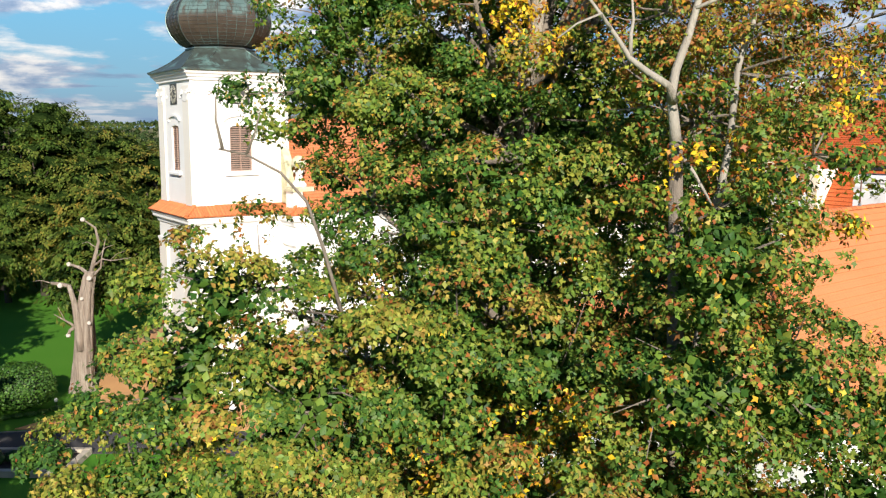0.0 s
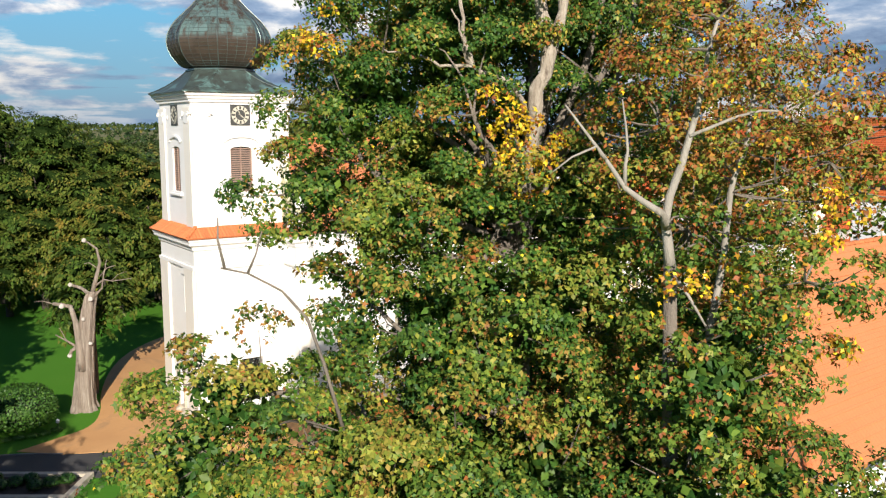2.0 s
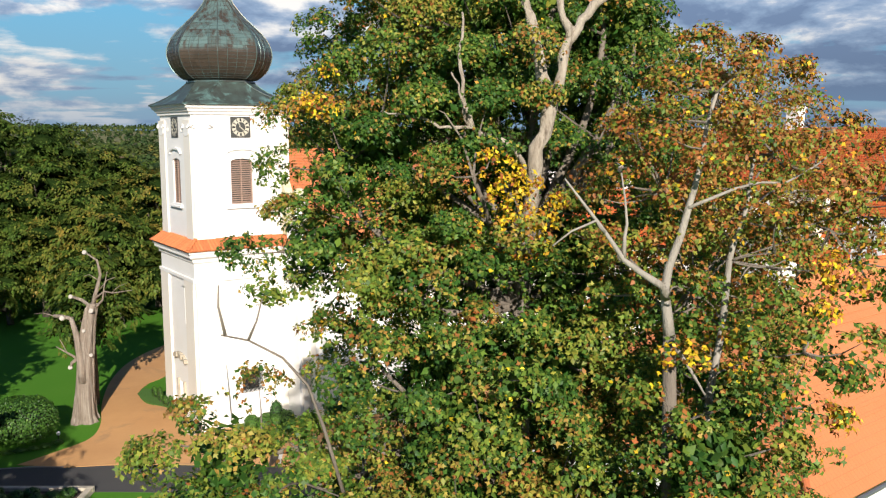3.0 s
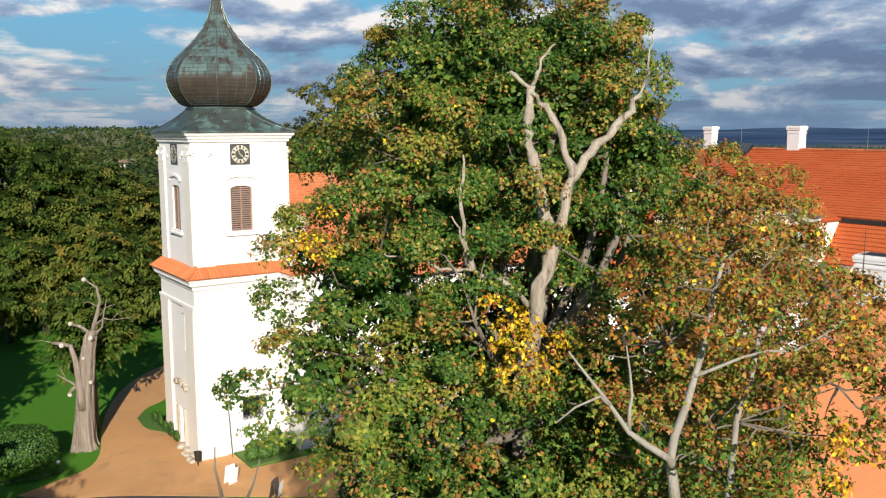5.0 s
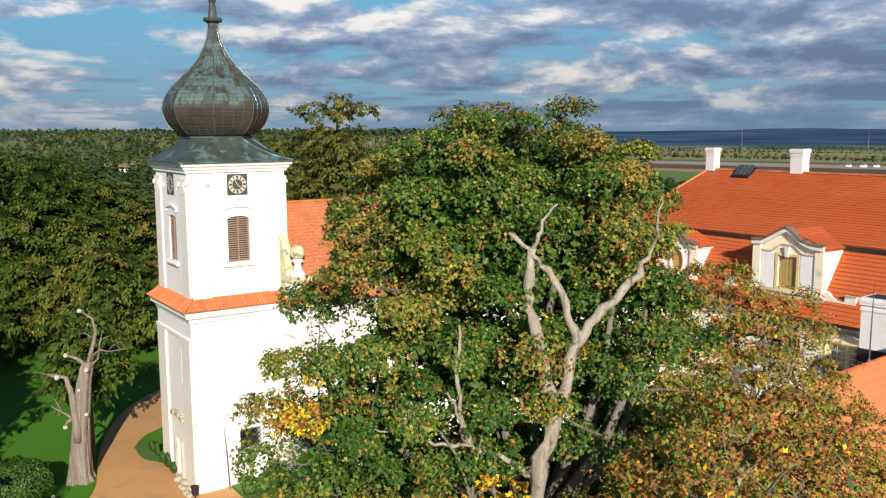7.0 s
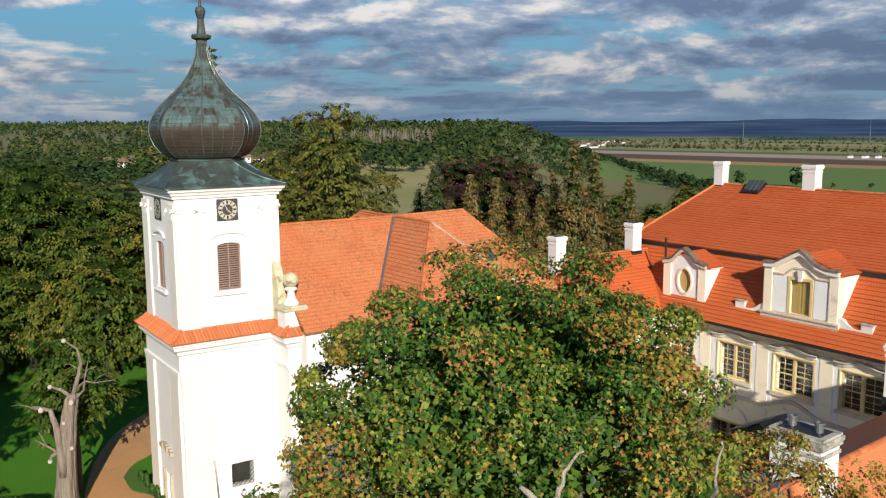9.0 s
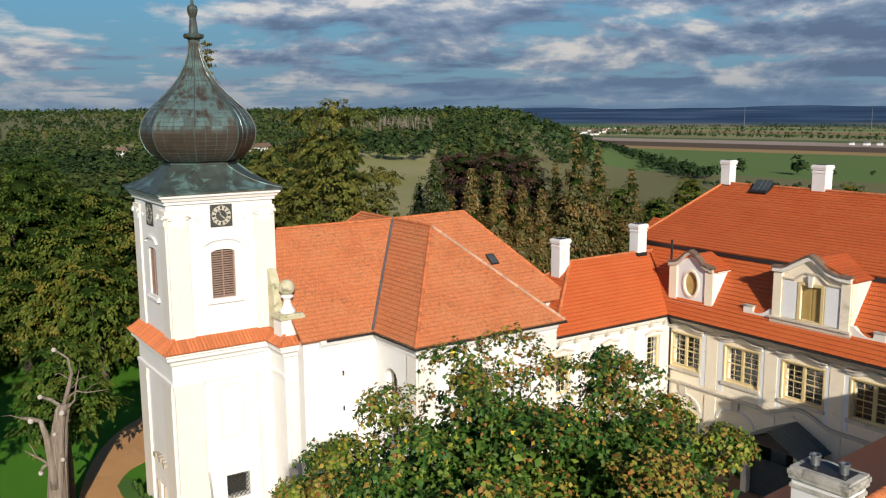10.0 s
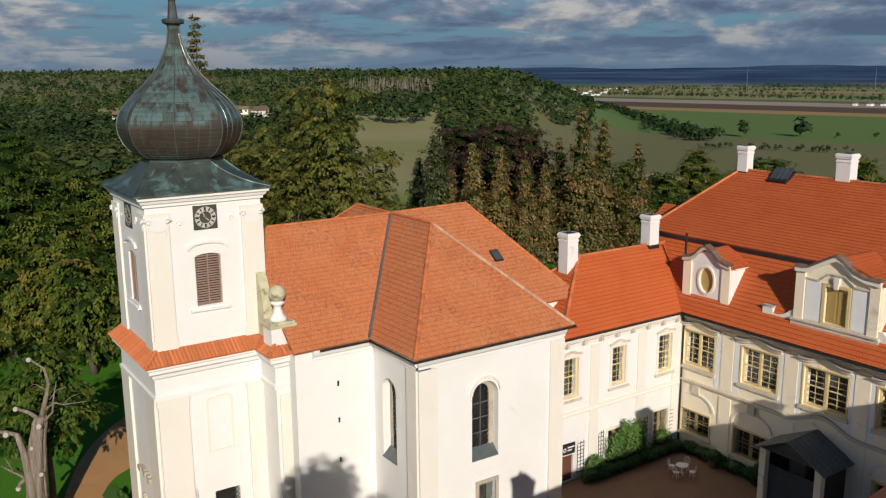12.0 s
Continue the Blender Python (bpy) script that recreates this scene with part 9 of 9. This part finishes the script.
# ---- things in the courtyard ----
def build_courtyard():
    f = Face((41.2, KY, 0), (1, 0, 0), (0, -1, 0))
    for u, w in ((1.85, 0.34), (4.15, 0.62), (6.1, 0.5), (10.55, 0.5), (13.35, 0.42)):
        t = thing("trellis", f.at(u, 0.3, 0.05), "dark wooden climbing trellis on the wall", "trellis", "wall trellises")
        z0, z1 = 0.3, 2.75 if u < 5 else 3.0
        for k in range(3):
            bm = bmesh.new()
            a = u - w / 2 + k * (w - 0.03) / 2
            f.block(bm, a, a + 0.035, z0, z1 - 0.25 * (k == 0), 0.03, 0.06)
            part("upright", bm, BOARD, t)
        for k in range(9):
            bm = bmesh.new()
            z = z0 + 0.15 + k * (z1 - z0 - 0.3) / 8
            f.block(bm, u - w / 2, u + w / 2, z, z + 0.035, 0.061, 0.085)
            part("crossbar", bm, BOARD, t)
    for k in range(7):
        leafy("wall_hedge", (45.6 + k * 1.4, 48.35, 0.0), (0.78, 0.55, 0.42), "dark low hedge along the wing wall", "hedge", HEDGE, 100 + k, 900, 0.10, 0.3, "courtyard hedges", square=3.5)
    for k in range(6):
        leafy("wall_hedge", (54.75, 47.4 - k * 1.35, 0.0), (0.5, 0.75, 0.42), "dark low hedge along the castle wall", "hedge", HEDGE, 110 + k, 900, 0.10, 0.25, "courtyard hedges", square=3.5)
    leafy("climbing_rose", (48.5, 48.75, 0.0), (1.0, 0.4, 1.25), "light green climbing shrub against the wing wall", "shrub", HEDGE, 120, 1500, 0.13, 0.85, "climbing shrubs", square=2.2, loose=0.28)
    leafy("climbing_rose", (50.2, 48.7, 0.0), (1.1, 0.45, 1.45), "light green climbing shrub against the wing wall", "shrub", HEDGE, 121, 1700, 0.13, 0.9, "climbing shrubs", square=2.2, loose=0.28)
    leafy("climbing_rose", (49.2, 48.8, 1.9), (0.45, 0.3, 0.75), "tall shoots of a climbing shrub", "shrub", HEDGE, 122, 420, 0.12, 0.9, "climbing shrubs", stem=False, loose=0.28)
    leafy("climbing_rose", (46.2, 48.7, 0.0), (0.8, 0.4, 0.75), "light green climbing shrub below the trellis", "shrub", HEDGE, 123, 900, 0.12, 0.8, "climbing shrubs", loose=0.28)
    leafy("climbing_rose", (53.2, 48.8, 0.0), (0.9, 0.35, 0.8), "light green climbing shrub below the window", "shrub", HEDGE, 124, 900, 0.12, 0.8, "climbing shrubs", loose=0.28)
    for x, y, h in ((53.9, 41.0, 0.95), (53.4, 35.1, 0.9)):
        leafy("conical_shrub", (x, y, 0.02), (0.5, 0.5, h), "dark conical clipped shrub by the porch", "shrub", HEDGE, int(y * 3), 1400, 0.08, 0.15, "conical shrubs")
    p = thing("planter", (54.2, 44.9, 0.02), "dark planter tub with a leafy plant", "planter")
    bm = bmesh.new()
    lathe(bm, [(0.28, 0.02), (0.36, 0.55), (0.4, 0.56), (0.4, 0.63), (0.33, 0.63)], 14, (54.2, 44.9))
    part("tub", bm, BOARD, p)
    leafy("tub_plant", (54.2, 44.9, 0.62), (0.55, 0.55, 0.35), "green plant growing in the tub", "plant", HEDGE, 131, 500, 0.12, 0.4, stem=False)
    # bistro table and chairs
    tx, ty = 51.5, 45.45
    t = thing("bistro_table", (tx, ty, 0.02), "round white metal garden table", "table")
    bm = bmesh.new()
    lathe(bm, [(0.4, 0.70), (0.43, 0.71), (0.43, 0.735), (0.4, 0.745)], 24, (tx, ty))
    part("tabletop", bm, WHITE_METAL, t)
    bm = bmesh.new()
    tube(bm, [(tx, ty, 0.05), (tx, ty, 0.7)], [0.03, 0.03], 8)
    part("column", bm, WHITE_METAL, t)
    for k in range(3):
        a = 2 * math.pi * k / 3
        bm = bmesh.new()
        tube(bm, [(tx, ty, 0.2), (tx + 0.2 * math.cos(a), ty + 0.2 * math.sin(a), 0.1), (tx + 0.33 * math.cos(a), ty + 0.33 * math.sin(a), 0.03)], [0.02] * 3, 6)
        part("leg", bm, WHITE_METAL, t)
    c = thing("garden_chair", (0, 0, 0), "white metal garden chair with a round open back", "chair", "chairs round the garden table")
    bm = bmesh.new()
    lathe(bm, [(0.2, 0.42), (0.215, 0.43), (0.215, 0.45), (0.2, 0.455)], 16, (0, 0))
    part("seat", bm, WHITE_METAL, c)
    for k in range(4):
        a = math.pi / 4 + k * math.pi / 2
        bm = bmesh.new()
        tube(bm, [(0.15 * math.cos(a), 0.15 * math.sin(a), 0.43), (0.21 * math.cos(a), 0.21 * math.sin(a), 0.0)], [0.014, 0.012], 6)
        part("leg", bm, WHITE_METAL, c)
    bm = bmesh.new()
    loop = [(0.2 * math.sin(a), 0.2 + 0.06 * (1 - math.cos(a)) * 0.5, 0.68 - 0.24 * math.cos(a)) for a in [2 * math.pi * k / 18 for k in range(19)]]
    tube(bm, loop, [0.016] * 19, 6, False)
    part("back_hoop", bm, WHITE_METAL, c)
    for x in (-0.07, 0.07):
        bm = bmesh.new()
        tube(bm, [(x, 0.2, 0.45), (x, 0.235, 0.9)], [0.01, 0.01], 5)
        part("back_bar", bm, WHITE_METAL, c)
    for k, a in enumerate((20, 105, 190, 285)):
        r = 0.78
        m = pose(tx + r * math.cos(radians(a)), ty + r * math.sin(radians(a)), 0.02, 0, 0, a - 90)
        ob = c if k == 0 else copy_thing(c, m)
        ob.matrix_basis = m


build_courtyard()


# ---- far houses and masts ----
def far_house(l, f, w, d, h, turn, red=True, z=None):
    p = spot(l, f)
    g = land(p.x, p.y) if z is None else z
    ob = thing("far_house", (p.x, p.y, g), "distant white house with a red-brown roof" if red else "distant white house with a pale grey roof", "house", "distant houses")
    m = pose(p.x, p.y, g, 0, 0, turn)
    part("wall", one_box(-w / 2, w / 2, -d / 2, d / 2, land(p.x, p.y) - g - 1, h, m), WHITE, ob)
    bm = bmesh.new()
    solid(bm, [m @ Vector(q) for x in (-w / 2 - 0.4, w / 2 + 0.4) for q in ((x, -d / 2 - 0.5, h - 0.1), (x, d / 2 + 0.5, h - 0.1), (x, 0, h + d * 0.42))])
    bmesh.ops.recalc_face_normals(bm, faces=bm.faces[:])
    part("roof", bm, DARKCLAY if red else ZINC, ob)
    f2 = Face(m @ Vector((0, -d / 2, 0)), m.to_3x3() @ Vector((1, 0, 0)), m.to_3x3() @ Vector((0, -1, 0)))
    for u in (-w / 4, w / 4):
        bm = bmesh.new()
        f2.block(bm, u - 0.6, u + 0.6, h * 0.4, h * 0.4 + 1.4, 0.004, 0.05)
        part("window", bm, SKYGLASS, ob)


for l, f, w, d, h, z in ((-226, 605, 11, 7, 3.6, None), (-213, 620, 8, 6, 3.2, None), (-126, 605, 11, 7, 3.8, None), (-139, 610, 6, 5, 3, None)):
    far_house(l, f, w, d, h, 20 if w > 10 else -15, True, z)
rnd = random.Random(8)
for k in range(26):
    fw = rnd.uniform(2900, 3750)
    far_house(fw * math.tan(radians(rnd.uniform(6.8, 11.8))), fw, rnd.uniform(10, 17), rnd.uniform(7, 10), rnd.uniform(4, 6), rnd.uniform(-40, 40), rnd.random() < 0.75)
for k in range(8):
    far_house(rnd.uniform(395, 520), rnd.uniform(2850, 3100), rnd.uniform(12, 20), 8, rnd.uniform(4, 6), rnd.uniform(-30, 30), rnd.random() < 0.5)
for l, fw, w in ((965, 2000, 22), (990, 1990, 15), (940, 2020, 11)):
    far_house(l, fw, w, 9, 5, 10, False)
far_house(340, 3300, 11, 11, 20, 0, False)
for l, fw, h in ((990, 2900, 95), (1460, 3000, 85)):
    p = spot(l, fw)
    g = land(p.x, p.y)
    ob = thing("radio_mast", (p.x, p.y, g), "thin distant radio mast on the plain", "mast", "distant masts")
    bm = bmesh.new()
    tube(bm, [(p.x, p.y, g), (p.x, p.y, g + h * 0.6), (p.x, p.y, g + h)], [1.1, 0.9, 0.4], 6)
    part("shaft", bm, ZINC, ob)
